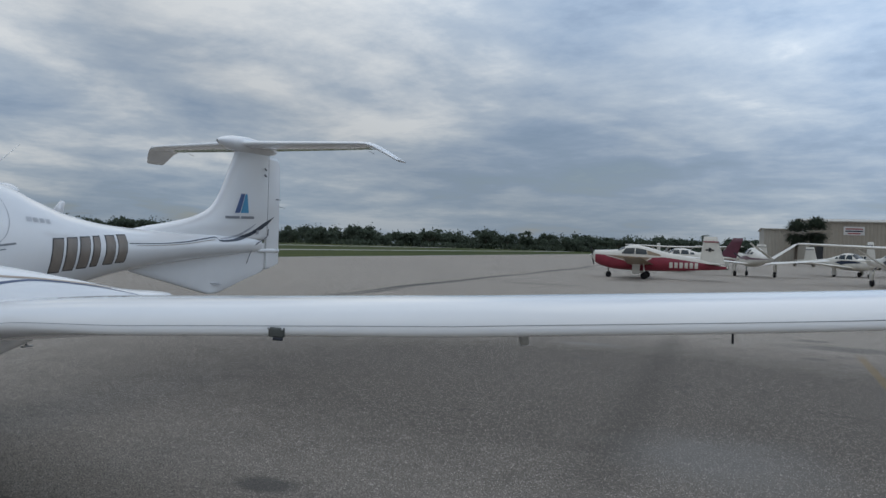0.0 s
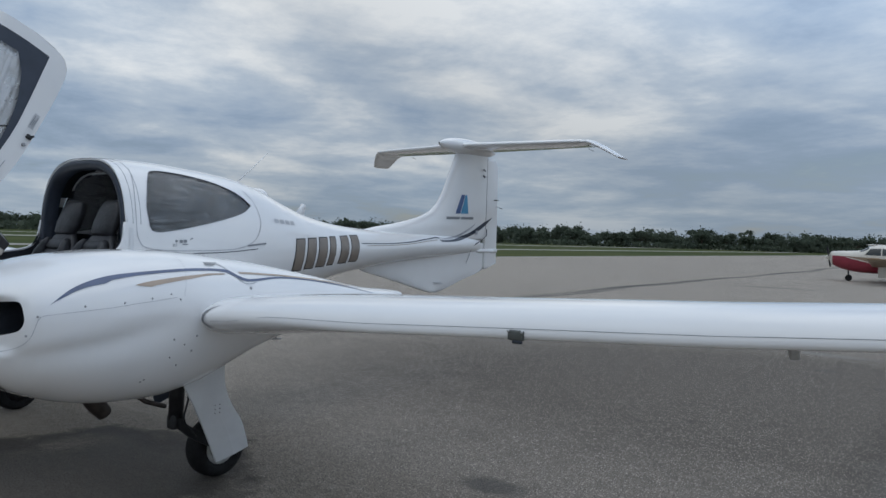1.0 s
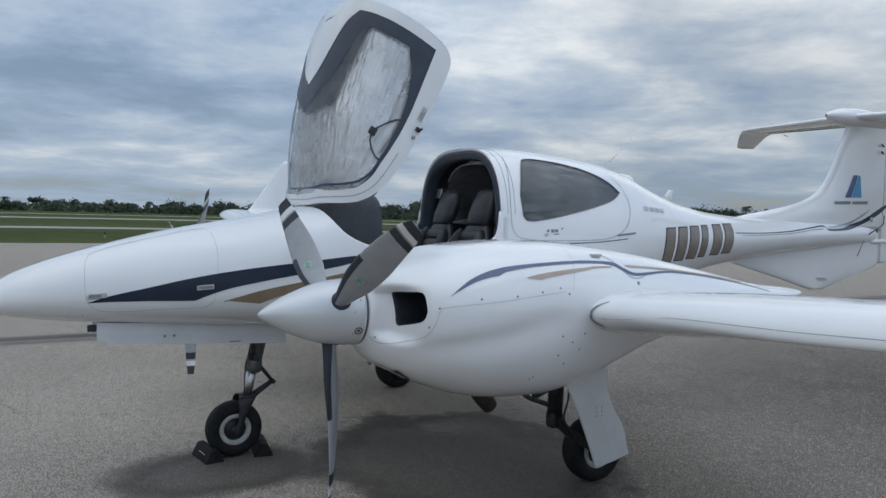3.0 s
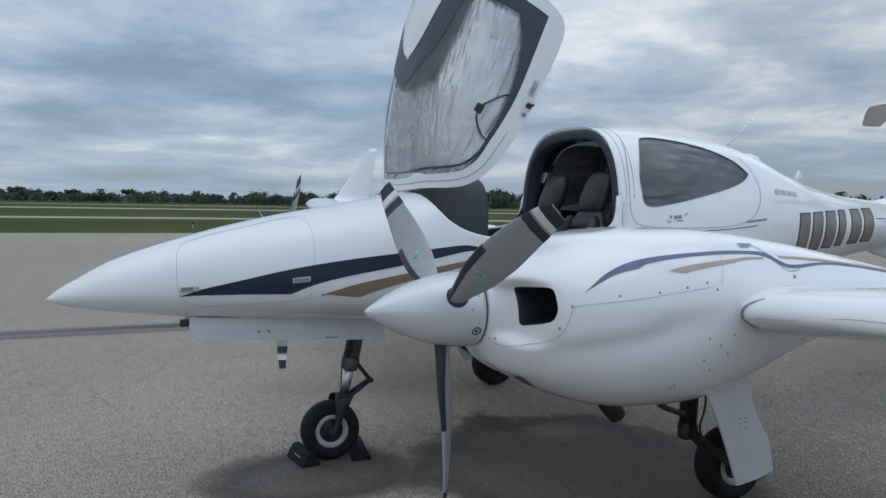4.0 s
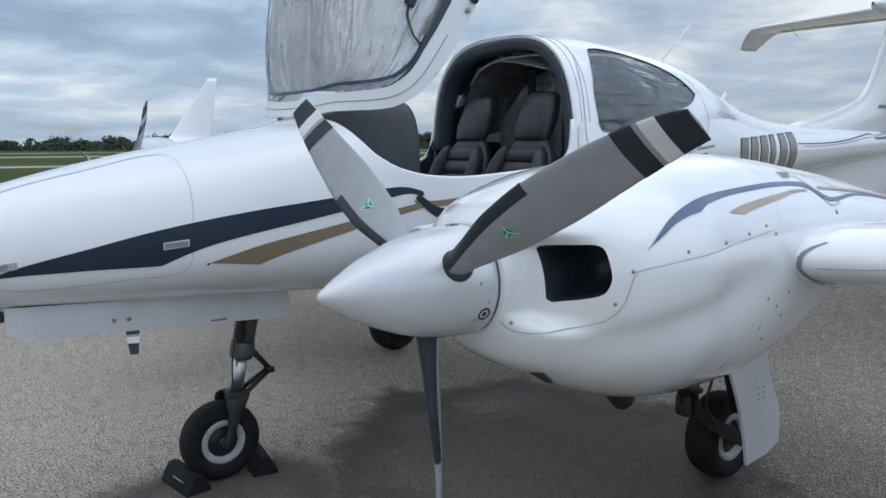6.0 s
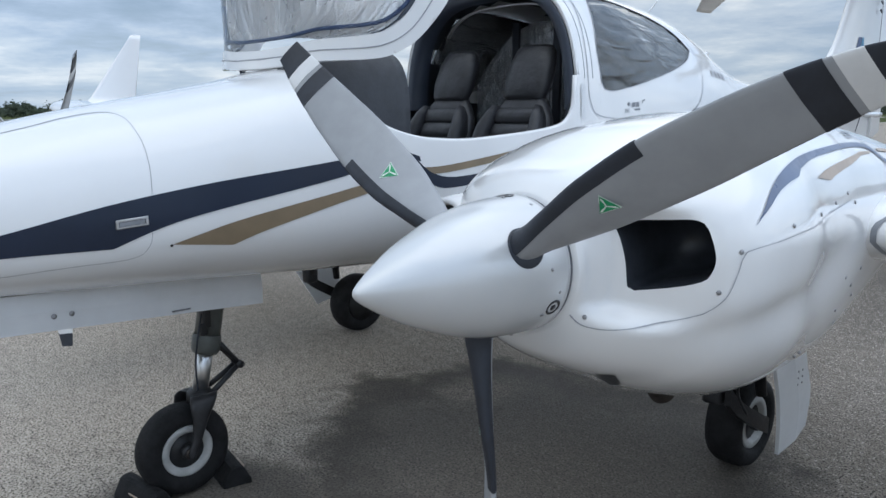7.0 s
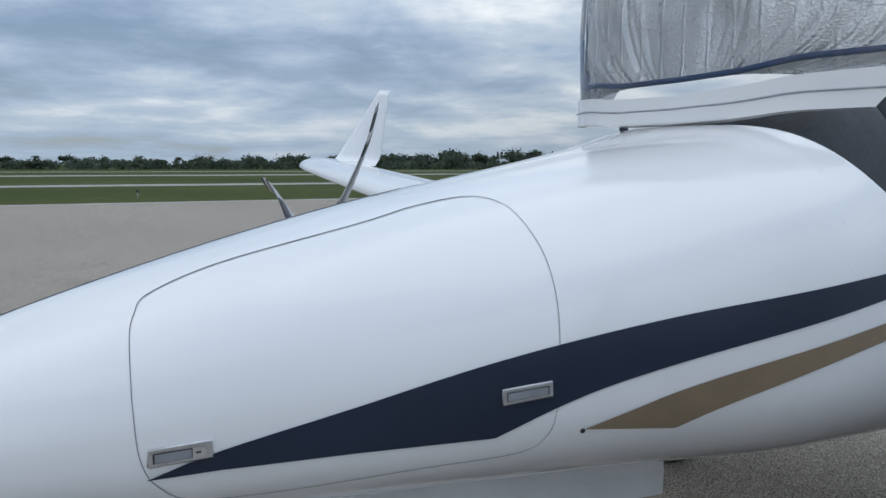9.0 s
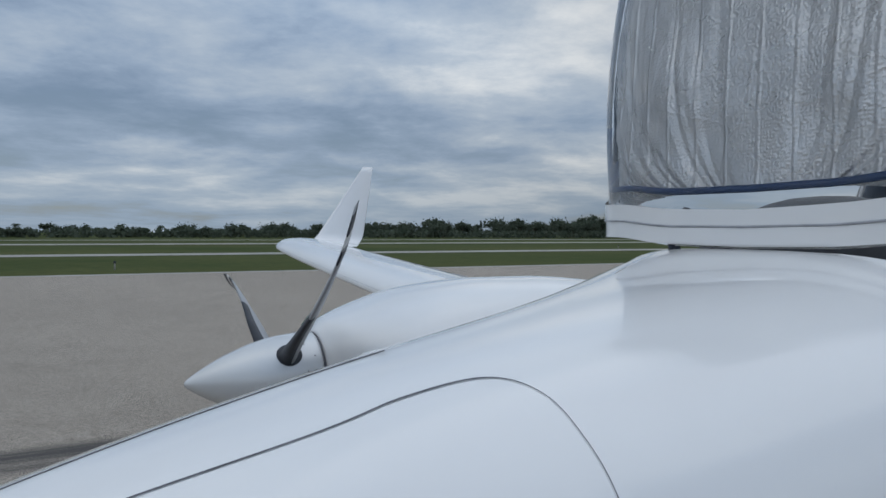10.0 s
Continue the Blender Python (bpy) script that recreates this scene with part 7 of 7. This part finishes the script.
    for s in () if long_tail else (1, -1):
        for y0, y1 in ((-0.50, -0.02), (0.06, 0.70), (0.78, 1.15)):
            z1 = up + 1.20 if y1 < 0.75 else up + 1.02
            part("cabin_window", decal(H, [(y0 - 0.12 if y0 < -0.4 else y0, up + 0.86), (y1, up + 0.86), (y1 - 0.04, z1), (y0 + 0.05, z1)], 0.012, s, 0.2), PARKGLASS, a)
    bm = bmesh.new()
    grid(bm, [[H.at(y, b, 0.012) for b in np.linspace(0.95, math.pi - 0.95, 12)] for y in (np.linspace(-1.28, -0.88, 6) if long_tail else np.linspace(-0.92, -0.45, 6))])
    part("windscreen", bm, PARKGLASS, a)
    zw = up + 0.12 if low_wing else up + 1.34
    bm = bmesh.new()
    xs = [-span / 2, -span / 2 + 0.08] + list(np.linspace(-span / 2 + 0.3, span / 2 - 0.3, 12)) + [span / 2 - 0.08, span / 2]
    rows = []
    for x in xs:
        f = abs(x) / (span / 2)
        ch = (1.55 - 0.65 * f) * (0.55 if f > 0.995 else 1)
        z = zw + (0.085 if low_wing else 0.025) * abs(x)
        rows.append([(x, -0.75 + 0.15 * f + c * ch, z + h * ch) for c, h in airfoil(10, 0.13)])
    v = grid(bm, rows, close=True)
    bm.faces.new(v[0]), bm.faces.new(v[-1])
    part("wing", tidy(bm), TANP if long_tail else CREAM, a)
    if not low_wing:
        for s in (1, -1):
            bm = bmesh.new()
            tube(bm, [(s * 0.5, -0.2, up + 0.12), (s * 2.5, -0.3, zw + 0.03)], 0.045, 8)
            part("wing_strut", bm, CREAM, a)
    if vtail:
        for s in (1, -1):
            part("stripe", decal(H, [(-1.9, up + 0.50), (2.4, up + 0.50), (4.1, up + 0.55), (2.4, up + 0.60), (-1.9, up + 0.66)], 0.014, s, 0.15), stripe, a, "maroon band along the body")
            bm = bmesh.new()
            rows = [[(s * (0.05 + 1.35 * f), 3.6 + 0.45 * f + c * (0.95 - 0.4 * f), up + 0.62 + 0.95 * f + h * 0.9) for c, h in airfoil(8, 0.09)] for f in np.linspace(0, 1, 5)]
            v = grid(bm, rows, close=True)
            bm.faces.new(v[-1])
            part("v_tail", tidy(bm), top, a)
    else:
        bm = bmesh.new()
        rows = []
        for f in np.linspace(0, 1, 6):
            y0, y1 = 3.25 + 0.42 * f, 4.75 - 0.22 * f
            z = up + 0.58 + 1.22 * f
            if long_tail:
                y0, y1, z = 3.24 + 0.20 * f, 4.62 - 0.48 * f, 1.00 + 1.52 * f
            elif below is MAROON:
                y0, y1, z = 3.1 + 1.15 * f, 4.5 + 0.55 * f, up + 0.58 + 1.75 * f
            rows.append([(h * 0.9, y0 + c * (y1 - y0), z) for c, h in [(c, math.copysign(h_sym(c, 0.09), hh)) for c, hh in airfoil(8, 0.2)]])
        v = grid(bm, rows, close=True)
        bm.faces.new(v[-1])
        part("fin", tidy(bm), top if below is not MAROON else MAROON, a)
        if stripes and below is not MAROON:
            bm = bmesh.new()
            box(bm, (0, 3.84, 2.22), (0.13, 0.84, 0.06)) if long_tail else box(bm, (0, 4.10, up + 1.58), (0.13, 0.86, 0.05))
            part("fin_stripe", bm, below or NAVY, a, "", False)
        bm = bmesh.new()
        tz = 0.98 if long_tail else up + 0.64
        rows = [[(x, 3.55 + 0.1 * abs(x) + c * (0.85 - 0.2 * abs(x)), tz + h * 0.8) for c, h in airfoil(8, 0.09)] for x in np.linspace(-1.75, 1.75, 9)]
        v = grid(bm, rows, close=True)
        bm.faces.new(v[0]), bm.faces.new(v[-1])
        part("tailplane", tidy(bm), top, a)
    for x, y, r in ((1.35, 0.30, 0.20), (-1.35, 0.30, 0.20), (0, -1.80, 0.17)):
        bm = bmesh.new()
        lathe(bm, (x, y, r), (1, 0, 0), [(-0.075, 0.0), (-0.075, r * 0.6), (-0.08, r * 0.85), (-0.04, r), (0.04, r), (0.08, r * 0.85), (0.075, r * 0.6), (0.075, 0)], 20)
        part("tyre", bm, TYRE, a)
        bm = bmesh.new()
        tube(bm, [(x, y, r), (x * 0.93, y - 0.05, up + 0.2)], 0.04, 8)
        if x:
            box(bm, (x + 0.10 * (1 if x > 0 else -1), y - (0.45 if long_tail else 0.08), up - 0.12), (0.02, 0.42, 0.56), 0.005)
        part("gear_leg", bm, CREAM if x else STRUT, a)
    bm = bmesh.new()
    nose_z = 1.23 if long_tail else up + 0.42
    lathe(bm, (0, nose_y - 0.02, nose_z), (0, -1, 0), [(0, 0.15), (0.08, 0.13), (0.18, 0.08), (0.24, 0.0)], 16)
    part("spinner", bm, top, a)
    for g in (0.6, 0.6 + math.pi):
        bm = bmesh.new()
        d = Vector((math.cos(g), 0, math.sin(g)))
        tube(bm, [Vector((0, nose_y - 0.07, nose_z)) + d * r for r in (0.08, 0.4, 0.75, 0.95)], [0.035, 0.05, 0.045, 0.02], 6)
        part("blade", bm, BLACK, a)
    if below is RED:
        for s in (1, -1):
            for k in range(6):
                y0 = 1.62 + 0.275 * k
                part("marking_bar", decal(H, [(y0, 0.68), (y0 + 0.18, 0.68), (y0 + 0.18, 0.99), (y0, 0.99)], 0.022, s, 0.1), CREAM, a)
        bm = bmesh.new()
        for s in (1, -1):
            box(bm, (s * 0.066, 3.78, 1.76), (0.01, 0.46, 0.07))
            box(bm, (s * 0.066, 3.78, 1.77), (0.012, 0.14, 0.22))
        part("fin_emblem", bm, DARK, a, "", False)
    a.matrix_world = m
    return a


light_plane(pose(1.35, 45.3, 0, 0, 0, -88), "red and white low-wing airplane with a tan flash")
light_plane(pose(7.95, 58.0, 0, 0, 0, 193), "cream low-wing airplane with maroon stripes", True, CREAM, None, MAROON, 10.2, True)
light_plane(pose(15.0, 47.5, 0, 0, 0, 12), "white high-wing airplane on the far apron", False, CREAM, None, NAVY, 11.0)
light_plane(pose(5.6, 78.0, 0, 0, 0, -70), "white high-wing airplane behind the red one", False, CREAM, None, NAVY, 11.0)
light_plane(pose(2.5, 66.0, 0, 0, 0, -80), "maroon low-wing airplane with a swept maroon tail", True, CREAM, MAROON, None, 10.0)
light_plane(pose(15.5, 68.0, 0, 0, 0, 40), "white low-wing airplane with a navy stripe", True, CREAM, None, NAVY, 10.5)
light_plane(pose(22.0, 74.0, 0, 0, 0, 20), "white low-wing airplane near the hangar", True, CREAM, NAVY, None, 10.5)
light_plane(pose(0.5, 90.0, 0, 0, 0, 25), "far white high-wing airplane", False, CREAM, None, None, 11.0)

# vehicles by the hangar
def side_loft(bm, outline, half, inset=0.06):
    """A body from its side outline (y, z), drawn in a little at both flanks."""
    rows = [[(x, y * k, z) for y, z in outline] for x, k in ((-half, 0.985), (-half + inset, 1.0), (half - inset, 1.0), (half, 0.985))]
    v = grid(bm, [r + r[:1] for r in rows])
    bm.faces.new([bm.verts.new(p) for p in rows[0]]), bm.faces.new([bm.verts.new(p) for p in rows[-1]])
    return tidy(bm)


def road_vehicle(m, label, paint, cab, bed):
    a = tagged(empty("pickup_truck" if bed else "van"), label, "truck" if bed else "van")
    back = 0.95 if bed else 1.75
    part("body", side_loft(bmesh.new(), [(-2.6, 0.45), (-2.62, 0.85), (-2.5, 1.02), (-1.2, 1.12), (2.55, 1.12), (2.62, 0.95), (2.6, 0.45)], 0.93), paint, a, "", False)
    c = part("cab", side_loft(bmesh.new(), [(-1.25, 1.10), (-0.55, cab - 0.04), (-0.35, cab), (back - 0.2, cab), (back + 0.1, cab - 0.06), (back + 0.25, 1.10)], 0.84, 0.12), paint, a, "", False)
    for s in (1, -1):
        for y0, y1, lean in ((-0.85, 0.05, 0.42), (0.18, back - 0.05, 0.0)):
            bm = bmesh.new()
            box(bm, (s * 0.845, (y0 + y1) / 2 + lean * 0.2, 1.15 + (cab - 1.25) / 2), (0.012, y1 - y0 - lean * 0.4, cab - 1.30), 0.004)
            part("side_window", bm, PARKGLASS, c, "dark side window")
        for y in (-1.65, 1.60):
            wh = tuple((s * 0.86, y, 0.38))
            bm = bmesh.new()
            lathe(bm, wh, (s, 0, 0), [(-0.11, 0.2), (-0.11, 0.35), (-0.08, 0.38), (0.08, 0.38), (0.11, 0.35), (0.11, 0.22), (0.09, 0.2)], 20)
            w = part("wheel", bm, TYRE, a)
            bm = bmesh.new()
            lathe(bm, wh, (s, 0, 0), [(0.085, 0.21), (0.095, 0.19), (0.075, 0.06), (0.10, 0.05), (0.10, 0.0)], 16)
            part("rim", bm, RIM, w)
    bm = bmesh.new()
    rows = [[(-0.72 * k, y, z), (0.72 * k, y, z)] for y, z, k in ((-1.24, 1.16, 1.04), (-0.60, cab - 0.10, 0.96))]
    grid(bm, [[(x, y - 0.012, z) for x, y, z in r] for r in rows])
    part("windscreen", bm, PARKGLASS, c, "dark windscreen")
    bm = bmesh.new()
    box(bm, (0, -2.63, 0.55), (1.7, 0.10, 0.18), 0.03)
    part("bumper", bm, STEEL, a)
    a.matrix_world = m
    return a


road_vehicle(pose(22.4, 109.0, 0, 0, 0, -72), "pale silver pickup truck parked by the hangar", CREAM, 1.85, True)
road_vehicle(pose(27.2, 113.0, 0, 0, 0, -60), "dark blue van parked by the hangar", NAVY, 2.05, False)

# field markers
for x, y in ((-36.0, 4.3), (-64.5, 60.0), (-64.5, 108.0), (-40.0, 150.0), (-66.0, -8.0), (-66.0, 28.0)):
    mk = tagged(empty("field_marker"), "small pale marker post in the grass", "marker", "field markers")
    bm = bmesh.new()
    tube(bm, [(0, 0, 0), (0, 0, 0.30)], 0.035, 8)
    part("post", bm, STRIP, mk)
    bm = bmesh.new()
    lathe(bm, (0, 0, 0.30), (0, 0, 1), [(0, 0.06), (0.08, 0.06), (0.12, 0.03), (0.13, 0)], 12)
    part("cap", bm, DARK, mk)
    mk.matrix_world = pose(x, y, -0.03)
